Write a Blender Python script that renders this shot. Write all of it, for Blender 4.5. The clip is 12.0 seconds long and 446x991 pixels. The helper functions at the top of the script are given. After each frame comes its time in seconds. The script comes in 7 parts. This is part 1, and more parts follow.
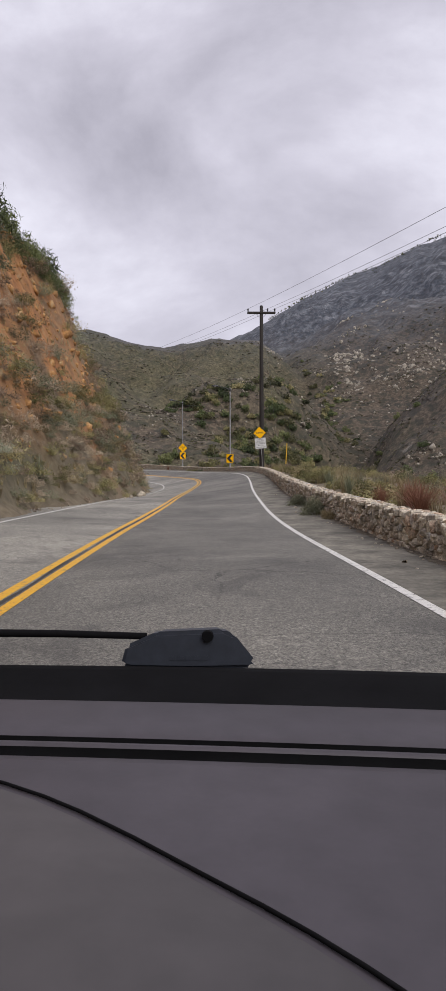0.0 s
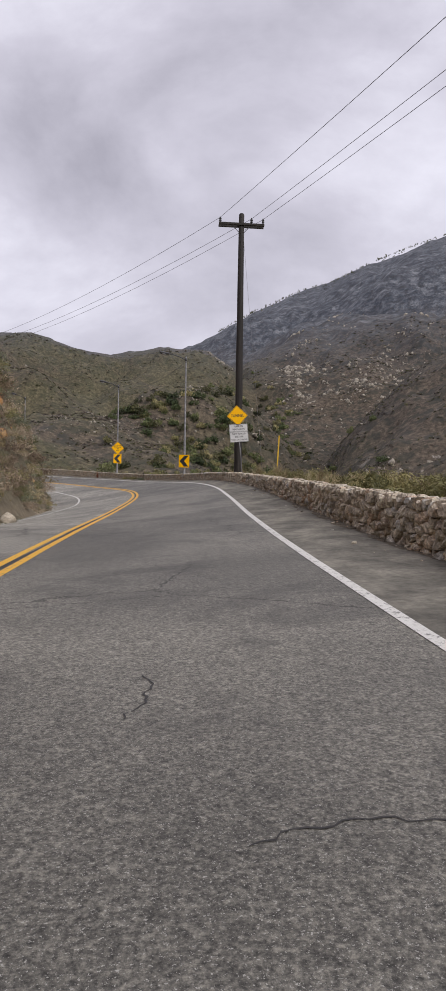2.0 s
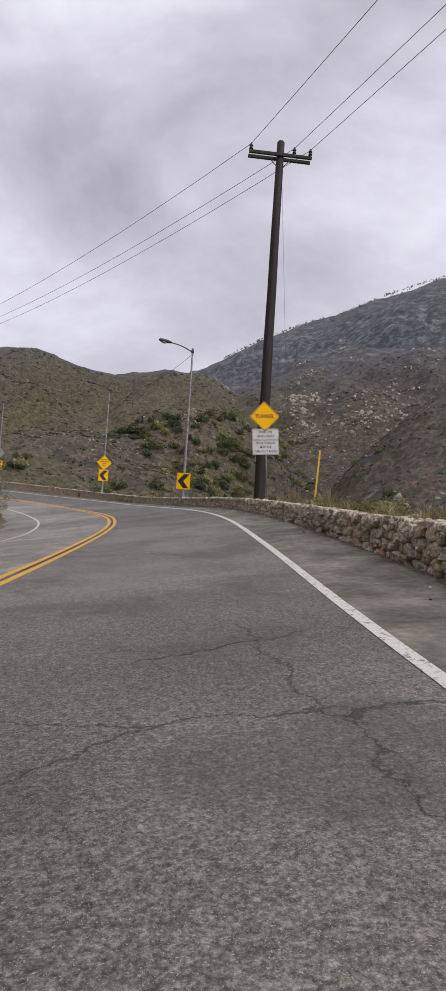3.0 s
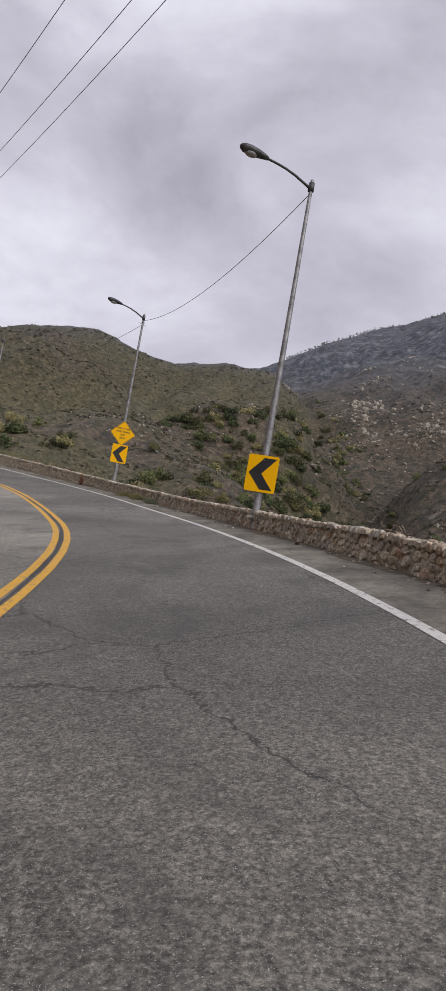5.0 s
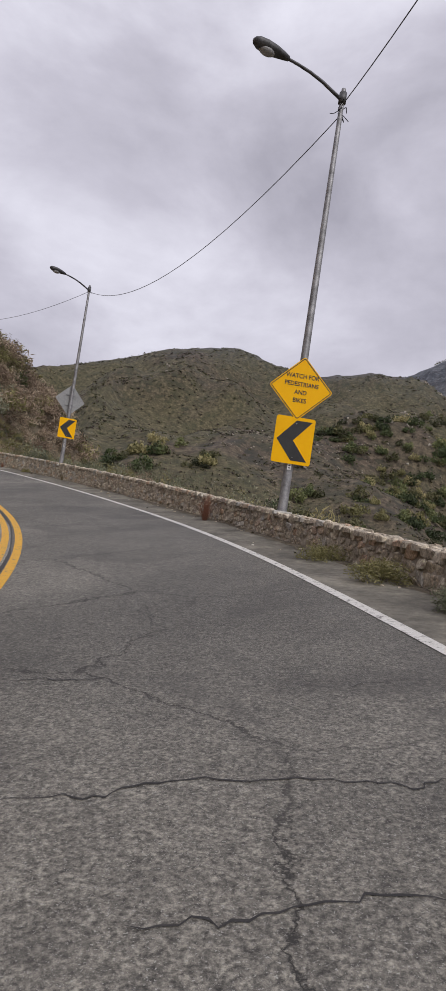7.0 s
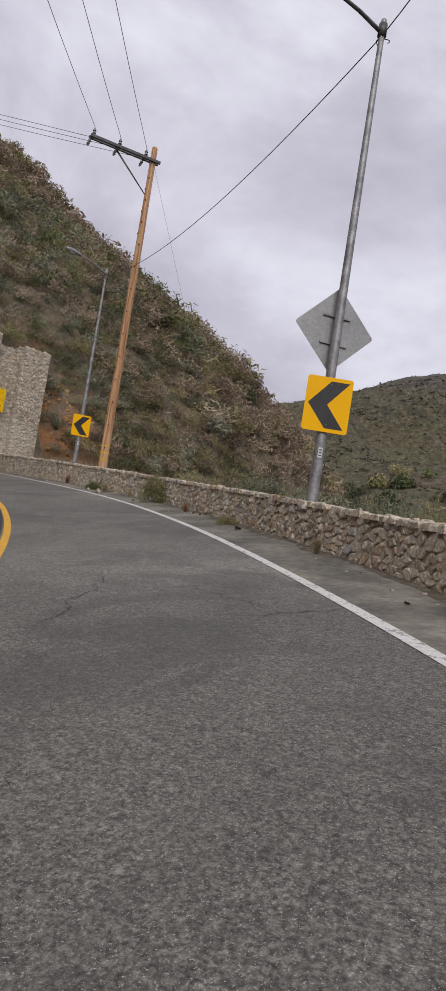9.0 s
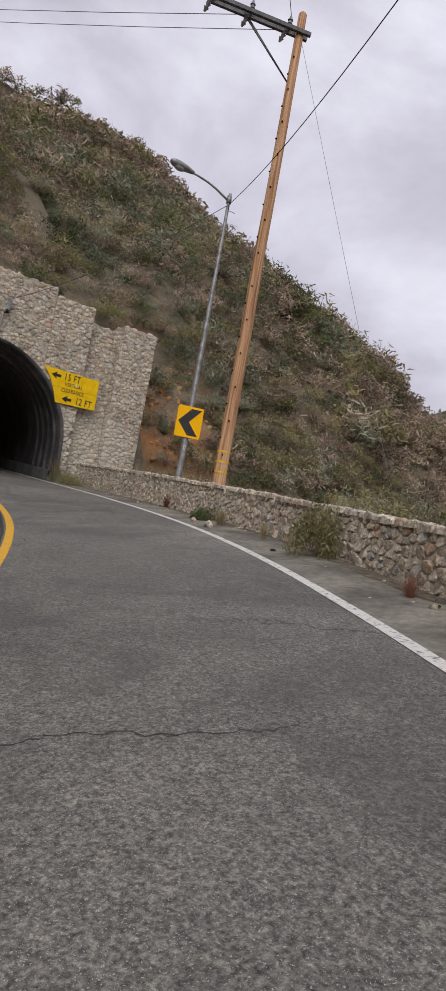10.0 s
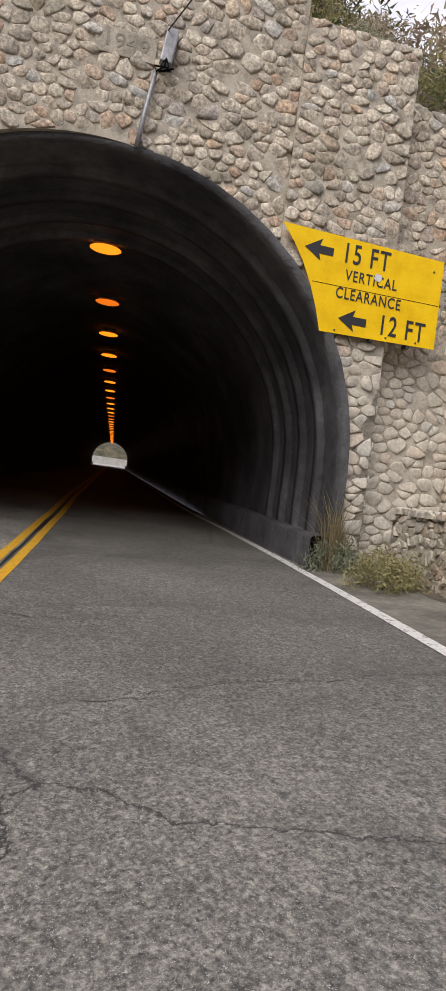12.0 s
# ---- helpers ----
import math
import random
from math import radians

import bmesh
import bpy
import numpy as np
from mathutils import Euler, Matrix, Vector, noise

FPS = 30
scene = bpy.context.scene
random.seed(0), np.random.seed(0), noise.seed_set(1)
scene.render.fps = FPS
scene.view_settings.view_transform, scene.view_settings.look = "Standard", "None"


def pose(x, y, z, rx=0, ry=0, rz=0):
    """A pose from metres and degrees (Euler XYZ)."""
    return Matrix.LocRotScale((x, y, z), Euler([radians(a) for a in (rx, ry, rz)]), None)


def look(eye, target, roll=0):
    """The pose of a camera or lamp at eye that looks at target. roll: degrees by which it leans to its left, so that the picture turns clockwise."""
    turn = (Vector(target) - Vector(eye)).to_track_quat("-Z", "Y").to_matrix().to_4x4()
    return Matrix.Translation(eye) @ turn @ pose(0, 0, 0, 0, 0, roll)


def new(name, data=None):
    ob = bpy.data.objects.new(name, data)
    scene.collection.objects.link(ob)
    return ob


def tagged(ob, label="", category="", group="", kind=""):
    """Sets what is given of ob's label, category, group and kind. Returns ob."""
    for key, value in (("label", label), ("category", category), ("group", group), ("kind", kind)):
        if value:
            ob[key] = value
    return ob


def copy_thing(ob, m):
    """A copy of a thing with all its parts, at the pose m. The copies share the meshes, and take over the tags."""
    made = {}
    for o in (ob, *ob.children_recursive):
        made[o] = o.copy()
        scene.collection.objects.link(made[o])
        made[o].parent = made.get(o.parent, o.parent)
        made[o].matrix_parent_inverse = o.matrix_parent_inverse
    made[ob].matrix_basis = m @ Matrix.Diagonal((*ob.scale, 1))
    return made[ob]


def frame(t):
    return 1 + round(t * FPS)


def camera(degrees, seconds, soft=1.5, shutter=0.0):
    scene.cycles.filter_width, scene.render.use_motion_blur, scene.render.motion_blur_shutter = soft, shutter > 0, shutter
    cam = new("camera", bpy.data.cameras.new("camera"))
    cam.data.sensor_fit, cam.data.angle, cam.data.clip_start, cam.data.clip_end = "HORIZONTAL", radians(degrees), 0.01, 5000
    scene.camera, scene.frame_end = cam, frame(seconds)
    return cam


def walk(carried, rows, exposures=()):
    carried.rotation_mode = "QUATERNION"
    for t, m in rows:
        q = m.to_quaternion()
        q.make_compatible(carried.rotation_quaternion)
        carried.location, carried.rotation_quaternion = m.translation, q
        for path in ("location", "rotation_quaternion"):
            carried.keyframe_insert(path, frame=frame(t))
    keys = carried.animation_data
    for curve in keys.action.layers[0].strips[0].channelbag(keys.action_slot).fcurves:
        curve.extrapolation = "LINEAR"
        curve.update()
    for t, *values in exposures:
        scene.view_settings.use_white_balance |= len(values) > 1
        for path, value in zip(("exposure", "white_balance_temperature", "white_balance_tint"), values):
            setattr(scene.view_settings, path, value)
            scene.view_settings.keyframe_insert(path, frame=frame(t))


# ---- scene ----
cam = camera(36.37, 12.0)


def eye(x, y, z, yaw, pitch, roll):
    """The camera at a place, turned to its left by yaw, up by pitch, and leaning to its left by roll."""
    return pose(x, y, z, 0, 0, yaw) @ pose(0, 0, 0, 90 + pitch) @ pose(0, 0, 0, 0, 0, roll)


PATH = [
    (0.0, eye(-0.03, 0.01, 1.41, 0.10, 0.49, -0.10)),
    (0.5, eye(-0.32, 6.00, 1.57, -1.14, 0.75, 1.48)),
    (1.0, eye(-0.45, 11.97, 1.75, -2.25, 1.17, 0.83)),
    (1.5, eye(-0.45, 17.87, 1.95, -3.49, 1.25, -0.01)),
    (2.0, eye(-0.37, 23.67, 2.17, -4.46, 1.63, 0.88)),
    (2.5, eye(-0.24, 29.32, 2.47, -4.59, 2.36, 2.04)),
    (3.0, eye(-0.14, 34.87, 2.81, -4.54, 3.84, 3.73)),
    (3.5, eye(-0.07, 40.33, 3.19, -4.48, 3.75, 6.01)),
    (4.0, eye(-0.04, 45.69, 3.59, -3.84, 3.22, 8.07)),
    (4.5, eye(-0.12, 50.94, 3.97, -2.62, 3.09, 8.94)),
    (5.0, eye(-0.42, 56.13, 4.36, -0.59, 3.29, 9.87)),
    (5.5, eye(-0.96, 61.30, 4.69, 1.55, 2.64, 11.07)),
    (6.0, eye(-1.73, 66.45, 4.98, 4.04, 2.65, 11.09)),
    (6.5, eye(-2.72, 71.56, 5.27, 7.44, 2.25, 10.34)),
    (7.0, eye(-4.01, 76.61, 5.54, 11.68, 2.83, 8.60)),
    (7.5, eye(-5.70, 81.56, 5.82, 16.75, 2.64, 8.82)),
    (8.0, eye(-7.78, 86.33, 6.12, 21.93, 2.41, 9.43)),
    (8.5, eye(-10.26, 90.88, 6.44, 26.34, 2.79, 9.13)),
    (9.0, eye(-13.10, 95.15, 6.76, 31.45, 2.80, 8.92)),
    (9.5, eye(-16.25, 99.09, 7.11, 36.49, 2.59, 9.44)),
    (10.0, eye(-19.65, 102.66, 7.43, 41.60, 2.43, 10.23)),
    (10.5, eye(-23.27, 105.83, 7.72, 46.71, 1.85, 9.82)),
    (11.0, eye(-27.20, 108.64, 7.99, 51.95, 1.96, 8.83)),
    (11.5, eye(-31.33, 111.03, 8.28, 56.95, 2.19, 8.02)),
    (12.0, eye(-35.70, 113.09, 8.52, 62.27, 1.38, 7.57)),
]
EXPOSURES = [(0.0, 0.1), (3.0, 0.05), (5.5, -0.05), (8.5, -0.08), (10.0, 0.0), (11.0, 0.15), (11.5, 0.3), (12.0, 0.55)]
walk(cam, PATH, EXPOSURES)
# ---- world, sun ----
def shader(tree, kind, **values):
    """A node of that kind in a tree, with values for its inputs by name."""
    node = tree.nodes.new(kind)
    for key, value in values.items():
        node.inputs[key.replace("_", " ")].default_value = value
    return node


def build_world():
    world = bpy.data.worlds.new("overcast_sky")
    scene.world = world
    world.use_nodes = True
    tree = world.node_tree
    tree.nodes.clear()
    link = tree.links.new
    sky = tree.nodes.new("ShaderNodeTexSky")
    sky.sky_type, sky.sun_disc = "NISHITA", False
    sky.sun_elevation, sky.sun_rotation = radians(41), radians(142)
    air = shader(tree, "ShaderNodeBackground", Strength=0.05)
    link(sky.outputs[0], air.inputs[0])
    place = tree.nodes.new("ShaderNodeTexCoord")
    flat = shader(tree, "ShaderNodeMapping", Scale=(1.0, 1.0, 1.7), Location=(0.9, 0.35, 0.2))
    link(place.outputs["Generated"], flat.inputs[0])
    big = shader(tree, "ShaderNodeTexNoise", Scale=2.6, Detail=9.0, Roughness=0.56, Distortion=0.25)
    link(flat.outputs[0], big.inputs[0])
    tone = tree.nodes.new("ShaderNodeValToRGB")
    tone.color_ramp.elements[0].position, tone.color_ramp.elements[0].color = 0.30, (0.38, 0.368, 0.435, 1)
    tone.color_ramp.elements[1].position, tone.color_ramp.elements[1].color = 0.70, (0.80, 0.79, 0.89, 1)
    mid = tone.color_ramp.elements.new(0.5)
    mid.color = (0.56, 0.543, 0.63, 1)
    link(big.outputs[0], tone.inputs[0])
    cloud = shader(tree, "ShaderNodeBackground", Strength=1.16)
    link(tone.outputs[0], cloud.inputs[0])
    mix = shader(tree, "ShaderNodeMixShader", Fac=0.93)
    link(air.outputs[0], mix.inputs[1])
    link(cloud.outputs[0], mix.inputs[2])
    link(mix.outputs[0], tree.nodes.new("ShaderNodeOutputWorld").inputs[0])


build_world()
sun = new("sun", bpy.data.lights.new("sun", "SUN"))
sun.data.energy, sun.data.angle, sun.data.color = 1.9, radians(50), (1.0, 0.96, 0.91)
sun.matrix_world = look((75, -65, 105), (0, 30, 0))

# ---- materials ----
def material(name, rough=0.8, metal=0.0, bump=0.0):
    """A new material, its tree, its surface shader and a function that links sockets."""
    made = bpy.data.materials.new(name)
    made.use_nodes = True
    tree = made.node_tree
    surface = tree.nodes["Principled BSDF"]
    surface.inputs["Roughness"].default_value = rough
    surface.inputs["Metallic"].default_value = metal
    return made, tree, surface, tree.links.new


def ramp(tree, source, stops):
    """Colours along a value: stops of (position, colour)."""
    node = tree.nodes.new("ShaderNodeValToRGB")
    while len(node.color_ramp.elements) < len(stops):
        node.color_ramp.elements.new(0.5)
    for element, (at, colour) in zip(node.color_ramp.elements, stops):
        element.position, element.color = at, (*colour, 1)
    tree.links.new(source, node.inputs[0])
    return node.outputs[0]


def grains(tree, scale, detail=5.0, rough=0.6, kind="Object", distortion=0.0, stretch=(1, 1, 1)):
    """Noise at a size, by the object's own coordinates or the world's."""
    if kind == "World":
        spot = tree.nodes.new("ShaderNodeNewGeometry").outputs["Position"]
    else:
        spot = tree.nodes.new("ShaderNodeTexCoord").outputs[kind]
    flat = shader(tree, "ShaderNodeMapping", Scale=stretch)
    tree.links.new(spot, flat.inputs[0])
    node = shader(tree, "ShaderNodeTexNoise", Scale=scale, Detail=detail, Roughness=rough, Distortion=distortion)
    tree.links.new(flat.outputs[0], node.inputs[0])
    return node.outputs[0]


def blend(tree, factor, a, b, mode="MIX"):
    """Mixes two colours; each is a socket or a colour, the factor a socket or a number."""
    node = tree.nodes.new("ShaderNodeMix")
    node.data_type, node.blend_type = "RGBA", mode
    for socket, value in ((node.inputs[0], factor), (node.inputs[6], a), (node.inputs[7], b)):
        if isinstance(value, (int, float)):
            socket.default_value = value
        elif isinstance(value, tuple):
            socket.default_value = (*value, 1)
        else:
            tree.links.new(value, socket)
    return node.outputs[2]


def threshold(tree, source, low, high):
    node = shader(tree, "ShaderNodeMapRange", From_Min=low, From_Max=high)
    tree.links.new(source, node.inputs[0])
    return node.outputs[0]


def sums(tree, kind, a, b):
    node = tree.nodes.new("ShaderNodeMath")
    node.operation = kind
    for socket, value in zip(node.inputs, (a, b)):
        if isinstance(value, (int, float)):
            socket.default_value = value
        else:
            tree.links.new(value, socket)
    return node.outputs[0]


def relief(tree, surface, height, strength=0.5, distance=0.02):
    node = shader(tree, "ShaderNodeBump", Strength=strength, Distance=distance)
    tree.links.new(height, node.inputs["Height"])
    tree.links.new(node.outputs[0], surface.inputs["Normal"])


def speckled(name, stops, scale, rough=0.8, metal=0.0, bump=0.4, distance=0.01, fine=0.35, random_tone=0.0, kind="Object", stretch=(1, 1, 1)):
    """A surface with a ramp of colours over one noise, finer grain over it, and relief."""
    made, tree, surface, link = material(name, rough, metal)
    base = ramp(tree, grains(tree, scale, kind=kind, stretch=stretch), stops)
    grain = grains(tree, scale * 9, 3.0, 0.7, kind, stretch=stretch)
    colour = blend(tree, fine, base, ramp(tree, grain, [(0.3, (0.35, 0.35, 0.35)), (0.7, (0.9, 0.9, 0.9))]), "OVERLAY")
    if random_tone:
        info = tree.nodes.new("ShaderNodeObjectInfo").outputs["Random"]
        colour = blend(tree, random_tone, colour, ramp(tree, info, [(0.0, (0.25, 0.25, 0.25)), (1.0, (0.85, 0.85, 0.85))]), "OVERLAY")
    link(colour, surface.inputs["Base Color"])
    if bump:
        relief(tree, surface, grain, bump, distance)
    return made


def asphalt_material(name, tone):
    """Worn asphalt with grit, stains and cracks; tone scales its grey."""
    made, tree, surface, link = material(name, 0.72)
    wide = grains(tree, 0.22, 6.0, 0.6, "World", 0.4)
    base = ramp(tree, wide, [(at, tuple(tone * c for c in colour)) for at, colour in ((0.36, (0.116, 0.110, 0.097)), (0.5, (0.164, 0.155, 0.136)), (0.64, (0.222, 0.209, 0.182)))])
    fine = grains(tree, 44.0, 4.0, 0.8, "World")
    chips = grains(tree, 95.0, 2.0, 0.85, "World")
    colour = blend(tree, 0.85, base, ramp(tree, fine, [(0.36, (0.10, 0.10, 0.10)), (0.5, (0.46, 0.46, 0.46)), (0.64, (1.0, 1.0, 0.97))]), "OVERLAY")
    coarse = grains(tree, 16.0, 4.0, 0.85, "World")
    colour = blend(tree, 0.5, colour, ramp(tree, coarse, [(0.37, (0.16, 0.16, 0.16)), (0.5, (0.5, 0.5, 0.5)), (0.63, (0.88, 0.88, 0.86))]), "OVERLAY")
    colour = blend(tree, threshold(tree, chips, 0.60, 0.68), colour, (0.42, 0.41, 0.38))
    stain = threshold(tree, grains(tree, 0.55, 7.0, 0.68, "World", 0.8), 0.52, 0.62)
    colour = blend(tree, sums(tree, "MULTIPLY", stain, 0.45), colour, (0.060, 0.057, 0.053))
    # cracks: the edges of large warped cells, only here and there
    spot = tree.nodes.new("ShaderNodeNewGeometry").outputs["Position"]
    warp = shader(tree, "ShaderNodeTexNoise", Scale=1.1, Detail=8.0, Roughness=0.72)
    link(spot, warp.inputs[0])
    moved = blend(tree, 0.7, spot, warp.outputs[1], "ADD")
    cells = shader(tree, "ShaderNodeTexVoronoi", Scale=0.30)
    cells.feature = "DISTANCE_TO_EDGE"
    link(moved, cells.inputs[0])
    crack = threshold(tree, cells.outputs[0], 0.0045, 0.0008)
    crack = sums(tree, "MULTIPLY", crack, threshold(tree, grains(tree, 0.16, 2.0, 0.5, "World"), 0.48, 0.57))
    colour = blend(tree, crack, colour, (0.035, 0.033, 0.03))
    link(colour, surface.inputs["Base Color"])
    relief(tree, surface, blend(tree, crack, fine, (0, 0, 0)), 0.6, 0.012)
    return made


def paint_material(name, colour, worn):
    made, tree, surface, link = material(name, 0.6)
    tone = blend(tree, 0.5, colour, ramp(tree, grains(tree, 45.0, 3.0, 0.7, "World"), [(0.3, (0.3, 0.3, 0.3)), (0.7, (0.8, 0.8, 0.8))]), "OVERLAY")
    gone = threshold(tree, grains(tree, 14.0, 6.0, 0.75, "World"), worn, worn + 0.09)
    tone = blend(tree, gone, tone, (0.15, 0.145, 0.135))
    link(tone, surface.inputs["Base Color"])
    relief(tree, surface, grains(tree, 60.0, 3.0, 0.7, "World"), 0.35, 0.008)
    return made


def stone_material(name, joined):
    """River stone; each stone has its own tone."""
    made, tree, surface, link = material(name, 0.86)
    if joined:
        pick = tree.nodes.new("ShaderNodeNewGeometry").outputs["Random Per Island"]
    else:
        pick = tree.nodes.new("ShaderNodeObjectInfo").outputs["Random"]
    tone = ramp(tree, pick, [(0.0, (0.29, 0.255, 0.21)), (0.12, (0.50, 0.44, 0.355)), (0.3, (0.39, 0.345, 0.29)), (0.48, (0.58, 0.52, 0.43)),
                             (0.62, (0.44, 0.385, 0.315)), (0.76, (0.53, 0.46, 0.375)), (0.88, (0.44, 0.315, 0.225)), (0.94, (0.38, 0.37, 0.355)), (1.0, (0.51, 0.48, 0.43))])
    grain = grains(tree, 22.0, 6.0, 0.72, "World")
    tone = blend(tree, 0.8, tone, ramp(tree, grain, [(0.36, (0.20, 0.20, 0.20)), (0.5, (0.5, 0.5, 0.5)), (0.64, (0.88, 0.87, 0.84))]), "OVERLAY")
    stain = grains(tree, 4.5, 5.0, 0.65, "World")
    tone = blend(tree, 0.5, tone, ramp(tree, stain, [(0.36, (0.24, 0.23, 0.21)), (0.5, (0.5, 0.5, 0.5)), (0.64, (0.78, 0.76, 0.70))]), "OVERLAY")
    moss = threshold(tree, grains(tree, 1.3, 6.0, 0.65, "World"), 0.56, 0.66)
    tone = blend(tree, sums(tree, "MULTIPLY", moss, 0.55), tone, (0.16, 0.145, 0.095))
    away = tree.nodes.new("ShaderNodeVectorMath")
    away.operation = "DISTANCE"
    link(tree.nodes.new("ShaderNodeNewGeometry").outputs["Position"], away.inputs[0])
    away.inputs[1].default_value = (-43.0, 119.8, 9.4)
    wash = sums(tree, "ADD", away.outputs["Value"], sums(tree, "MULTIPLY", grains(tree, 1.6, 5.0, 0.65, "World"), 1.6))
    tone = blend(tree, sums(tree, "MULTIPLY", threshold(tree, wash, 3.0, 2.3), 0.55), tone, (0.62, 0.575, 0.49))
    link(tone, surface.inputs["Base Color"])
    relief(tree, surface, grain, 0.6, 0.015)
    return made


def terrain_material():
    """Soil and cut rock near the road; brush, dry grass and pale rock on the far slopes."""
    made, tree, surface, link = material("hillside", 0.95)
    geometry = tree.nodes.new("ShaderNodeNewGeometry")
    split = tree.nodes.new("ShaderNodeSeparateXYZ")
    link(geometry.outputs["Normal"], split.inputs[0])
    steep = threshold(tree, split.outputs[2], 0.80, 0.45)
    wide = grains(tree, 0.09, 6.0, 0.6, "World", 0.5)
    small = grains(tree, 2.4, 6.0, 0.72, "World", 0.3)
    soil = ramp(tree, small, [(0.3, (0.09, 0.07, 0.048)), (0.5, (0.16, 0.128, 0.085)), (0.7, (0.24, 0.195, 0.13))])
    rock = ramp(tree, grains(tree, 0.8, 8.0, 0.72, "World", 0.8, (1, 1, 0.45)), [(0.25, (0.09, 0.05, 0.03)), (0.42, (0.30, 0.125, 0.045)), (0.55, (0.47, 0.215, 0.075)), (0.66, (0.40, 0.27, 0.15)), (0.76, (0.22, 0.185, 0.14))])
    litter = ramp(tree, grains(tree, 1.6, 9.0, 0.78, "World", 0.4), [(0.28, (0.055, 0.045, 0.032)), (0.44, (0.13, 0.108, 0.074)), (0.56, (0.20, 0.165, 0.112)), (0.72, (0.29, 0.24, 0.165))])
    litter = blend(tree, threshold(tree, grains(tree, 0.12, 5.0, 0.6, "World"), 0.45, 0.6), litter, blend(tree, 0.5, litter, (0.085, 0.088, 0.045)))
    mark = tree.nodes.new("ShaderNodeAttribute")
    mark.attribute_name = "bare_rock"
    grey_rock = ramp(tree, grains(tree, 1.1, 8.0, 0.72, "World", 0.6), [(0.3, (0.075, 0.06, 0.045)), (0.5, (0.17, 0.135, 0.095)), (0.7, (0.30, 0.24, 0.165))])
    ochre = threshold(tree, grains(tree, 0.09, 5.0, 0.65, "World", 0.3), 0.32, 0.44)
    near = blend(tree, mark.outputs["Fac"], blend(tree, steep, soil, litter), blend(tree, ochre, grey_rock, rock))
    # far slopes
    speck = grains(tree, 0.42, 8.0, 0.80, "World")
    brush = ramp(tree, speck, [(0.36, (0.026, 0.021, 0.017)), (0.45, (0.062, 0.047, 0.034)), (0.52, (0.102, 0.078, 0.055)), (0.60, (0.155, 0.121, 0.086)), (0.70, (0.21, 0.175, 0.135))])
    # bushes as dark dots of two sizes over the soil between them
    wobble = shader(tree, "ShaderNodeTexNoise", Scale=0.4, Detail=5.0, Roughness=0.65)
    link(geometry.outputs["Position"], wobble.inputs[0])
    scaled = tree.nodes.new("ShaderNodeVectorMath")
    scaled.operation = "MULTIPLY_ADD"
    link(wobble.outputs[1], scaled.inputs[0])
    scaled.inputs[1].default_value = (4.0, 4.0, 4.0)
    link(geometry.outputs["Position"], scaled.inputs[2])
    for size, amount, tone in ((0.24, 0.8, (0.034, 0.034, 0.024)), (0.11, 0.75, (0.030, 0.030, 0.024))):
        dots = shader(tree, "ShaderNodeTexVoronoi", Scale=size, Randomness=1.0)
        link(scaled.outputs[0], dots.inputs[0])
        dot = sums(tree, "MULTIPLY", threshold(tree, dots.outputs["Distance"], 0.52, 0.32), threshold(tree, grains(tree, size * 0.17, 4.0, 0.6, "World"), 0.36, 0.50))
        brush = blend(tree, sums(tree, "MULTIPLY", dot, amount), brush, tone)
    green = ramp(tree, grains(tree, 0.007, 5.0, 0.62, "World", 0.6), [(0.38, (0, 0, 0)), (0.52, (1, 1, 1))])
    place = tree.nodes.new("ShaderNodeSeparateXYZ")
    link(geometry.outputs["Position"], place.inputs[0])
    green = sums(tree, "MULTIPLY", green, threshold(tree, place.outputs[0], 120, 30))
    brush = blend(tree, sums(tree, "MULTIPLY", green, 0.55), brush, ramp(tree, speck, [(0.36, (0.026, 0.027, 0.012)), (0.46, (0.064, 0.063, 0.027)), (0.53, (0.105, 0.098, 0.043)), (0.61, (0.155, 0.138, 0.068)), (0.70, (0.22, 0.19, 0.10))]))
    bare = threshold(tree, grains(tree, 0.075, 12.0, 0.76, "World", 0.9), 0.63, 0.67)
    where = threshold(tree, grains(tree, 0.011, 4.0, 0.6, "World"), 0.44, 0.58)
    brush = blend(tree, sums(tree, "MULTIPLY", bare, where), brush, ramp(tree, grains(tree, 0.6, 5.0, 0.7, "World"), [(0.35, (0.26, 0.23, 0.19)), (0.65, (0.62, 0.58, 0.53))]))
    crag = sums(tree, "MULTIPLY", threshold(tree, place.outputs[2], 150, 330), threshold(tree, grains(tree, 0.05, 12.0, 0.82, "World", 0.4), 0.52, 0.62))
    # blue haze over the high ridge is put into the colour, growing with height
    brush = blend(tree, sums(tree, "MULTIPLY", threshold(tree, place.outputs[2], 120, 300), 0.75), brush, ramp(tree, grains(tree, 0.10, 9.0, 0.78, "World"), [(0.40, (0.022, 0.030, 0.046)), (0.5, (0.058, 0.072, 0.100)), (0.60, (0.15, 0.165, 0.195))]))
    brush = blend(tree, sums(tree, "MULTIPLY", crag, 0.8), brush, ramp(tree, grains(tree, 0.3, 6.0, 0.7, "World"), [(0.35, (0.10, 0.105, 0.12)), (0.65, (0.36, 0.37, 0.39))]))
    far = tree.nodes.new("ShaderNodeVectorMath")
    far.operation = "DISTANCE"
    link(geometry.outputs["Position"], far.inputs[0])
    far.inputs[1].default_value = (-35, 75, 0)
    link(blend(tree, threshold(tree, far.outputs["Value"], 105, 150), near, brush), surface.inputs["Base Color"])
    relief(tree, surface, blend(tree, 0.5, small, grains(tree, 0.35, 8.0, 0.75, "World")), 0.8, 0.35)
    return made


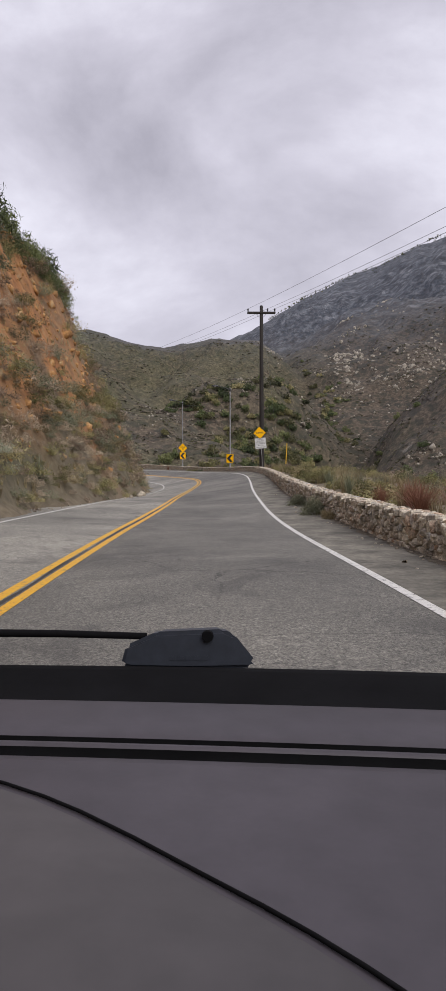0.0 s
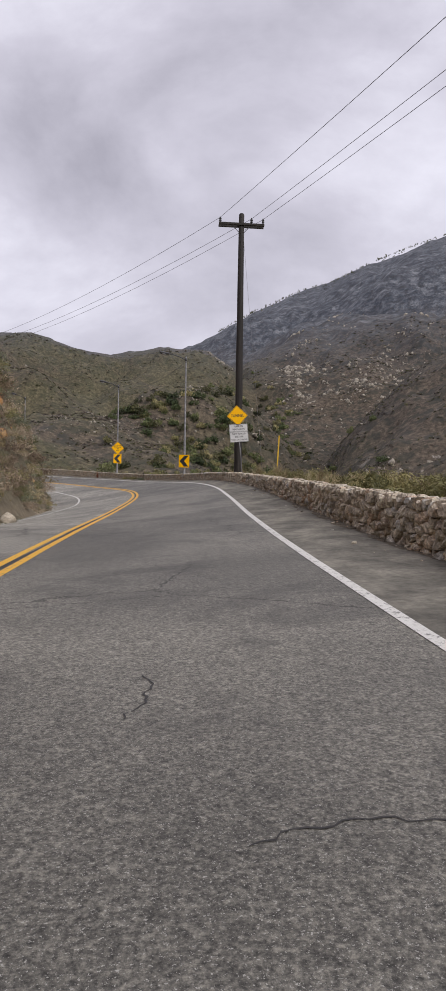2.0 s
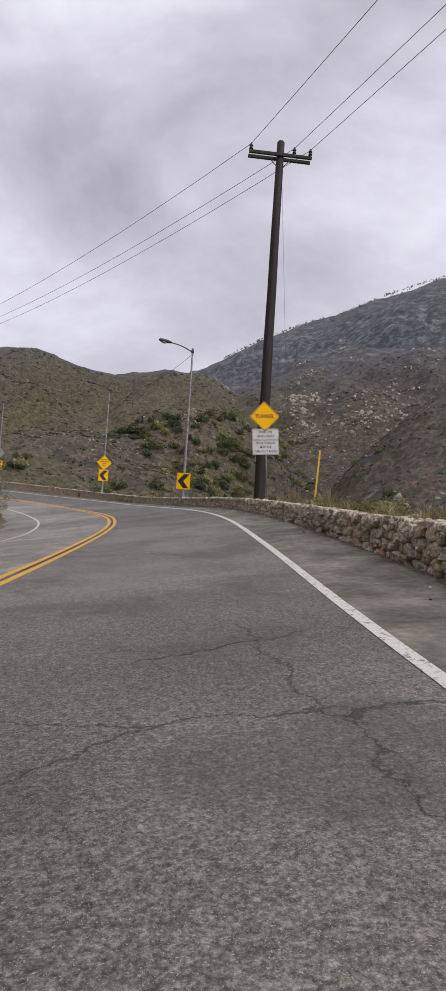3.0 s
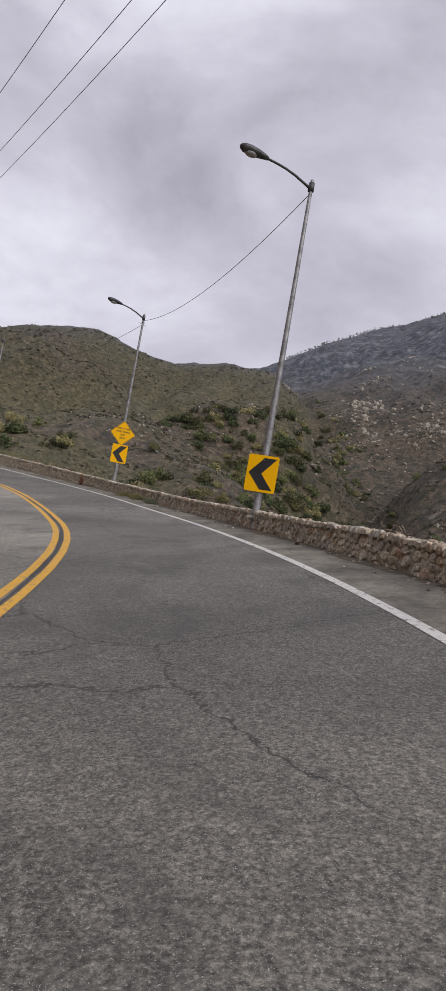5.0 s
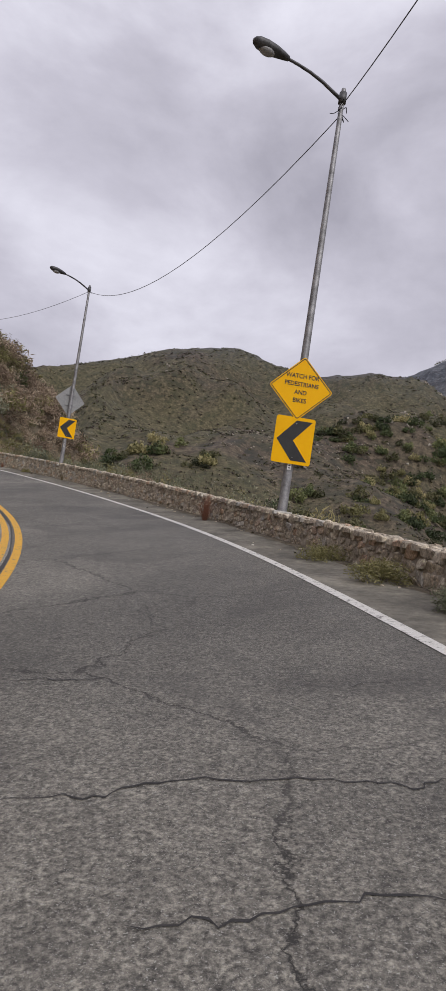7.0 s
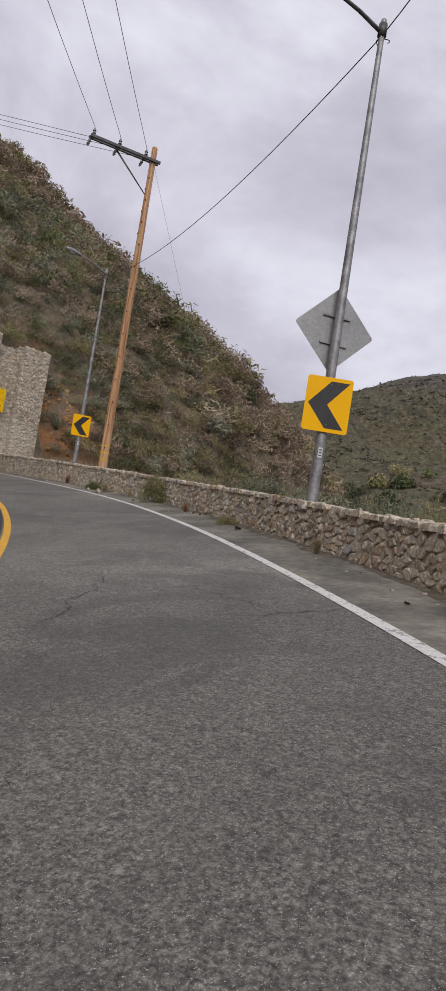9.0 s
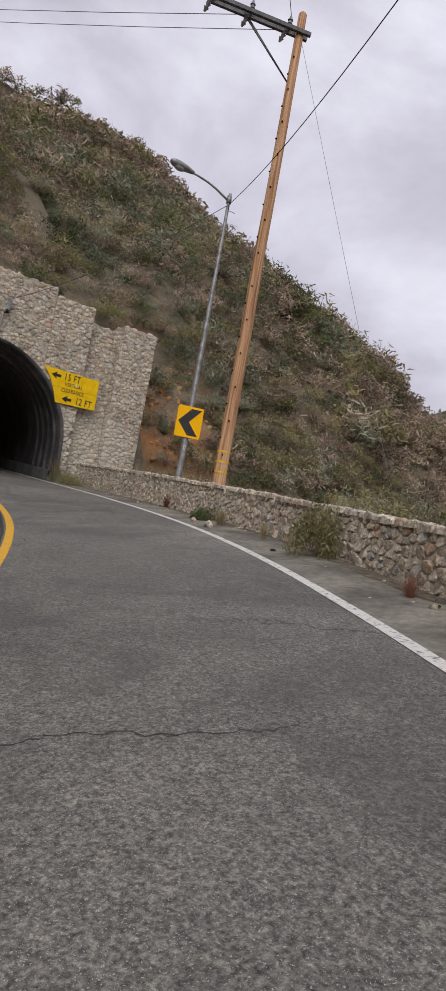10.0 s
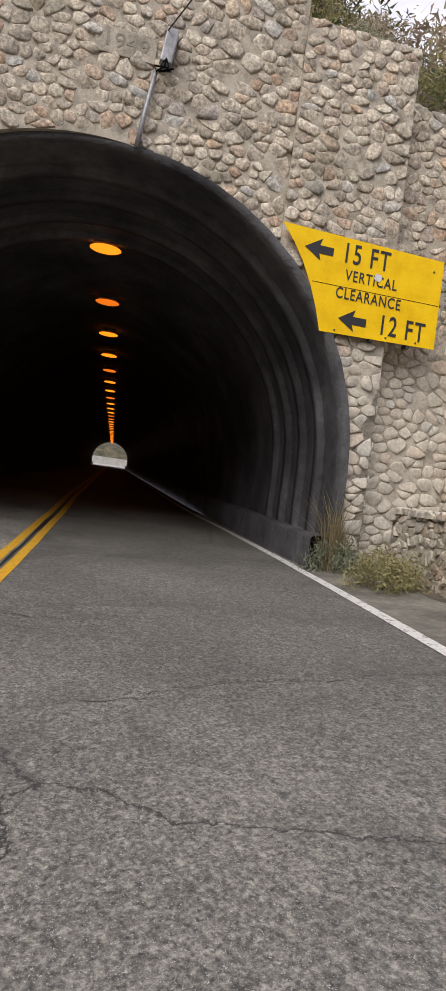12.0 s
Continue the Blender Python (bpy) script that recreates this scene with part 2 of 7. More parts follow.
def leaf_material(name, tones, rough=0.75):
    """Leaves; every plant has a tone of its own, and every leaf varies round it."""
    made, tree, surface, link = material(name, rough)
    pick = tree.nodes.new("ShaderNodeNewGeometry").outputs["Random Per Island"]
    own = tree.nodes.new("ShaderNodeAttribute")
    own.attribute_name = "tone"
    wide = threshold(tree, grains(tree, 0.25, 3.0, 0.6, "World"), 0.3, 0.7)
    mixed = sums(tree, "ADD", sums(tree, "MULTIPLY", pick, 0.24), sums(tree, "MULTIPLY", own.outputs["Fac"], 0.56))
    mixed = sums(tree, "ADD", mixed, sums(tree, "MULTIPLY", wide, 0.22))
    tone = ramp(tree, mixed, tones)
    link(tone, surface.inputs["Base Color"])
    thin = tree.nodes.new("ShaderNodeBsdfTranslucent")
    link(tone, thin.inputs[0])
    both = shader(tree, "ShaderNodeMixShader", Fac=0.3)
    link(surface.outputs[0], both.inputs[1])
    link(thin.outputs[0], both.inputs[2])
    link(both.outputs[0], tree.nodes["Material Output"].inputs[0])
    return made


ASPHALT, OLD_ASPHALT = asphalt_material("asphalt", 0.88), asphalt_material("older_asphalt", 1.55)
WHITE_PAINT = paint_material("white_road_paint", (0.66, 0.65, 0.61), 0.535)
YELLOW_PAINT = paint_material("yellow_road_paint", (0.74, 0.385, 0.022), 0.555)
STONE, STONES = stone_material("river_stone", False), stone_material("river_stones", True)
MORTAR = speckled("mortar", [(0.36, (0.25, 0.22, 0.175)), (0.5, (0.39, 0.345, 0.28)), (0.64, (0.49, 0.44, 0.365))], 5.0, 0.92, bump=0.6, distance=0.02, kind="World")
SHOULDER = speckled("dusty_shoulder", [(0.36, (0.085, 0.079, 0.066)), (0.5, (0.145, 0.135, 0.112)), (0.64, (0.215, 0.200, 0.165))], 1.1, 0.92, bump=0.7, distance=0.02, kind="World", fine=0.6)
LITTER = speckled("leaf_litter_and_grit", [(0.28, (0.05, 0.042, 0.03)), (0.48, (0.13, 0.11, 0.08)), (0.7, (0.22, 0.19, 0.14))], 6.0, 0.95, bump=0.9, distance=0.03, kind="World", fine=0.7)
HILLSIDE = terrain_material()
CUT_ROCK = speckled("ochre_cut_rock", [(0.25, (0.10, 0.066, 0.040)), (0.42, (0.29, 0.15, 0.060)), (0.54, (0.44, 0.235, 0.090)), (0.66, (0.40, 0.29, 0.165)), (0.78, (0.22, 0.185, 0.14))], 1.3, 0.92, bump=0.9, distance=0.06, kind="World", fine=0.6)
PALE_ROCK = speckled("pale_granite", [(0.36, (0.14, 0.12, 0.095)), (0.5, (0.27, 0.24, 0.195)), (0.64, (0.40, 0.365, 0.305))], 0.35, 0.9, bump=0.8, distance=0.3, kind="World", fine=0.5)
TARRED = speckled("tarred_timber", [(0.3, (0.010, 0.008, 0.007)), (0.55, (0.022, 0.018, 0.016)), (0.75, (0.045, 0.036, 0.03))], 5.0, 0.75, bump=0.6, distance=0.01, stretch=(3, 3, 0.12))
TIMBER = speckled("new_timber", [(0.36, (0.22, 0.10, 0.045)), (0.5, (0.44, 0.24, 0.125)), (0.64, (0.60, 0.38, 0.22))], 4.0, 0.8, bump=0.5, distance=0.01, stretch=(4, 4, 0.1))
STEEL = speckled("galvanised_steel", [(0.36, (0.19, 0.19, 0.20)), (0.5, (0.27, 0.27, 0.285)), (0.64, (0.35, 0.35, 0.365))], 7.0, 0.5, 0.4, bump=0.1, distance=0.003)
DARK_METAL = speckled("dark_metal", [(0.36, (0.05, 0.05, 0.053)), (0.64, (0.10, 0.10, 0.107))], 6.0, 0.5, 0.4, bump=0.1, distance=0.003)
SIGN_BACK = speckled("bare_sheet_aluminium", [(0.3, (0.26, 0.265, 0.27)), (0.7, (0.36, 0.365, 0.37))], 2.0, 0.5, 0.5, bump=0.05, distance=0.002)
SIGN_YELLOW = speckled("yellow_sign_sheet", [(0.3, (0.93, 0.46, 0.0)), (0.7, (0.97, 0.51, 0.002))], 2.5, 0.45, bump=0.05, distance=0.002, fine=0.08)
SIGN_GOLD = speckled("aged_yellow_sign_sheet", [(0.3, (0.74, 0.43, 0.004)), (0.5, (0.88, 0.53, 0.006)), (0.7, (0.93, 0.60, 0.01))], 3.0, 0.5, bump=0.1, distance=0.002, fine=0.15)
for sheet_material in (SIGN_YELLOW, SIGN_GOLD):
    sheet_material.node_tree.nodes["Principled BSDF"].inputs["Specular IOR Level"].default_value = 0.15
SIGN_WHITE = speckled("white_sign_sheet", [(0.3, (0.50, 0.50, 0.50)), (0.7, (0.66, 0.66, 0.66))], 3.0, 0.5, bump=0.05, distance=0.002, fine=0.15)
SIGN_BLACK = speckled("black_sign_ink", [(0.3, (0.010, 0.010, 0.012)), (0.7, (0.022, 0.022, 0.025))], 5.0, 0.5, bump=0.05, distance=0.001, fine=0.1)
TAR = speckled("black_tar", [(0.3, (0.012, 0.011, 0.011)), (0.7, (0.035, 0.032, 0.03))], 6.0, 0.6, bump=0.3, kind="World")
RUBBER = speckled("black_rubber", [(0.3, (0.002, 0.002, 0.0025)), (0.7, (0.005, 0.005, 0.006))], 9.0, 0.85, bump=0.1, distance=0.001)
RUBBER.node_tree.nodes["Principled BSDF"].inputs["Specular IOR Level"].default_value = 0.12
CERAMIC = speckled("grey_porcelain", [(0.3, (0.22, 0.22, 0.23)), (0.7, (0.36, 0.36, 0.37))], 6.0, 0.3, bump=0.0)
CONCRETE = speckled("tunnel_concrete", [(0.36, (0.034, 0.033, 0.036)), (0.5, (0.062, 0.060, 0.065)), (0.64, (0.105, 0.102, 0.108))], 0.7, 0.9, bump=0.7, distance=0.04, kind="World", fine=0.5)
PALE = speckled("pale_concrete", [(0.3, (0.34, 0.33, 0.31)), (0.7, (0.50, 0.49, 0.46))], 1.2, 0.85, bump=0.3, kind="World")
TWIG = speckled("grey_twigs", [(0.3, (0.07, 0.055, 0.045)), (0.7, (0.17, 0.14, 0.115))], 8.0, 0.9, bump=0.0)
OLIVE = leaf_material("olive_brush", [(0.15, (0.075, 0.077, 0.033)), (0.40, (0.194, 0.185, 0.077)), (0.60, (0.306, 0.281, 0.125)), (0.85, (0.463, 0.400, 0.206))])
GREY_BRUSH = leaf_material("grey_brown_brush", [(0.15, (0.104, 0.076, 0.056)), (0.40, (0.256, 0.189, 0.137)), (0.60, (0.397, 0.311, 0.226)), (0.85, (0.561, 0.470, 0.354))])
GREEN = leaf_material("dark_green_leaves", [(0.15, (0.030, 0.043, 0.018)), (0.40, (0.077, 0.100, 0.037)), (0.60, (0.138, 0.165, 0.060)), (0.85, (0.237, 0.263, 0.100))])
SAGE = leaf_material("sage_leaves", [(0.15, (0.092, 0.103, 0.067)), (0.40, (0.184, 0.202, 0.129)), (0.60, (0.276, 0.293, 0.198)), (0.85, (0.391, 0.405, 0.297))])
FAR_OLIVE = leaf_material("far_olive_chaparral", [(0.15, (0.025, 0.030, 0.013)), (0.40, (0.062, 0.068, 0.027)), (0.60, (0.112, 0.112, 0.050)), (0.85, (0.188, 0.175, 0.088))])
FAR_BROWN = leaf_material("far_brown_chaparral", [(0.15, (0.031, 0.023, 0.022)), (0.40, (0.067, 0.052, 0.046)), (0.60, (0.114, 0.090, 0.077)), (0.85, (0.192, 0.156, 0.130))])
CANYON = leaf_material("canyon_oak_leaves", [(0.15, (0.030, 0.043, 0.018)), (0.40, (0.078, 0.105, 0.041)), (0.60, (0.142, 0.173, 0.068)), (0.85, (0.243, 0.257, 0.108))])
GREY_GREEN = leaf_material("grey_green_leaves", [(0.15, (0.062, 0.070, 0.043)), (0.40, (0.138, 0.147, 0.090)), (0.60, (0.219, 0.227, 0.147)), (0.85, (0.325, 0.331, 0.225))])
STRAW = leaf_material("dry_grass", [(0.15, (0.15, 0.115, 0.065)), (0.45, (0.29, 0.235, 0.13)), (0.65, (0.39, 0.325, 0.19)), (0.9, (0.52, 0.45, 0.28))])
RUST = leaf_material("rust_red_stems", [(0.15, (0.12, 0.05, 0.035)), (0.45, (0.25, 0.115, 0.075)), (0.65, (0.34, 0.175, 0.115)), (0.9, (0.42, 0.26, 0.17))])


def glow_material(name, colour, strength):
    made, tree, surface, link = material(name, 0.4)
    surface.inputs["Base Color"].default_value = (*colour, 1)
    surface.inputs["Emission Color"].default_value = (*colour, 1)
    surface.inputs["Emission Strength"].default_value = strength
    return made


AMBER = glow_material("amber_tunnel_lamp", (1.0, 0.23, 0.010), 1.25)
AMBER_DIM = glow_material("dim_amber_tunnel_lamp", (0.85, 0.17, 0.010), 0.75)

# ---- small building helpers ----
def part(name, bm, made, parent=None, label="", smooth=False):
    """Links a bmesh, or a ready mesh, as one mesh object, under a thing or a part."""
    if isinstance(bm, bmesh.types.BMesh):
        data = bpy.data.meshes.new(name)
        bm.to_mesh(data)
        bm.free()
    else:
        data = bm
    if made is not None and not data.materials:
        data.materials.append(made)
    if smooth:
        data.polygons.foreach_set("use_smooth", [True] * len(data.polygons))
    ob = new(name, data)
    ob.parent = parent
    return tagged(ob, label) if label else ob


def thing(name, m, label, category, group="", kind=""):
    """An empty at the base of a thing, to which its parts belong."""
    ob = new(name)
    ob.empty_display_size = 0.2
    ob.matrix_world = m
    return tagged(ob, label, category, group, kind)


def grid_mesh(name, points, made, closed=False):
    """A sheet through an array of points (rows, columns, 3); closed joins the last column to the first."""
    rows, columns = points.shape[:2]
    index = np.arange(rows * columns).reshape(rows, columns)
    if closed:
        index = np.concatenate([index, index[:, :1]], 1)
    quads = np.stack([index[:-1, :-1], index[:-1, 1:], index[1:, 1:], index[1:, :-1]], -1).reshape(-1, 4)
    return raw_mesh(name, points.reshape(-1, 3), quads, made)


def raw_mesh(name, points, faces, made):
    """A mesh from arrays of points and of faces, all with as many corners."""
    data = bpy.data.meshes.new(name)
    corners = faces.shape[1]
    data.vertices.add(len(points))
    data.vertices.foreach_set("co", np.asarray(points, np.float32).ravel())
    data.loops.add(faces.size)
    data.loops.foreach_set("vertex_index", faces.astype(np.int32).ravel())
    data.polygons.add(len(faces))
    data.polygons.foreach_set("loop_start", np.arange(0, faces.size, corners, dtype=np.int32))
    data.update(calc_edges=True)
    data.materials.append(made)
    return data


def box(bm, size, m=Matrix(), bevel=0.0):
    made = bmesh.ops.create_cube(bm, size=1.0, matrix=m @ Matrix.Diagonal((*size, 1)))
    if bevel:
        edges = list({e for v in made["verts"] for e in v.link_edges})
        bmesh.ops.bevel(bm, geom=edges, offset=bevel, segments=2, affect="EDGES", profile=0.6)
    return bm


def tube(points, radii, sides=12, caps=True):
    """A bmesh tube along points, with a radius at each."""
    bm = bmesh.new()
    points = [Vector(p) for p in points]
    rings, turn, before = [], None, None
    for n, p in enumerate(points):
        ahead = (points[min(n + 1, len(points) - 1)] - points[max(n - 1, 0)]).normalized()
        turn = ahead.to_track_quat("Z", "Y") if turn is None else before.rotation_difference(ahead) @ turn
        before = ahead
        rings.append([bm.verts.new(p + turn @ Vector((radii[n] * math.cos(a), radii[n] * math.sin(a), 0))) for a in (2 * math.pi * k / sides for k in range(sides))])
    for a, b in zip(rings, rings[1:]):
        for k in range(sides):
            bm.faces.new((a[k], a[(k + 1) % sides], b[(k + 1) % sides], b[k])).smooth = True
    if caps:
        bm.faces.new(rings[0][::-1])
        bm.faces.new(rings[-1])
    return bm


def plate(outline, thick, m=Matrix()):
    """A flat plate with an outline in x and z, its front at y = 0, facing -y."""
    bm = bmesh.new()
    front = [bm.verts.new(m @ Vector((x, 0, z))) for x, z in outline]
    back = [bm.verts.new(m @ Vector((x, thick, z))) for x, z in outline]
    bm.faces.new(front)
    bm.faces.new(back[::-1])
    for k in range(len(outline)):
        j = (k + 1) % len(outline)
        bm.faces.new((front[j], front[k], back[k], back[j]))
    bmesh.ops.recalc_face_normals(bm, faces=bm.faces)
    return bm


def rounded(width, height, radius, turn=0.0, steps=4):
    """The outline of a plate with round corners, turned about its middle."""
    points = []
    for cx, cz, start in ((1, 1, 0), (-1, 1, 90), (-1, -1, 180), (1, -1, 270)):
        for k in range(steps + 1):
            a = radians(start + 90 * k / steps)
            points.append((cx * (width / 2 - radius) + radius * math.cos(a), cz * (height / 2 - radius) + radius * math.sin(a)))
    c, s = math.cos(radians(turn)), math.sin(radians(turn))
    return [(x * c - z * s, x * s + z * c) for x, z in points]


# ---- numbers that vary over the ground ----
TABLE = np.random.RandomState(7).rand(256, 256)


def bumps(x, y, size, octaves=4, rough=0.5, shift=0.0):
    """Smooth noise between -1 and 1 over the plan."""
    total, weight, norm = np.zeros(np.shape(x)), 1.0, 0.0
    u, v = np.asarray(x) / size + 71.3 + shift, np.asarray(y) / size + 37.9 + shift
    for _ in range(octaves):
        i, j = np.floor(u).astype(int), np.floor(v).astype(int)
        a, b = u - i, v - j
        a, b = a * a * (3 - 2 * a), b * b * (3 - 2 * b)
        low = TABLE[i % 256, j % 256] * (1 - a) + TABLE[(i + 1) % 256, j % 256] * a
        high = TABLE[i % 256, (j + 1) % 256] * (1 - a) + TABLE[(i + 1) % 256, (j + 1) % 256] * a
        total += weight * (2 * (low * (1 - b) + high * b) - 1)
        norm += weight
        weight *= rough
        u, v = u * 2.03 + 17.7, v * 2.03 + 5.1
    return total / norm


# ---- the line of the road: distance along it, place, bank in degrees ----
LINE = np.array([
    (-40, 2.0, -39.9, -1.15, -0.3), (0, 0.0, 0.04, 0.10, -0.3), (8, -0.32, 7.95, 0.36, 0.9), (16, -0.43, 16.02, 0.64, 0.6), (24, -0.34, 23.93, 0.97, 1.1),
    (32, -0.15, 32.05, 1.42, 2.9), (40, 0.03, 39.96, 1.95, 5.8), (48, 0.08, 48.09, 2.54, 8.4), (56, -0.23, 56.01, 3.11, 9.9), (64, -1.09, 63.85, 3.59, 11.0),
    (72, -2.60, 71.85, 4.03, 10.1), (80, -4.80, 79.50, 4.46, 9.0), (88, -7.86, 86.83, 4.92, 9.2), (96, -11.95, 93.78, 5.41, 9.2), (104, -16.98, 100.13, 5.92, 9.7),
    (112, -22.67, 105.51, 6.42, 9.7), (120, -29.33, 110.06, 6.91, 8.4), (128, -36.40, 113.60, 7.36, 6.5), (136, -43.80, 116.90, 7.80, 3.5), (150, -57.10, 121.27, 8.52, 0.3), (158, -64.70, 123.77, 8.93, 0.0), (310, -209.1, 171.22, 16.76, 0.0)])


def along(s, columns):
    """Values along the road at distances s, smoothly between the rows of LINE."""
    at, rows = LINE[:, 0], LINE[:, columns]
    slope = np.gradient(rows, at, axis=0)
    s = np.asarray(s, float)
    k = np.clip(np.searchsorted(at, s, "right") - 1, 0, len(at) - 2)
    span = (at[k + 1] - at[k])[..., None]
    u = (s - at[k])[..., None] / span
    inner = np.clip(u, 0, 1)
    value = (2 * inner**3 - 3 * inner**2 + 1) * rows[k] + (inner**3 - 2 * inner**2 + inner) * span * slope[k] + (3 * inner**2 - 2 * inner**3) * rows[k + 1] + (inner**3 - inner**2) * span * slope[k + 1]
    return value + (u - inner) * span * slope[np.where(u[..., 0] > 1, k + 1, k)]


def road_frame(s):
    """The place on the road's line, the level right, and the slope to the right, at distances s."""
    place, bank = along(s, [1, 2, 3]), np.radians(along(s, [4])[..., 0])
    ahead = along(np.asarray(s) + 0.25, [1, 2]) - along(np.asarray(s) - 0.25, [1, 2])
    ahead /= np.linalg.norm(ahead, axis=-1, keepdims=True)
    right = np.stack([ahead[..., 1], -ahead[..., 0]], -1)
    return place, right, np.tan(bank)


def surface(s, u, lift=0.0):
    """Points on the road, u metres right of its line; the uphill lane rises towards the cut early on."""
    s, u = np.broadcast_arrays(np.asarray(s, float), np.asarray(u, float))
    place, right, tilt = road_frame(s)
    raised = 0.065 * np.clip(-2.0 - u, 0, 5) * np.clip((62 - s) / 22, 0, 1)
    return np.concatenate([place[..., :2] + u[..., None] * right, (place[..., 2] + u * tilt + raised + lift)[..., None]], -1)


TENS = np.array([-40, 0, 10, 20, 30, 40, 50, 60, 70, 80, 90, 100, 110, 120, 130, 136, 150])
WHITE_AT = np.array([2.3, 2.35, 2.31, 2.0, 1.80, 1.56, 1.76, 2.28, 2.33, 2.23, 2.20, 2.00, 1.95, 2.30, 2.02, 1.42, 1.28])
YELLOW_AT = np.array([-1.9, -2.05, -2.15, -2.25, -2.45, -2.78, -2.50, -1.6, -1.02, -1.52, -1.42, -1.66, -1.62, -1.22, -1.62, -2.32, -2.15])
WALL_AT = np.array([3.5, 3.52, 3.67, 3.78, 3.45, 3.08, 3.22, 3.45, 3.25, 3.25, 3.25, 3.12, 3.05, 3.36, 2.95, 2.62, 2.5])
WALL_HIGH = np.array([0.62, 0.62, 0.62, 0.74, 0.78, 0.70, 0.50, 0.46, 0.46, 0.46, 0.50, 0.66, 0.70, 0.76, 0.90, 0.93, 0.93])


def smooth_along(s, values):
    """A table at TENS, drawn smooth."""
    return sum(np.interp(np.asarray(s, float) + d, TENS, values) for d in (-4, -2, 0, 2, 4)) / 5


# ---- the tunnel's mouth: its plane, its middle and its way into the hill ----
MOUTH = np.array([-44.21, 115.21])
ACROSS, INTO = np.array([0.2603, 0.9655]), np.array([-0.9655, 0.2603])
BORE = np.array([-0.9500, 0.3122])
ARCH_R, ARCH_Z, MOUTH_Z, BORE_LONG, BORE_RISE = 3.74, 9.30, 7.75, 139.0, 0.0515

# ---- the ground: one sheet from the road to the ridges ----
def near_line(x, y):
    """For places in the plan: distance along the road, offset to its right, and how far."""
    s = np.arange(-40, 151, 2.0)
    place, right, _ = road_frame(s)
    best_s, best_u, best = np.zeros(len(x)), np.zeros(len(x)), np.full(len(x), 1e9)
    for n in range(len(s)):
        dx, dy = x - place[n, 0], y - place[n, 1]
        d = dx * dx + dy * dy
        nearer = d < best
        best[nearer] = d[nearer]
        u = dx * right[n, 0] + dy * right[n, 1]
        v = -dx * right[n, 1] + dy * right[n, 0]
        best_s[nearer], best_u[nearer] = s[n] + np.clip(v[nearer], -1.0, 1.0), u[nearer]
    return best_s, best_u, np.sqrt(best)


def hill_foot():
    """The foot of the hill in the plan, hill on its left: x, y, z, slope, height of the break, slope above it."""
    rows = []
    for s in range(-40, 113, 4):
        x, y, z = surface([s], -6.15 - 0.5 * math.sin(s * 0.31) ** 2)[0]
        rows.append((x, y, z + 0.05, 2.15, 18.5, 0.75))
    rows += [(-33, 104.6, 7.4, 1.6, 12, 0.7), (-41.0, 107.0, 7.8, 1.4, 10, 0.8)]
    for e, z in ((-7.3, 14.3), (-4.5, 14.6), (0, 15.0), (4.2, 14.6), (6.6, 14.3)):
        rows.append((*(MOUTH + e * ACROSS), z, 1.05 if e < 1 else 0.88, 13, 0.92 if e < 1 else 0.76))
    rows += [(-44.3, 123.7, 10.2, 1.5, 11, 0.62), (-41.6, 128, 9.0, 1.2, 14.8, 0.62), (-39.0, 138, 8.0, 1.15, 16, 0.64), (-37, 150, 7.0, 1.1, 17.5, 0.68), (-36, 164, 5.0, 1.05, 17.5, 0.63), (-38, 180, 2.0, 1.0, 17.5, 0.58),
             (-50, 197, 0, 1.0, 20, 0.55), (-78, 216, 0, 0.9, 26, 0.55), (-115, 232, 0, 0.8, 30, 0.5), (-150, 244, 4, 0.7, 30, 0.45), (-188, 226, 10, 0.8, 34, 0.5), (-184, 180, 14, 0.9, 34, 0.5), (-177.5, 160, 20.5, 0.9, 30, 0.5),
             (-174, 145, 16, 0.9, 30, 0.5), (-185, 100, 14, 0.8, 30, 0.5), (-210, 40, 10, 0.7, 30, 0.5), (-230, -80, 5, 0.6, 30, 0.4), (-240, -300, 0, 0.5, 30, 0.4)]
    return np.array(rows)


FOOT = hill_foot()


def hill_height(x, y):
    """The height of the hill over places in the plan; far below the ground outside its foot."""
    a, b = FOOT[:-1], FOOT[1:]
    best, value, depth = np.full(len(x), 1e9), np.zeros((len(x), 4)), np.zeros(len(x))
    crossings = np.zeros(len(x), int)
    ring = np.concatenate([FOOT, FOOT[:1]])
    for p, q in zip(ring[:-1], ring[1:]):
        over = (p[1] > y) != (q[1] > y)
        crossings += over & (x < (q[0] - p[0]) * (y - p[1]) / (q[1] - p[1] + 1e-12) + p[0])
    for p, q in zip(a, b):
        vx, vy = q[0] - p[0], q[1] - p[1]
        k = np.clip(((x - p[0]) * vx + (y - p[1]) * vy) / (vx * vx + vy * vy), 0, 1)
        d = np.hypot(x - p[0] - k * vx, y - p[1] - k * vy)
        nearer = d < best
        best[nearer] = d[nearer]
        value[nearer] = p[2:] + k[nearer][:, None] * (q[2:] - p[2:])
    inside = crossings % 2 == 1
    foot, slope, edge, upper = value.T
    d = best + np.where(best > 1.5, np.clip(best / 6, 0, 1), 0) * (1.1 * bumps(x, y, 6, 4) + 0.5 * bumps(x, y, 1.8, 3, shift=9)) + np.clip(best / 40, 0, 1) * 7 * bumps(x, y, 34, 3, shift=3)
    d = np.maximum(d, 0)
    turn = edge / slope
    high = np.where(d < turn, slope * d, edge + upper * (d - turn))
    high = np.where(high > 48, 48 + 0.35 * (high - 48), high)
    high = np.where(high > 90, 90 + 0.1 * (high - 90), high)
    return np.where(inside, foot + high, -1e3), inside, best


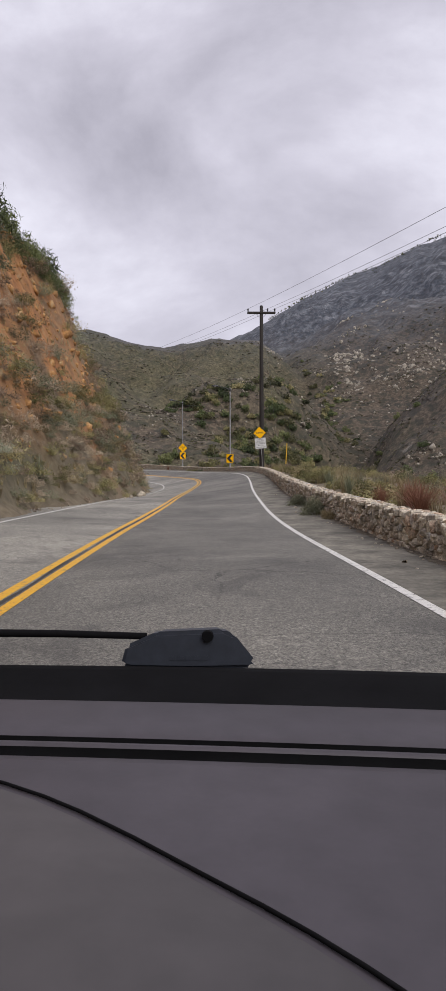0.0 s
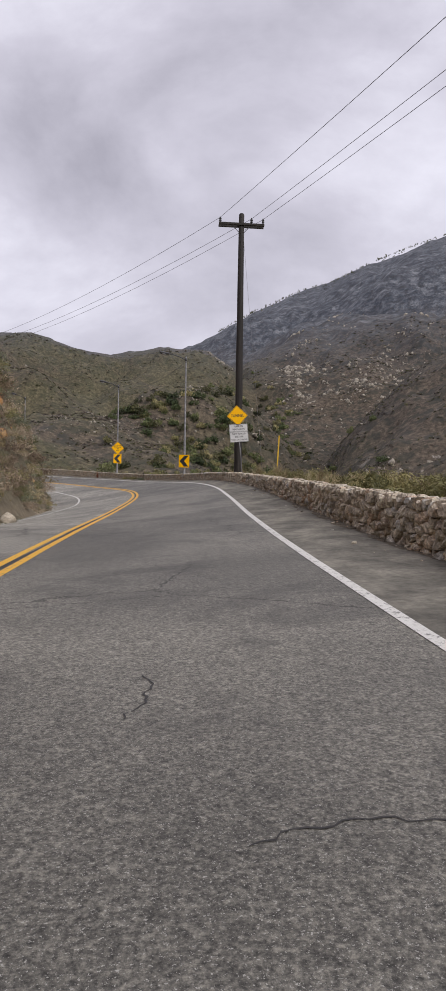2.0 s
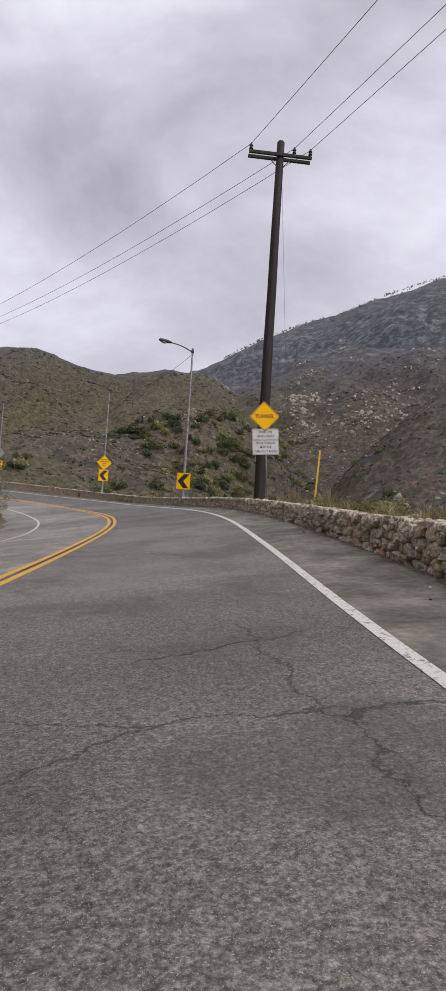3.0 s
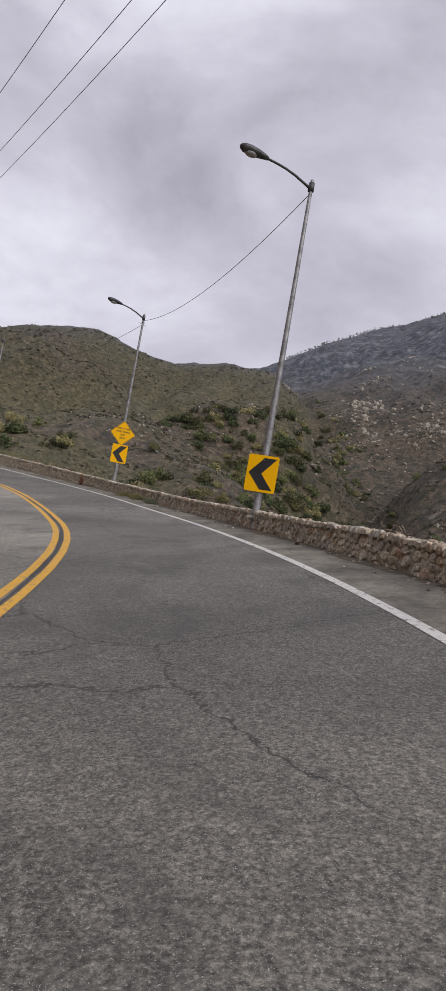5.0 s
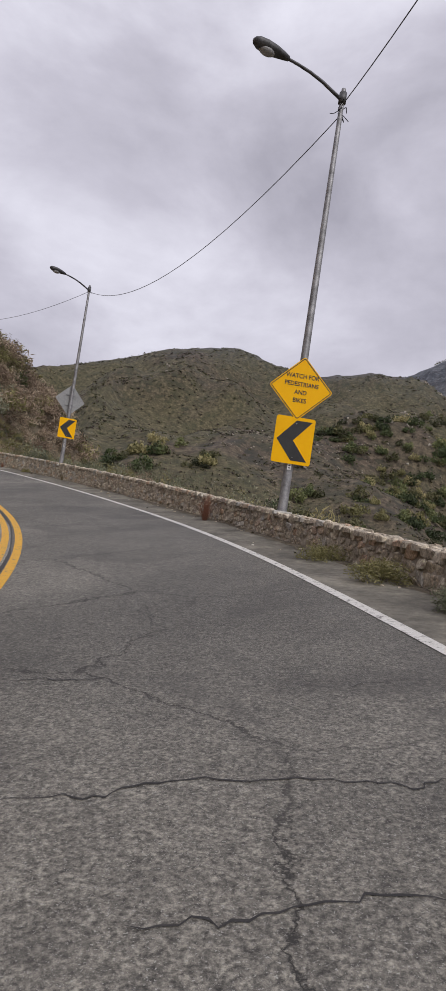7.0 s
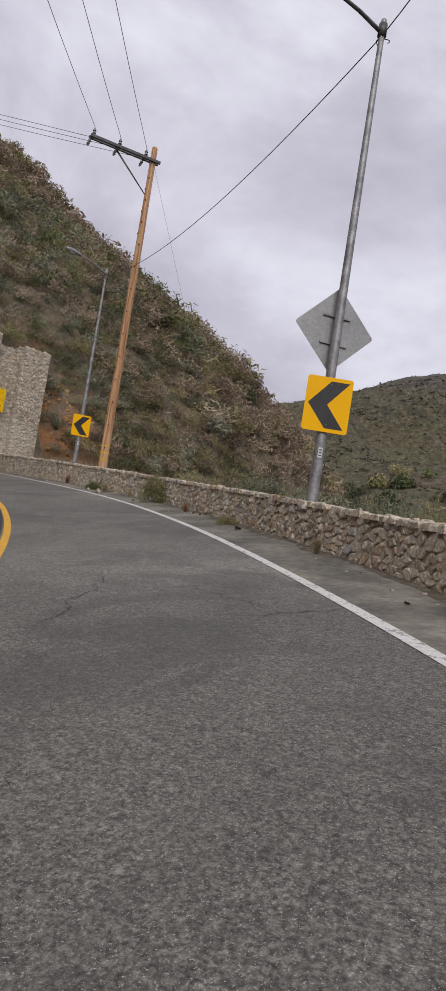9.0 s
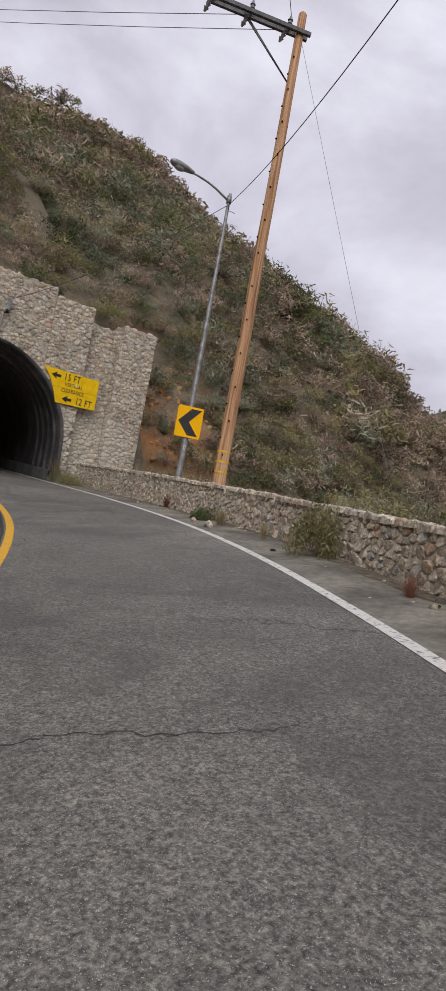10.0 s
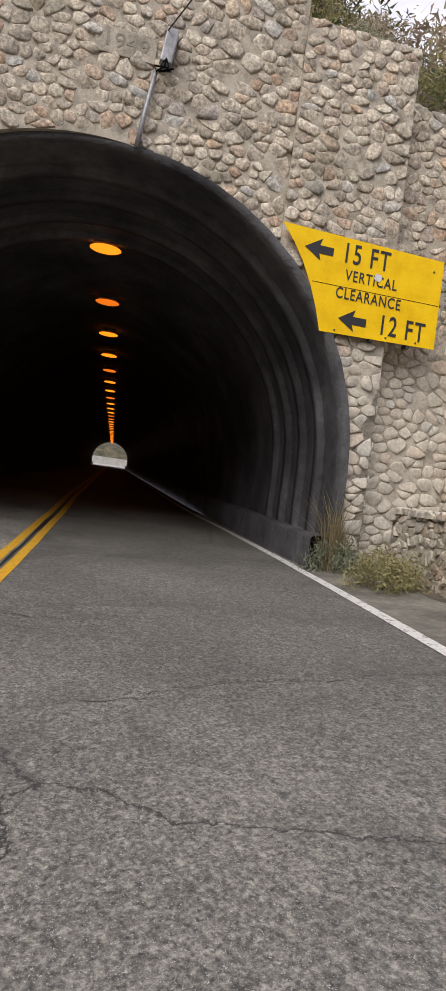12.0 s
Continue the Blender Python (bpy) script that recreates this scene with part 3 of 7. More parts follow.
RIDGE_ONE = np.array([(-180, 6), (-60, 0), (-20, -2), (-15, 2), (-11, 7), (-8, 10.2), (-5.5, 12.6), (-3.3, 14.2), (1, 14.3), (5.3, 13.35), (8, 13.8), (12, 14.8), (16, 14.2), (20, 13), (26, 11), (30, 10), (45, 9), (90, 8), (180, 6)])
RIDGE_THREE = np.array([(-180, 4), (-60, 17), (-45, 18.5), (-30, 16.5), (-22, 12.6), (-18, 9.0), (-15, 5.5), (-12.5, 1.0), (-9, -8), (20, -8), (180, 2)])
RIDGE_TWO = np.array([(-180, 12), (-90, 18), (-45, 22.5), (-30, 22.8), (-22, 22.0), (-18, 20.9), (-14.5, 19.7), (-10.5, 18.6), (-7, 17.2), (-3.3, 15.2), (0, 13.5), (4, 11.5), (20, 9), (60, 6), (180, 9)])


def far_height(x, y):
    """The valley below the road and the two ridges beyond it, by bearing and distance from the bend."""
    dx, dy = x + 2, y - 60
    r, bearing = np.hypot(dx, dy), np.degrees(np.arctan2(-dx, dy))
    high = np.full(len(x), -24.0) + 3 * bumps(x, y, 40, 4)
    for ridge, start, crest, shape, gully in ((RIDGE_ONE, 150, 800, 0.92, 150), (RIDGE_TWO, 330, 1500, 0.95, 260), (RIDGE_THREE, 190, 460, 0.9, 110)):
        tilt = np.interp(bearing, ridge[:, 0], ridge[:, 1])
        top = 5 + crest * np.tan(np.radians(tilt)) + 0.006 * crest * bumps(x, y, crest * 0.06, 4, 0.6)
        k = np.clip((r - start) / (crest - start), 0, 1)
        rise = -24 + (top + 24) * k**shape
        folds = 1 - np.abs(bumps(x, y, gully, 5, 0.52, shift=crest))
        rise += (folds - 0.80) * 0.46 * gully * np.clip(k * 3, 0, 1) * np.clip((1 - k) * 3.5, 0, 1)
        rise += 1.3 * bumps(x, y, 26, 4, 0.6) * np.clip(k * 8, 0, 1)
        rise = np.where(r > crest, top - 0.42 * (r - crest), rise)
        high = np.maximum(high, np.where(r > start, rise, -1e3))
    return np.maximum(high, -40)


BENCH = np.array([(-40, 8.0), (45, 7.0), (58, 5.0), (66, 2.2), (72, 0.9), (104, 0.9), (112, 4.0), (120, 9.0), (150, 9.0)])


def ground_height(x, y):
    s, u, away = near_line(x, y)
    hill, inside, deep = hill_height(x, y)
    wall = smooth_along(s, WALL_AT)
    at_wall = surface(s, wall)[:, 2]
    out = u - wall - 0.45
    bench = np.interp(s, BENCH[:, 0], BENCH[:, 1])
    level = at_wall + smooth_along(s, WALL_HIGH) - 0.22
    shelf = level + 0.12 * bumps(x, y, 1.6, 4) - 0.02 * out
    drop = level - 0.55 * (out - bench) * np.clip((out - bench) / 6 + 0.4, 0.4, 1.15) + np.clip((out - bench) / 10, 0, 1) * 2.2 * bumps(x, y, 9, 4)
    right_side = np.where(out < bench, shelf, np.minimum(shelf, drop))
    right_side = np.where((s < -39) | (s > 149), -40, right_side)
    road = surface(s, np.clip(u, -7, 4))[:, 2] - 0.16
    high = np.maximum(np.where(out > 0.4, right_side, road), -40)
    far = far_height(x, y)
    behind = (s <= -39.5) & (u < 3)
    high = np.where((out <= 0.4) & (away > 9), -24, high)
    high = np.where(behind & (away <= 60), road, high)
    high = np.maximum(high, far)
    covered = inside & ((deep > 1.0) | (hill < 13.5))
    high = np.where(covered & ~((out > 0.4) & (hill < high)), np.maximum(hill, road), high)
    # the way out at the bore's far end
    over = (x - MOUTH[0]) * BORE[0] + (y - MOUTH[1]) * BORE[1]
    side = (x - MOUTH[0]) * BORE[1] - (y - MOUTH[1]) * BORE[0]
    leaving = (over > BORE_LONG + 1) & (over < BORE_LONG + 34) & (np.abs(side) < 9)
    return np.where(leaving, MOUTH_Z + BORE_RISE * BORE_LONG - 0.2, high)


def bare_cut(x, y):
    """How far the ground is bare cut rock, 0 to 1: the cut beside the road and the scar by the portal."""
    s, u, _ = near_line(x, y)
    _, inside, deep = hill_height(x, y)
    patch = bumps(x, y, 5, 3, shift=2)
    cut = inside & (s < 116) & (u < 0)
    face = np.where(cut, np.clip((deep - 1.5 + 2.5 * patch) / 2.5, 0, 1) * np.clip((10.5 + 2.5 * patch - deep) / 2.0, 0, 1), 0)
    scar = np.clip(1.3 - np.hypot((x + 45.4) / 3.0, (y - 126.0) / 3.0) + 0.35 * patch, 0, 1) * inside
    return np.clip(np.maximum(face * (0.65 + 0.6 * patch), scar), 0, 1)


def spread(low, high, step, limit_low, limit_high, middle, growth):
    """Grid lines: even in the middle, then wider outwards, at most middle apart up to 700 m."""
    lines = list(np.arange(low, high + 1e-6, step))
    for sign, limit in ((1, limit_high), (-1, limit_low)):
        at, gap = (lines[-1], step) if sign > 0 else (lines[0], step)
        added = []
        while abs(at) < limit:
            gap = min(gap * growth, middle) if abs(at) < 760 else gap * 1.12
            at += sign * gap
            added.append(at)
        lines = lines + added if sign > 0 else added[::-1] + lines
    return np.array(lines)


def build_ground():
    xs = spread(-66, 14, 0.8, 2600, 2600, 5.0, 1.045)
    ys = spread(-8, 152, 0.9, 1400, 2800, 9.0, 1.045)
    x, y = np.meshgrid(xs, ys)
    z = ground_height(x.ravel(), y.ravel()).reshape(x.shape)
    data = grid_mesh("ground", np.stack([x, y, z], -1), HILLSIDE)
    # the bore's two mouths are open
    at = z.ravel()
    middle = np.zeros(len(data.polygons) * 3)
    data.polygons.foreach_get("center", middle)
    middle = middle.reshape(-1, 3)
    over = (middle[:, :2] - MOUTH) @ INTO
    side = (middle[:, :2] - MOUTH) @ ACROSS
    out = (middle[:, :2] - MOUTH) @ BORE - BORE_LONG
    far_side = (middle[:, 0] - MOUTH[0]) * BORE[1] - (middle[:, 1] - MOUTH[1]) * BORE[0]
    lowest = at[np.array([f.vertices[:] for f in data.polygons])].min(1)
    gone = ((np.abs(over - 0.35) < 1.15) & (np.abs(side) < 4.3) & (lowest < 13.2)) | ((np.abs(out) < 7) & (np.abs(far_side) < 5.5))
    bm = bmesh.new()
    bm.from_mesh(data)
    bm.faces.ensure_lookup_table()
    bmesh.ops.delete(bm, geom=[bm.faces[n] for n in np.where(gone)[0]], context="FACES")
    bm.to_mesh(data)
    bm.free()
    data.polygons.foreach_set("use_smooth", [True] * len(data.polygons))
    at = np.zeros(len(data.vertices) * 3)
    data.vertices.foreach_get("co", at)
    at = at.reshape(-1, 3)
    near = (np.abs(at[:, 0] + 26) < 60) & (np.abs(at[:, 1] - 75) < 100)
    value = np.zeros(len(at))
    value[near] = bare_cut(at[near, 0], at[near, 1])
    data.attributes.new("bare_rock", "FLOAT", "POINT").data.foreach_set("value", value.astype(np.float32))
    return tagged(new("ground", data), "steep brush-covered canyon slopes of brown soil and rock", "hillside", kind="structure")


ground = build_ground()


# ---- the road and its paint ----
def strip(name, made, stations, left, right, columns, lift, label, category, wander=0.0):
    """A ribbon on the road between two offsets, given as functions of the distance."""
    s = np.asarray(stations, float)
    a, b = left(s) + wander * bumps(s, s * 0, 2.3, 3), right(s) + wander * bumps(s, s * 0 + 40, 2.3, 3)
    k = np.linspace(0, 1, columns)
    u = a[:, None] * (1 - k) + b[:, None] * k
    points = surface(np.repeat(s[:, None], columns, 1), u, lift)
    ob = new(name, grid_mesh(name, points, made))
    ob.data.polygons.foreach_set("use_smooth", [True] * len(ob.data.polygons))
    return tagged(ob, label, category, kind="structure")


def white_at(s):
    return smooth_along(s, WHITE_AT)


def yellow_at(s):
    return smooth_along(s, YELLOW_AT)


def wall_at(s):
    return smooth_along(s, WALL_AT)


WHOLE = np.concatenate([np.arange(-40, 150, 0.5), np.arange(150, 300, 5.0)])
road = strip("road", ASPHALT, WHOLE, lambda s: yellow_at(s), lambda s: white_at(s) + 0.3, 27, 0.0, "worn dark grey asphalt lane with fine cracks", "road")
uphill_lane = strip("uphill_lane", OLD_ASPHALT, WHOLE, lambda s: s * 0 - 6.6, lambda s: yellow_at(s), 27, 0.0, "older pale grey asphalt lane with fine cracks", "road")
shoulder = strip("shoulder", SHOULDER, np.arange(-40, 137.1, 0.5), lambda s: white_at(s) + 0.0, lambda s: wall_at(s) + 0.3, 6, 0.003, "narrow dusty shoulder strewn with grit beside the wall", "road shoulder", 0.03)
strip("litter", LITTER, np.arange(-40, 137.1, 0.15), lambda s: wall_at(s) - 0.14 + 0.22 * bumps(s, s * 0 + 7, 1.1, 4, 0.65), lambda s: wall_at(s) + 0.3, 4, 0.007, "brown leaf litter and grit gathered at the wall's foot", "litter")
strip("edge_line", WHITE_PAINT, WHOLE, lambda s: white_at(s) - 0.063, lambda s: white_at(s) + 0.063, 3, 0.006, "worn white edge line on the asphalt", "road marking")
strip("uphill_edge_line", WHITE_PAINT, WHOLE, lambda s: yellow_at(s) - 3.28, lambda s: yellow_at(s) - 3.17, 3, 0.005, "worn white edge line beside the cut", "road marking")
strip("centre_line", YELLOW_PAINT, WHOLE, lambda s: yellow_at(s) - 0.18, lambda s: yellow_at(s) - 0.052, 3, 0.005, "worn double yellow centre line stripe", "road marking")
strip("centre_line", YELLOW_PAINT, WHOLE, lambda s: yellow_at(s) + 0.052, lambda s: yellow_at(s) + 0.18, 3, 0.005, "worn double yellow centre line stripe", "road marking")

strip("centre_seam", TAR, np.arange(-40, 150, 0.5), lambda s: yellow_at(s) - 0.035, lambda s: yellow_at(s) + 0.025, 2, 0.003, "dark ragged seam between the yellow stripes", "road seam", 0.05)



def road_cracks():
    """Thin ragged cracks and sealed seams over the road, as narrow ribbons."""
    rng = np.random.RandomState(47)
    points, faces = [], []
    for n in range(130):
        s, across_road = rng.uniform(2, 136), rng.uniform(0, 1) < 0.6
        u = rng.uniform(-5.0, 1.6)
        heading = (math.pi / 2 if across_road else 0) + rng.normal(0, 0.25)
        wide, steps = rng.uniform(0.002, 0.008), rng.randint(16, 80)
        start = len(points)
        for k in range(steps):
            end = min(1.0, 6 * k / steps, 6 * (steps - 1 - k) / steps) * rng.uniform(0.5, 1.3)
            side = wide * end * np.array([-math.sin(heading), math.cos(heading)])
            points += [(s - side[0], u - side[1]), (s + side[0], u + side[1])]
            turn = heading + rng.normal(0, 0.55)
            s, u = s + 0.05 * math.cos(turn), min(max(u + 0.05 * math.sin(turn), -6.2), 2.2)
        faces += [(start + 2 * k, start + 2 * k + 1, start + 2 * k + 3, start + 2 * k + 2) for k in range(steps - 1)]
    points = np.array(points)
    data = raw_mesh("road_cracks", surface(points[:, 0], points[:, 1], 0.004), np.array(faces), TAR)
    tagged(new("road_cracks", data), "thin dark cracks and seams in the worn asphalt", "cracks", kind="structure")


road_cracks()

# ---- stones: low rounded blocks, shared between many ----
def stone_shape(seed, flat=False):
    """Points and triangles of one rounded stone: x and z across it, its face towards -y, each about -1 to 1."""
    rng = np.random.RandomState(seed)
    a = np.arange(9) * 2 * np.pi / 9 + rng.uniform(-0.2, 0.2, 9)
    power = rng.uniform(0.45, 0.95)
    ring = np.stack([np.sign(np.cos(a)) * np.abs(np.cos(a)) ** power, np.sign(np.sin(a)) * np.abs(np.sin(a)) ** power], 1) * rng.uniform(0.74, 1.1, (9, 1))
    points = [np.c_[ring[:, 0], np.full(9, 0.9), ring[:, 1]], np.c_[ring[:, 0], rng.uniform(-0.25, 0.1, 9), ring[:, 1]],
              np.c_[ring[:, 0] * (0.88 if flat else 0.80), rng.uniform(-1.0, -0.72, 9), ring[:, 1] * (0.88 if flat else 0.80)], [(rng.uniform(-0.2, 0.2), -1.0, rng.uniform(-0.2, 0.2))]]
    faces = []
    for level in (0, 9):
        for k in range(9):
            j = (k + 1) % 9
            faces += [(level + k, level + j, level + 9 + j), (level + k, level + 9 + j, level + 9 + k)]
    faces += [(18 + k, 18 + (k + 1) % 9, 27) for k in range(9)]
    return np.concatenate(points), np.array(faces)


SHAPES = [stone_shape(n) for n in range(10)] + [stone_shape(50 + n, True) for n in range(10)]
SHAPE_MESHES = []
for shape_points, shape_faces in SHAPES:
    SHAPE_MESHES.append(raw_mesh("stone", shape_points, shape_faces, STONE))
    SHAPE_MESHES[-1].polygons.foreach_set("use_smooth", [True] * len(shape_faces))


# ---- rubble masonry: stones that fill a face, each cut off half-way to its neighbours ----
CORNERS = 9


def bedded(a_low, a_high, b_low, b_high, gap_a, gap_b, dropped, rng):
    """Middles of stones in uneven courses over a face; some are left out, so that their neighbours grow."""
    a, b = np.meshgrid(np.arange(a_low, a_high, gap_a), np.arange(b_low + gap_b / 2, b_high, gap_b))
    a = a + (np.arange(len(a)) % 2)[:, None] * gap_a / 2 + rng.uniform(-0.36, 0.36, a.shape) * gap_a
    b = b + rng.uniform(-0.34, 0.34, b.shape) * gap_b
    spots = np.stack([a.ravel(), b.ravel()], 1)
    return spots[rng.uniform(0, 1, len(spots)) > dropped]


def stone_outlines(spots, limits, joint, squat, rng):
    """Outlines of the stones round their middles: corners across and up. limits: distance, direction across and up of straight edges for every stone."""
    flat = spots * [1, squat]
    turn = 2 * np.pi * (np.arange(CORNERS) + rng.uniform(-0.28, 0.28, (len(spots), CORNERS))) / CORNERS
    way = np.stack([np.cos(turn), np.sin(turn)], -1)
    reach = np.zeros((len(spots), CORNERS))
    edges = [(d * np.where(np.abs(y) > 0.5, squat, 1), np.stack(np.broadcast_arrays(x, y), -1)) for d, x, y in limits]
    for low in range(0, len(spots), 400):
        rows = slice(low, low + 400)
        d = flat[None] - flat[rows, None]
        far = np.hypot(d[..., 0], d[..., 1])
        near = np.argpartition(far, 13, 1)[:, :13]
        d, far = np.take_along_axis(d, near[..., None], 1), np.take_along_axis(far, near, 1)
        far[far < 1e-9] = 1e9
        ways, half = [d / far[..., None]], [far / 2 - joint / 2]
        for away, direction in edges:
            ways.append(np.broadcast_to(direction, flat.shape)[rows, None])
            half.append(np.broadcast_to(away, len(flat))[rows, None])
        ways, half = np.concatenate(ways, 1), np.maximum(np.concatenate(half, 1), 0.008)
        towards = np.maximum(np.einsum("nmi,nki->nmk", ways, way[rows]), 0.04)
        reach[rows] = ((towards / half[..., None]) ** 10).sum(1) ** (-1 / 10)
    reach = np.minimum(reach, 0.24)
    return way * reach[..., None] * [1, 1 / squat]


def lay_masonry(outlines, middle, across, into, up, proud, near, single, parent, label, rough, smooth):
    """Builds the stones on a face; the nearest become parts of their own, the others one part."""
    rng = np.random.RandomState(len(middle))
    count = len(middle)
    tilt = rng.normal(0, rough, (count, 2))
    rings = []
    for scale, out in ((1.0, None), (0.97, 0.45), (0.80, 0.92), (0.0, 1.0)):
        corner = outlines * scale if scale else np.zeros((count, 1, 2))
        deep = np.full(corner.shape[:2], 0.05) if out is None else -proud[:, None] * (out + rng.normal(0, 0.9 * rough, corner.shape[:2])) + np.einsum("nki,ni->nk", corner, tilt)
        rings.append(np.concatenate([corner, deep[..., None]], 2))
    local = np.concatenate(rings, 1)
    points = middle[:, None] + local[..., :1] * across[:, None] + local[..., 1:2] * up[:, None] + local[..., 2:] * into[:, None]
    faces = []
    for k in range(CORNERS):
        j = (k + 1) % CORNERS
        for low in (0, CORNERS):
            faces += [(low + k, low + j, low + CORNERS + j), (low + k, low + CORNERS + j, low + CORNERS + k)]
        faces.append((2 * CORNERS + k, 2 * CORNERS + j, 3 * CORNERS))
    faces, order = np.array(faces), np.argsort(near)
    for n in order[:single]:
        data = raw_mesh("stone", points[n] - middle[n], faces, STONE)
        data.polygons.foreach_set("use_smooth", [smooth] * len(faces))
        part("stone", data, None, parent).matrix_basis = Matrix.Translation(middle[n])
    rest = order[single:]
    steps = np.arange(len(rest))[:, None, None] * points.shape[1]
    data = raw_mesh("stones", points[rest].reshape(-1, 3), (faces[None] + steps).reshape(-1, 3), STONES)
    data.polygons.foreach_set("use_smooth", [smooth] * len(data.polygons))
    part("stones", data, None, parent, label)["kind"] = "stuff"


# ---- the stone wall along the drop ----
def build_wall():
    wall = thing("parapet_wall", Matrix(), "low grey-brown river stone wall with a rough stone top", "stone wall", kind="structure")
    s = np.arange(-38, 136.3, 0.5)
    high, at = smooth_along(s, WALL_HIGH), wall_at(s)
    section = [(0.055, -0.35), (0.055, 0.0), (0.07, None), (0.43, None), (0.50, 0.0), (0.52, -0.35)]
    rows = np.stack([surface(s, at + u) * [1, 1, 0] + surface(s, at)[:, 2:] * [0, 0, 1] + (high[:, None] - 0.035 if v is None else v) * np.array([0, 0, 1]) for u, v in section], 1)
    part("core", grid_mesh("core", rows[:, ::-1], MORTAR), None, wall, "rough mortar between the stones")
    # the face: large proud stones at first, smaller ones set flush in mortar further on
    rng = np.random.RandomState(11)
    first = bedded(-9, 62, -0.05, 1.0, 0.215, 0.150, 0.16, rng)
    later = bedded(62, 135.9, -0.05, 1.0, 0.185, 0.095, 0.22, rng)
    faced = np.concatenate([first, later])
    tall = smooth_along(faced[:, 0], WALL_HIGH) + 0.035 * bumps(faced[:, 0], faced[:, 0] * 0, 0.5, 2) - 0.005
    keep = faced[:, 1] < tall - 0.035
    faced, tall = faced[keep], tall[keep]
    early = np.clip((66 - faced[:, 0]) / 10, 0, 1)
    outlines = stone_outlines(faced, [(tall - faced[:, 1], 0.0, 1.0), (faced[:, 1] + 0.10, 0.0, -1.0)], 0.008, 1.5, rng)
    _, right, _ = road_frame(faced[:, 0])
    ahead, outward = np.c_[-right[:, 1], right[:, 0], 0 * tall], np.c_[right, 0 * tall]
    upright = np.tile([0, 0, 1.0], (len(faced), 1))
    place = surface(faced[:, 0], wall_at(faced[:, 0]) + 0.055)
    place[:, 2] = surface(faced[:, 0], wall_at(faced[:, 0]))[:, 2] + faced[:, 1]
    proud = (0.020 + 0.065 * early) * rng.uniform(0.45, 1.35, len(faced))
    lay_masonry(outlines, place, ahead, outward, upright, proud, np.abs(faced[:, 0] - 116), 300, wall, "weathered grey and tan river stones", 0.17, False)
    # the top: flatter stones bedded in mortar
    capped = bedded(-9, 135.9, 0.015, 0.46, 0.24, 0.150, 0.15, rng)
    outlines = stone_outlines(capped, [(0.47 - capped[:, 1], 0.0, 1.0), (capped[:, 1] - 0.005, 0.0, -1.0)], 0.010, 1.3, rng)
    _, right, _ = road_frame(capped[:, 0])
    flat = np.zeros(len(capped))
    place = surface(capped[:, 0], wall_at(capped[:, 0]) + capped[:, 1])
    place[:, 2] = surface(capped[:, 0], wall_at(capped[:, 0]))[:, 2] + smooth_along(capped[:, 0], WALL_HIGH) - 0.03 + 0.02 * bumps(capped[:, 0], flat, 1.3, 2)
    lay_masonry(outlines, place, np.c_[-right[:, 1], right[:, 0], flat], np.tile([0, 0, -1.0], (len(capped), 1)), np.c_[right, flat], rng.uniform(0.025, 0.050, len(capped)), np.abs(capped[:, 0] - 116), 0, wall, "flat pale stones bedded along the wall's top", 0.10, False)
    return wall


parapet = build_wall()

# ---- the tunnel's stone portal ----
def mouth_point(e, z, into=0.0):
    xy = MOUTH + e * ACROSS + into * INTO
    return np.array([xy[0], xy[1], z])


PANELS = [("centre_panel", -2.45, 2.45, 15.62, 0.0), ("pilaster", 2.45, 4.12, 15.30, -0.05), ("pilaster", -4.12, -2.45, 15.30, -0.05), ("wing", 4.12, 5.50, 14.75, 0.32), ("wing", -5.50, -4.12, 14.75, 0.32),
          ("pier", 5.50, 7.05, 15.0, -0.12), ("pier", -7.05, -5.50, 15.0, -0.12)]


def arch_low(e):
    """The lowest height of the stone above a place across the mouth: over the arch, or the ground."""
    return ARCH_Z + math.sqrt(max(ARCH_R**2 - e * e, 0)) if abs(e) < ARCH_R else 6.8


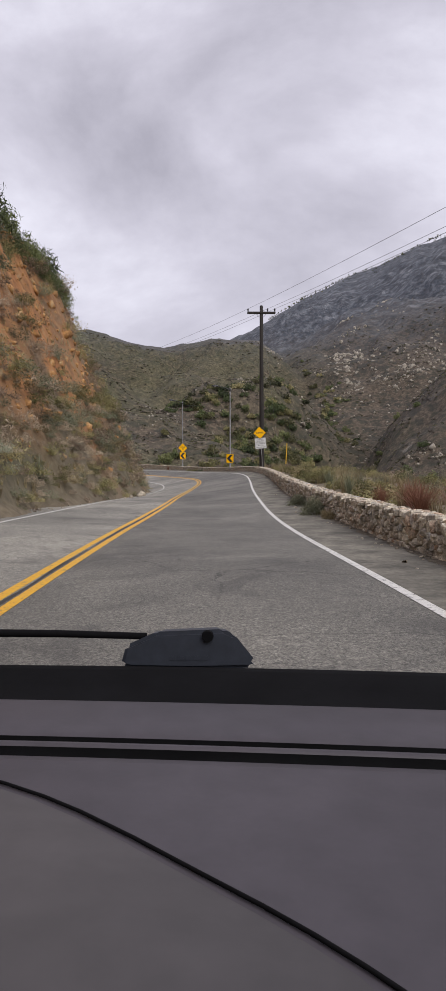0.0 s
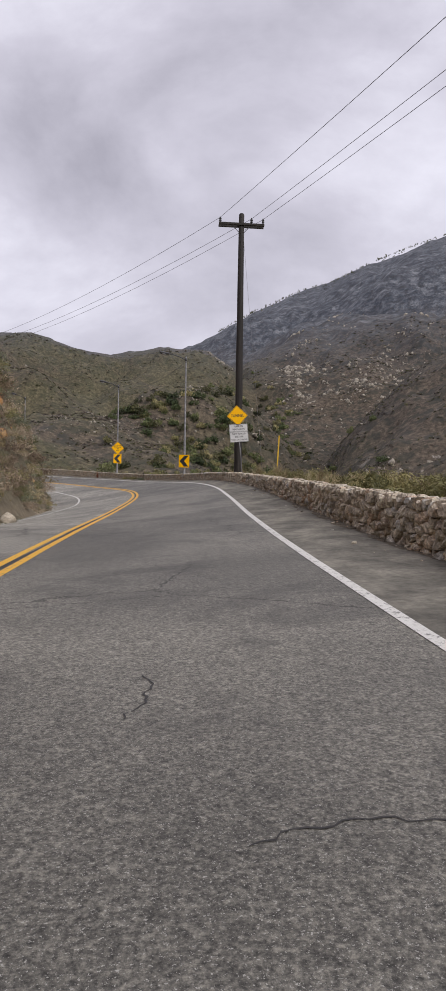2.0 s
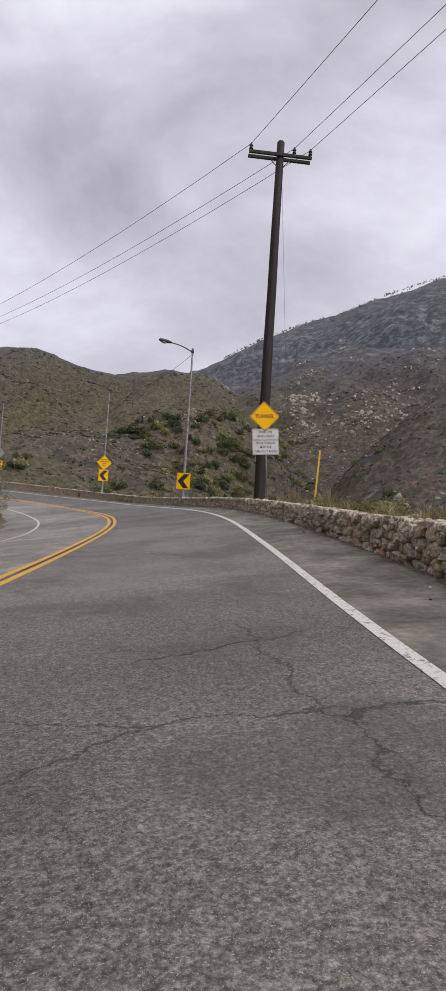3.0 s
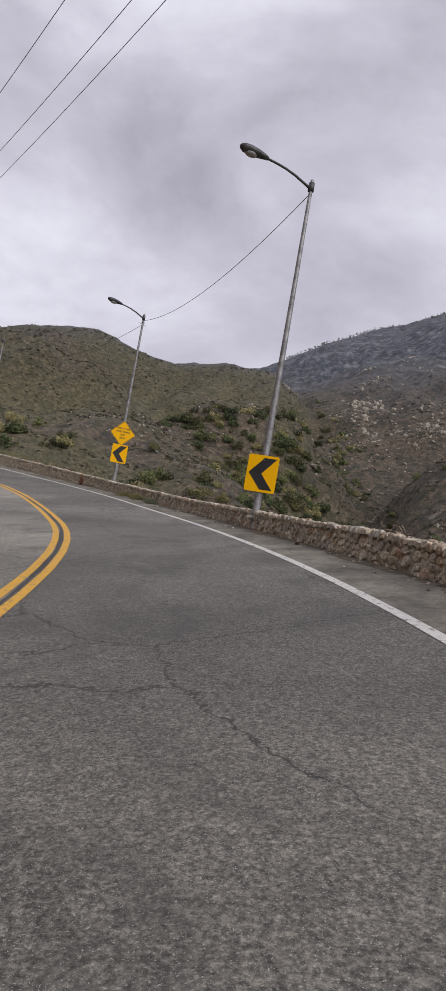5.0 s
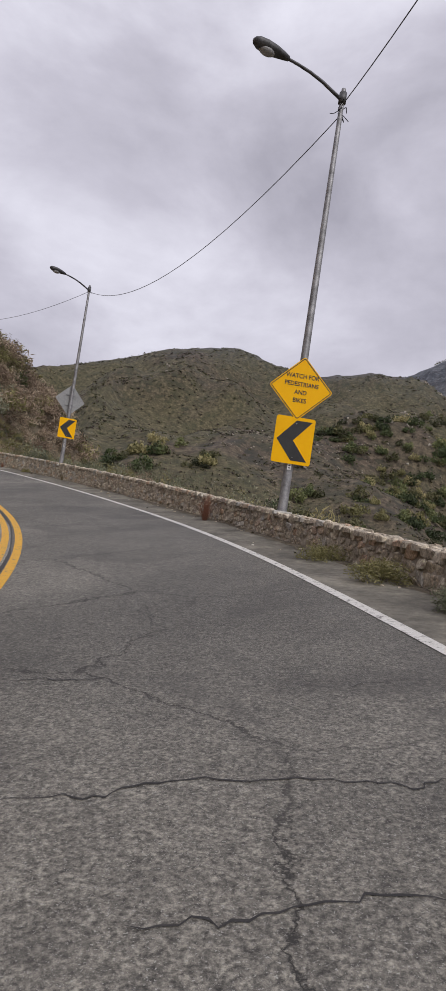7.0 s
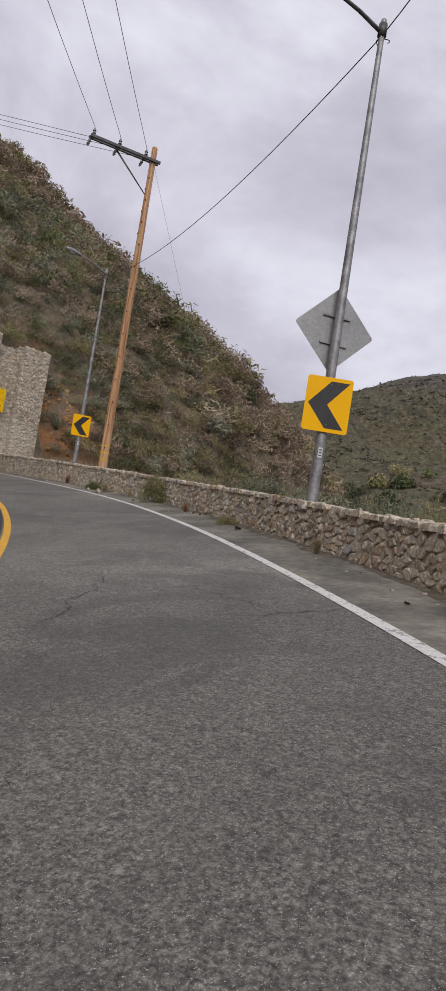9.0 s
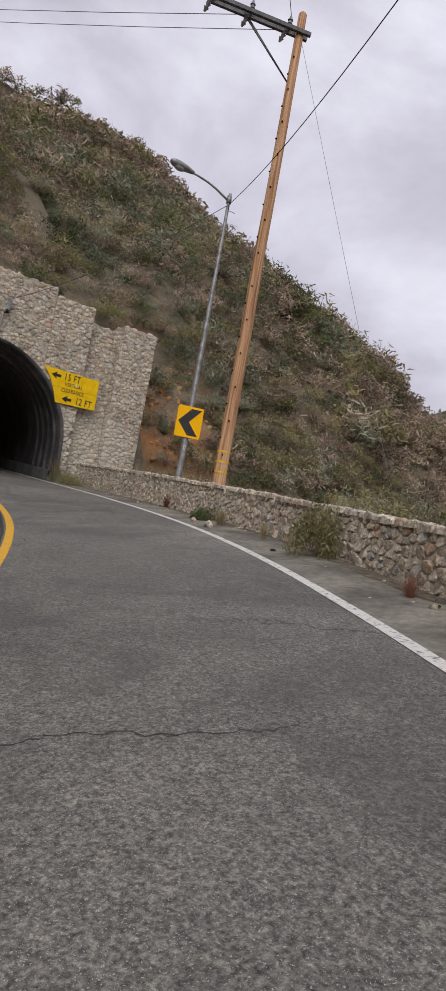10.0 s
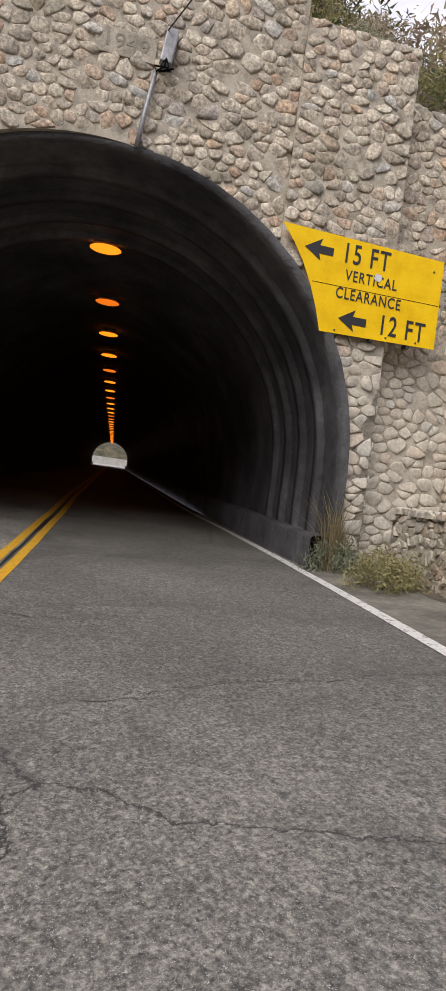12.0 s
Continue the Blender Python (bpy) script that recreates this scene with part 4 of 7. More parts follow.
def build_portal():
    portal = thing("tunnel_portal", Matrix(), "tan river stone tunnel portal with an arched mouth and stepped parapet", "tunnel portal", kind="structure")
    for name, left, right, top, back in PANELS:
        edges = sorted({left, right, *[e for e in -ARCH_R * np.cos(np.linspace(0, math.pi, 49)) if left < e < right]})
        bm = bmesh.new()
        rings = []
        for e in edges:
            low = arch_low(e)
            if abs(abs(e) - ARCH_R) < 1e-6:
                low = 6.8 if (e == left or e == right) else ARCH_Z
            behind = ARCH_Z + math.sqrt((ARCH_R + 0.35) ** 2 - e * e) if abs(e) < ARCH_R + 0.3 else low
            rings.append([bm.verts.new(mouth_point(e, z, d)) for z, d in ((low, back), (top, back), (top, 2.6), (behind, 2.6), (behind, 0.6), (low, 0.6))])
        for a, b in zip(rings, rings[1:]):
            for k in range(6):
                bm.faces.new((a[k], b[k], b[(k + 1) % 6], a[(k + 1) % 6]))
        bm.faces.new(rings[0])
        bm.faces.new(rings[-1][::-1])
        bmesh.ops.recalc_face_normals(bm, faces=bm.faces)
        part(name, bm, MORTAR, portal)
    # jambs below the spring of the arch
    for side in (-1, 1):
        bm = bmesh.new()
        inner, outer = side * ARCH_R, side * 4.12
        corners = [(inner, -0.05), (outer, -0.05), (outer, 0.6), (inner, 0.6)]
        low = [bm.verts.new(mouth_point(e, 6.8, d)) for e, d in corners]
        up = [bm.verts.new(mouth_point(e, ARCH_Z + 1.2 if abs(e) > ARCH_R + 0.1 else ARCH_Z + 0.02, d)) for e, d in corners]
        for k in range(4):
            bm.faces.new((low[k], low[(k + 1) % 4], up[(k + 1) % 4], up[k]))
        bm.faces.new(up)
        bmesh.ops.recalc_face_normals(bm, faces=bm.faces)
        part("jamb", bm, MORTAR, portal)
    across, into = np.array([*ACROSS, 0]), np.array([*INTO, 0])
    for n, (name, left, right, top, back) in enumerate(PANELS):
        rng = np.random.RandomState(23 + n)
        spots = bedded(left, right, 6.9, top + 0.05, 0.19, 0.132, 0.26, rng)
        e, z = spots.T
        from_arch = np.where(z > ARCH_Z, np.hypot(e, z - ARCH_Z), np.abs(e)) - ARCH_R - 0.004
        keep = (e > left + 0.02) & (e < right - 0.02) & (z < top - 0.02) & (from_arch > 0.035) & ~((np.abs(e - 0.10) < 0.42) & (np.abs(z - 14.28) < 0.20))
        spots, from_arch = spots[keep], from_arch[keep]
        e, z = spots.T
        round_arch = np.where(z > ARCH_Z, np.arctan2(z - ARCH_Z, e), np.where(e > 0, 0, np.pi))
        outlines = stone_outlines(spots, [(right - e, 1.0, 0.0), (e - left, -1.0, 0.0), (top + 0.01 - z, 0.0, 1.0), (from_arch, -np.cos(round_arch), -np.sin(round_arch))], 0.006, 1.3, rng)
        place = np.array([mouth_point(a, b, back) for a, b in spots])
        count = len(spots)
        lay_masonry(outlines, place, np.tile(across, (count, 1)), np.tile(into, (count, 1)), np.tile([0, 0, 1.0], (count, 1)), rng.uniform(0.008, 0.028, count), np.hypot(e - 3.2, z - 12.5), 150 if n < 2 else 0, portal, "rounded grey, tan and rust river stones in mortar", 0.13, True)
    # the flanks of piers and pilasters, where they stand out past the recesses, and the tops
    rng = np.random.RandomState(29)
    for name, left, right, top, back in PANELS:
        for e_side, sign in ((left, -1), (right, 1)):
            if abs(e_side) < 4:
                continue
            spots = bedded(back + 0.03, 0.85, 7.0, top, 0.17, 0.13, 0.1, rng)
            spots = spots[(spots[:, 0] > back + 0.03) & (spots[:, 1] < top - 0.03)]
            outlines = stone_outlines(spots, [(spots[:, 0] - back, -1.0, 0.0), (top - spots[:, 1], 0.0, 1.0)], 0.011, 1.3, rng)
            count = len(spots)
            place = np.array([mouth_point(e_side, b, a) for a, b in spots])
            lay_masonry(outlines, place, np.tile(into, (count, 1)), np.tile(across * -sign, (count, 1)), np.tile([0, 0, 1.0], (count, 1)), rng.uniform(0.012, 0.03, count), spots[:, 0], 0, portal, "river stones on the flank of the portal", 0.13, True)
        spots = bedded(left, right, back, back + 0.75, 0.26, 0.2, 0.1, rng)
        spots = spots[(spots[:, 0] > left + 0.05) & (spots[:, 0] < right - 0.05) & (spots[:, 1] > back + 0.04)]
        outlines = stone_outlines(spots, [(right - spots[:, 0], 1.0, 0.0), (spots[:, 0] - left, -1.0, 0.0), (spots[:, 1] - back, 0.0, -1.0)], 0.011, 1.2, rng)
        count = len(spots)
        place = np.array([mouth_point(a, top - 0.02, b) for a, b in spots])
        lay_masonry(outlines, place, np.tile(across, (count, 1)), np.tile([0, 0, -1.0], (count, 1)), np.tile(into, (count, 1)), rng.uniform(0.03, 0.10, count), spots[:, 0], 0, portal, "ragged stones along the top of the portal", 0.2, True)
    # the carved date
    bm = box(bmesh.new(), (0.78, 0.05, 0.34), bevel=0.008)
    plaque = part("date_plaque", bm, MORTAR, portal, "plain mortar plaque with a carved date")
    plaque.matrix_basis = pose(*mouth_point(0.10, 14.27, -0.01), 0, 0, math.degrees(math.atan2(ACROSS[1], ACROSS[0])))
    return portal


def lettering(name, words, size, made, parent, m, label="", squeeze=1.0, bold=0.0, spacing=1.0):
    """Words as a thin mesh, in the x-z plane of m, facing its -y, centred on its origin."""
    curve = bpy.data.curves.new(name, "FONT")
    curve.body, curve.size, curve.extrude, curve.align_x, curve.align_y = words, size, 0.0015, "CENTER", "CENTER"
    curve.offset, curve.space_character = size * bold, spacing
    helper = new(name, curve)
    data = bpy.data.meshes.new_from_object(helper.evaluated_get(bpy.context.evaluated_depsgraph_get()))
    bpy.data.objects.remove(helper)
    bpy.data.curves.remove(curve)
    data.transform(Matrix.Diagonal((squeeze, 1, 1, 1)))
    data.transform(pose(0, 0, 0, 90, 0, 0))
    data.materials.clear()
    ob = part(name, data, made, parent, label)
    ob.matrix_basis = m
    return ob


portal = build_portal()


def build_bank():
    """Soil that lies on the portal, from behind its parapet up to the hillside."""
    e, into = np.meshgrid(np.linspace(-7.0, 7.0, 71), np.linspace(0.5, 3.6, 12), indexing="ij")
    low = np.array([min(top for _, left, right, top, _ in PANELS if left - 0.21 <= a <= right + 0.21) for a in e[:, 0]]) - 0.16
    back = MOUTH + e[:, -1:] * ACROSS + 3.6 * INTO
    high = np.maximum(ground_height(back[:, 0], back[:, 1]), low + 0.3)
    k = (into - 0.5) / 3.1
    z = low[:, None] * (1 - k) + high[:, None] * k + 0.10 * bumps(e * 3, into * 3, 1.6, 3) * k
    flat = MOUTH + e[..., None] * ACROSS + into[..., None] * INTO
    data = grid_mesh("bank", np.concatenate([flat, z[..., None]], -1), HILLSIDE)
    data.polygons.foreach_set("use_smooth", [True] * len(data.polygons))
    tagged(new("bank", data), "brown soil bank lying on top of the stone portal", "hillside", kind="structure")


build_bank()
MOUTH_TURN = math.degrees(math.atan2(ACROSS[1], ACROSS[0]))
# the shade in the carved digits is put into this darker mortar
CARVED = speckled("carved_shadowed_mortar", [(0.3, (0.20, 0.18, 0.145)), (0.7, (0.30, 0.275, 0.225))], 6.0, 0.95, kind="World")
lettering("carved_date", "1949", 0.27, CARVED, portal, pose(*mouth_point(0.10, 14.27, -0.038), 0, 0, MOUTH_TURN), "date carved in the mortar", 1.15)


# ---- the bore ----
def bore_ring(d, radius=ARCH_R, floor=-0.6):
    """Points round the bore's section, d metres in from the mouth."""
    rise = BORE_RISE * d
    points = [(-radius, MOUTH_Z + floor)] + [(radius * -math.cos(math.pi * k / 24), ARCH_Z + radius * math.sin(math.pi * k / 24)) for k in range(25)] + [(radius, MOUTH_Z + floor)]
    side = np.array([BORE[1], -BORE[0]])
    return np.array([[*(MOUTH + BORE * d + side * e), z + rise] for e, z in points])


def build_bore():
    bore = thing("tunnel_bore", Matrix(), "dark concrete road tunnel lit by amber lamps", "tunnel", kind="structure")
    d = np.concatenate([np.concatenate([[0.02, 0.3], np.arange(0.7, 12, 0.9)]), np.arange(12, BORE_LONG + 1, 3.0)])
    rings = np.stack([bore_ring(0.02, ARCH_R + 0.03)] + [bore_ring(max(x, 0.02), ARCH_R - 0.08) for x in d])
    rings[2:] += 0.03 * np.stack([bumps(rings[2:, :, 0], rings[2:, :, 2] + n, 1.3, 3) for n in (0, 20, 40)], -1)
    part("lining", grid_mesh("lining", rings, CONCRETE), None, bore, "dark concrete lining")
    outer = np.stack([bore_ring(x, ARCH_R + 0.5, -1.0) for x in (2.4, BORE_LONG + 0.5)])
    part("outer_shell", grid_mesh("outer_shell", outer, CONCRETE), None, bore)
    for n in range(4):
        at = 0.8 + 0.9 * n
        section = [bore_ring(at, ARCH_R - 0.05), bore_ring(at, ARCH_R - 0.16), bore_ring(at + 0.26, ARCH_R - 0.16), bore_ring(at + 0.26, ARCH_R - 0.05)]
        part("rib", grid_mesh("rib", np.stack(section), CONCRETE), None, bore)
    # a low kerb along the foot of the lining
    for side in (-1, 1):
        rows = []
        for x in (0.15, 3.0, 8.0, 30.0, 80.0, BORE_LONG):
            base = MOUTH_Z + BORE_RISE * x
            rows.append([[*(MOUTH + BORE * x + np.array([BORE[1], -BORE[0]]) * side * e), base + z] for e, z in ((ARCH_R - 0.02, 0.62), (ARCH_R - 0.30, 0.60), (ARCH_R - 0.33, 0.56), (ARCH_R - 0.33, -0.6))])
        part("kerb", grid_mesh("kerb", np.array(rows), CONCRETE), None, bore, "low dark concrete kerb")
    # the portal at the far end, round the opening
    bm = bmesh.new()
    inner = [bm.verts.new(p) for p in bore_ring(BORE_LONG + 0.4, ARCH_R)]
    outer = [bm.verts.new(p) for p in bore_ring(BORE_LONG + 0.4, ARCH_R + 5.0, -1.5)]
    for k in range(len(inner) - 1):
        bm.faces.new((inner[k], inner[k + 1], outer[k + 1], outer[k]))
    part("far_portal", bm, MORTAR, bore)
    return bore


bore = build_bore()


def tunnel_lamp(d, made):
    m = pose(*(MOUTH + BORE * d), ARCH_Z + BORE_RISE * d + ARCH_R - 0.02, 0, 0, math.degrees(math.atan2(BORE[1], BORE[0])))
    lamp = thing("tunnel_lamp", m, "oval amber lamp fixed to the crown of the tunnel", "lamp", "lamps along the tunnel crown")
    bm = bmesh.new()
    bmesh.ops.create_uvsphere(bm, u_segments=16, v_segments=8, radius=1.0, matrix=Matrix.Translation((0, 0, -0.23)) @ Matrix.Diagonal((0.25, 0.29, 0.035, 1)))
    part("lens", bm, made, lamp, "glowing amber lens", True)
    part("housing", box(bmesh.new(), (0.44, 0.44, 0.20), pose(0, 0, -0.10), 0.03), CONCRETE, lamp)
    return lamp


bright = tunnel_lamp(3.8, AMBER)
dim = tunnel_lamp(8.0, AMBER_DIM)
for n in range(2, 32):
    d = 3.8 + 4.2 * n
    copy_thing(dim if n in (4, 7, 11, 12, 17) else bright, pose(*(MOUTH + BORE * d), ARCH_Z + BORE_RISE * d + ARCH_R - 0.02, 0, 0, math.degrees(math.atan2(BORE[1], BORE[0]))))


def build_far_end():
    """What shows past the far mouth: a pale barrier across the bend of the road."""
    at = MOUTH + BORE * (BORE_LONG + 24)
    barrier = thing("concrete_barrier", pose(*at, MOUTH_Z + BORE_RISE * (BORE_LONG + 24), 0, 0, math.degrees(math.atan2(BORE[0], -BORE[1]))), "pale concrete barrier beyond the far mouth of the tunnel", "barrier")
    bm = bmesh.new()
    profile = [(-0.45, -1.5), (-0.3, 0), (-0.16, 0.4), (-0.12, 2.1), (0.12, 2.1), (0.16, 0.4), (0.3, 0), (0.45, -1.5)]
    ends = [[bm.verts.new((x, y, z)) for y, z in profile] for x in (-9, 9)]
    for k in range(len(profile) - 1):
        bm.faces.new((ends[0][k], ends[1][k], ends[1][k + 1], ends[0][k + 1]))
    bm.faces.new(ends[0])
    bm.faces.new(ends[1][::-1])
    part("block", bm, PALE, barrier)


build_far_end()


# ---- signs ----
def arrow_head(width, height):
    """A chevron that points to the left, as an outline in x and z."""
    w, h, t = width * 0.43, height * 0.43, width * 0.40
    return [(w, h), (w - 1.02 * t, h), (-w, 0), (w - 1.02 * t - 0.02, -h), (w - 0.02, -h), (-w + t * 1.05, 0)]


def chevron_sign(parent, m):
    """A yellow plate with a black chevron, its middle at m, facing -y."""
    panel = part("chevron_panel", plate(rounded(0.762, 0.914, 0.045), 0.004), SIGN_YELLOW, parent, "yellow chevron plate")
    panel.matrix_basis = m
    ink = plate(arrow_head(0.762, 0.914), 0.002, Matrix.Translation((0, -0.0035, 0)))
    bmesh.ops.triangulate(ink, faces=[f for f in ink.faces if len(f.verts) > 4])
    part("chevron", ink, SIGN_BLACK, panel, "black chevron that points left")
    for z in (0.33, -0.33):
        bolt = bmesh.new()
        bmesh.ops.create_uvsphere(bolt, u_segments=8, v_segments=5, radius=0.011, matrix=Matrix.Translation((0.02, -0.004, z)))
        part("bolt", bolt, STEEL, panel)
    for z in (0.28, -0.28):
        part("bracket", box(bmesh.new(), (0.24, 0.05, 0.035), pose(0, 0.03, z), 0.004), STEEL, panel)
    return panel


def diamond_sign(parent, m, side, lines, size, made=SIGN_YELLOW):
    """A square plate on its point, with a black border line and words."""
    panel = part("diamond_panel", plate(rounded(side, side, 0.05, 45), 0.004), made, parent, "yellow diamond plate" if made is not SIGN_BACK else "bare metal back of a diamond plate")
    panel.matrix_basis = m
    if lines:
        outer, inner = rounded(side - 0.035, side - 0.035, 0.04, 45), rounded(side - 0.065, side - 0.065, 0.03, 45)
        bm = bmesh.new()
        a = [bm.verts.new((x, -0.003, z)) for x, z in outer]
        b = [bm.verts.new((x, -0.003, z)) for x, z in inner]
        for k in range(len(a)):
            bm.faces.new((a[k], a[(k + 1) % len(a)], b[(k + 1) % len(a)], b[k]))
        part("border", bm, SIGN_BLACK, panel)
        for n, words in enumerate(lines):
            z = (len(lines) / 2 - 0.5 - n) * size * 1.32
            lettering("inscription", words, size, SIGN_BLACK, panel, pose(0, -0.0035, z), squeeze=0.92, bold=0.014)
    return panel


# ---- street lamps ----
def street_lamp(x, y, foot, top, yaw, arm_yaw, label, dark):
    """A tapered steel pole with a curved arm and a cobra head; arm_yaw: where the arm points."""
    lamp = thing("street_lamp", pose(x, y, foot), label, "street lamp", "street lamps along the wall")
    high = top - foot
    steps = [0, 0.02, 0.3, 1.5, 3.0, 5.0, 7.0, high - 0.02, high]
    part("pole", tube([(0, 0, z) for z in steps], [0.098 - 0.0058 * z for z in steps], 16), STEEL, lamp, "tapered galvanised steel pole")
    part("base_pad", box(bmesh.new(), (0.36, 0.36, 0.07), pose(0, 0, 0.52, 0, 0, yaw), 0.015), PALE, lamp, "small concrete pad on the wall")
    out = Vector((-math.sin(radians(arm_yaw)), math.cos(radians(arm_yaw)), 0))
    curve = [(0, -0.24), (0.22, -0.16), (0.5, -0.06), (0.8, 0.01), (1.1, 0.045), (1.36, 0.06)]
    part("arm", tube([out * d + Vector((0, 0, high + z)) for d, z in curve], [0.036, 0.035, 0.033, 0.031, 0.03, 0.03], 10), dark, lamp, "curved lamp arm")
    part("collar", tube([(0, 0, high - 0.30), (0, 0, high - 0.08)], [0.078, 0.075], 12), dark, lamp)
    bm = bmesh.new()
    rings = []
    for d, half, up, low in ((0.0, 0.05, 0.045, 0.05), (0.12, 0.085, 0.075, 0.07), (0.3, 0.125, 0.10, 0.10), (0.5, 0.145, 0.105, 0.12), (0.66, 0.13, 0.09, 0.11), (0.75, 0.08, 0.055, 0.07), (0.78, 0.03, 0.02, 0.03)):
        rings.append([bm.verts.new((half * math.cos(a), d, (up if math.sin(a) > 0 else low) * math.sin(a))) for a in (2 * math.pi * k / 14 for k in range(14))])
    for a, b in zip(rings, rings[1:]):
        for k in range(14):
            bm.faces.new((a[k], a[(k + 1) % 14], b[(k + 1) % 14], b[k])).smooth = True
    bm.faces.new(rings[0][::-1])
    bm.faces.new(rings[-1])
    head = part("lamp_head", bm, dark, lamp, "grey cobra lamp head")
    head.matrix_basis = Matrix.Translation(out * 1.3 + Vector((0, 0, high + 0.065))) @ pose(0, 0, 0, 3, 0, arm_yaw)
    glass = bmesh.new()
    bmesh.ops.create_uvsphere(glass, u_segments=14, v_segments=8, radius=1.0, matrix=Matrix.Translation((0, 0.47, -0.085)) @ Matrix.Diagonal((0.11, 0.17, 0.075, 1)))
    part("lens", glass, CERAMIC, head, "dull lamp lens", True)
    # a tag and a clamp on the pole
    tag = part("pole_tag", box(bmesh.new(), (0.075, 0.004, 0.17), bevel=0.001), SIGN_WHITE, lamp, "small white number tag")
    tag.matrix_basis = pose(0, 0, 1.45 - 0.0) @ pose(0, 0, 0, 0, 0, yaw) @ pose(0, -0.1, 0)
    for z in (0.045, 0.0, -0.045):
        part("bar", box(bmesh.new(), (0.045, 0.002, 0.018)), SIGN_BLACK, tag).matrix_basis = pose(0, -0.003, z)
    return lamp


def face(x, y, z, yaw, off=-0.125):
    """The pose of a plate on a pole, in the pole's own space."""
    return pose(0, 0, z, 0, 0, yaw) @ pose(0, off, 0)


LAMPS = {}
# the shade under three lamps' arms and heads is put into a darker metal
for key, (x, y, foot, top, yaw, arm, chevron, dark, label) in {
        "first": (0.62, 72.87, 4.40, 13.62, -11.3, 112.8, 6.01, DARK_METAL, "tall galvanised street lamp with a black and yellow chevron sign"),
        "second": (-5.52, 89.73, 5.50, 14.60, 13.7, 126.2, 7.44, DARK_METAL, "galvanised street lamp with a yellow diamond warning over a chevron"),
        "third": (-17.70, 105.48, 6.80, 15.80, 33.3, 144.1, 9.05, DARK_METAL, "galvanised street lamp with a bare diamond sign back over a chevron"),
        "fourth": (-33.90, 116.62, 8.00, 17.2, 55.1, 164.3, 10.21, STEEL, "grey street lamp with a chevron sign beside the timber pole")}.items():
    LAMPS[key] = street_lamp(x, y, foot, top, yaw, arm, label, dark)
    chevron_sign(LAMPS[key], face(x, y, chevron - foot, yaw))
diamond_sign(LAMPS["second"], face(0, 0, 8.46 - 5.5, 16.0), 0.89, ["WATCH FOR", "PEDESTRIANS", "AND", "BIKES"], 0.12)
back = diamond_sign(LAMPS["third"], face(0, 0, 10.37 - 6.8, 48.5 + 180, -0.115), 1.04, [], 0.1, SIGN_BACK)
for z in (0.22, -0.25):
    part("bracket", box(bmesh.new(), (0.5, 0.03, 0.03), pose(0, 0.02, z), 0.004), STEEL, back)

# ---- the tarred timber pole with its warning signs ----
def insulator(parent, m, made=CERAMIC):
    bm = bmesh.new()
    for z, r in ((0.02, 0.03), (0.07, 0.055), (0.11, 0.04), (0.15, 0.055), (0.19, 0.035)):
        bmesh.ops.create_cone(bm, cap_ends=True, segments=12, radius1=r * 1.5, radius2=r * 0.9, depth=0.07, matrix=Matrix.Translation((0, 0, z * 1.4)))
    part("insulator", bm, made, parent, "ribbed insulator").matrix_basis = m


def utility_pole(x, y, foot, top, radius_low, radius_top, made, label):
    pole = thing("utility_pole", pose(x, y, foot), label, "utility pole", "utility poles beside the road")
    high = top - foot
    steps = [0, 0.5, 1.5, 3, 5, 7, 9, 11, high - 0.06, high]
    wobble = [(0.012 * math.sin(z * 1.7), 0.012 * math.cos(z * 2.3), z) for z in steps]
    radii = [radius_low + (radius_top - radius_low) * z / high for z in steps]
    radii[-1] *= 0.7
    part("shaft", tube(wobble, radii, 18), made, pole, "round timber shaft")
    return pole


TARRED_POLE = utility_pole(3.35, 61.1, 3.9, 19.05, 0.225, 0.15, TARRED, "black tarred timber utility pole behind the stone wall")
for off in (-0.17, 0.17):
    arm = part("crossarm", box(bmesh.new(), (2.55, 0.10, 0.12), bevel=0.008), TARRED, TARRED_POLE, "tarred timber crossarm")
    arm.matrix_basis = pose(0.0, off, 14.5, 0, 0, 1.0)
for x in (-1.2, 0.55, 1.2):
    insulator(TARRED_POLE, pose(x, -0.17, 14.56), DARK_METAL)
for x in (-0.5, 0.5):
    part("brace", tube([(x, -0.05, 14.45), (0, -0.12, 13.9)], [0.018, 0.018], 6), DARK_METAL, TARRED_POLE)
board = thing("sign_post", pose(3.36, 58.55, 3.9, 0, -5.5, 0), "yellow tunnel warning over two white signs on a slim post", "road sign")
part("post", tube([(0, 0, 0), (0, 0, 3.9)], [0.028, 0.028], 8), STEEL, board, "slim perforated steel post")
diamond_sign(board, pose(0, -0.05, 3.42, 0, 0, 6), 0.78, ["TUNNEL"], 0.195)
for z, height, lines, size in ((2.79, 0.39, ["TURN ON", "HEADLIGHTS"], 0.125), (2.325, 0.53, ["SLOW VEHICLES", "MUST USE", "TURN-OUT AHEAD"], 0.112)):
    panel = part("white_panel", plate(rounded(0.97, height, 0.03), 0.004), SIGN_WHITE, board, "white plate with black words")
    panel.matrix_basis = pose(0.0, -0.05, z, 0, 0, 6)
    for n, words in enumerate(lines):
        lettering("inscription", words, size, SIGN_BLACK, panel, pose(0, -0.003, (len(lines) / 2 - 0.5 - n) * 0.152), squeeze=0.82, bold=0.01, spacing=1.06)
    edge = bmesh.new()
    a = [edge.verts.new((x, -0.003, z)) for x, z in rounded(0.945, height - 0.025, 0.03)]
    b = [edge.verts.new((x, -0.003, z)) for x, z in rounded(0.925, height - 0.045, 0.025)]
    for k in range(len(a)):
        edge.faces.new((a[k], a[(k + 1) % len(a)], b[(k + 1) % len(a)], b[k]))
    part("border", edge, SIGN_BLACK, panel)

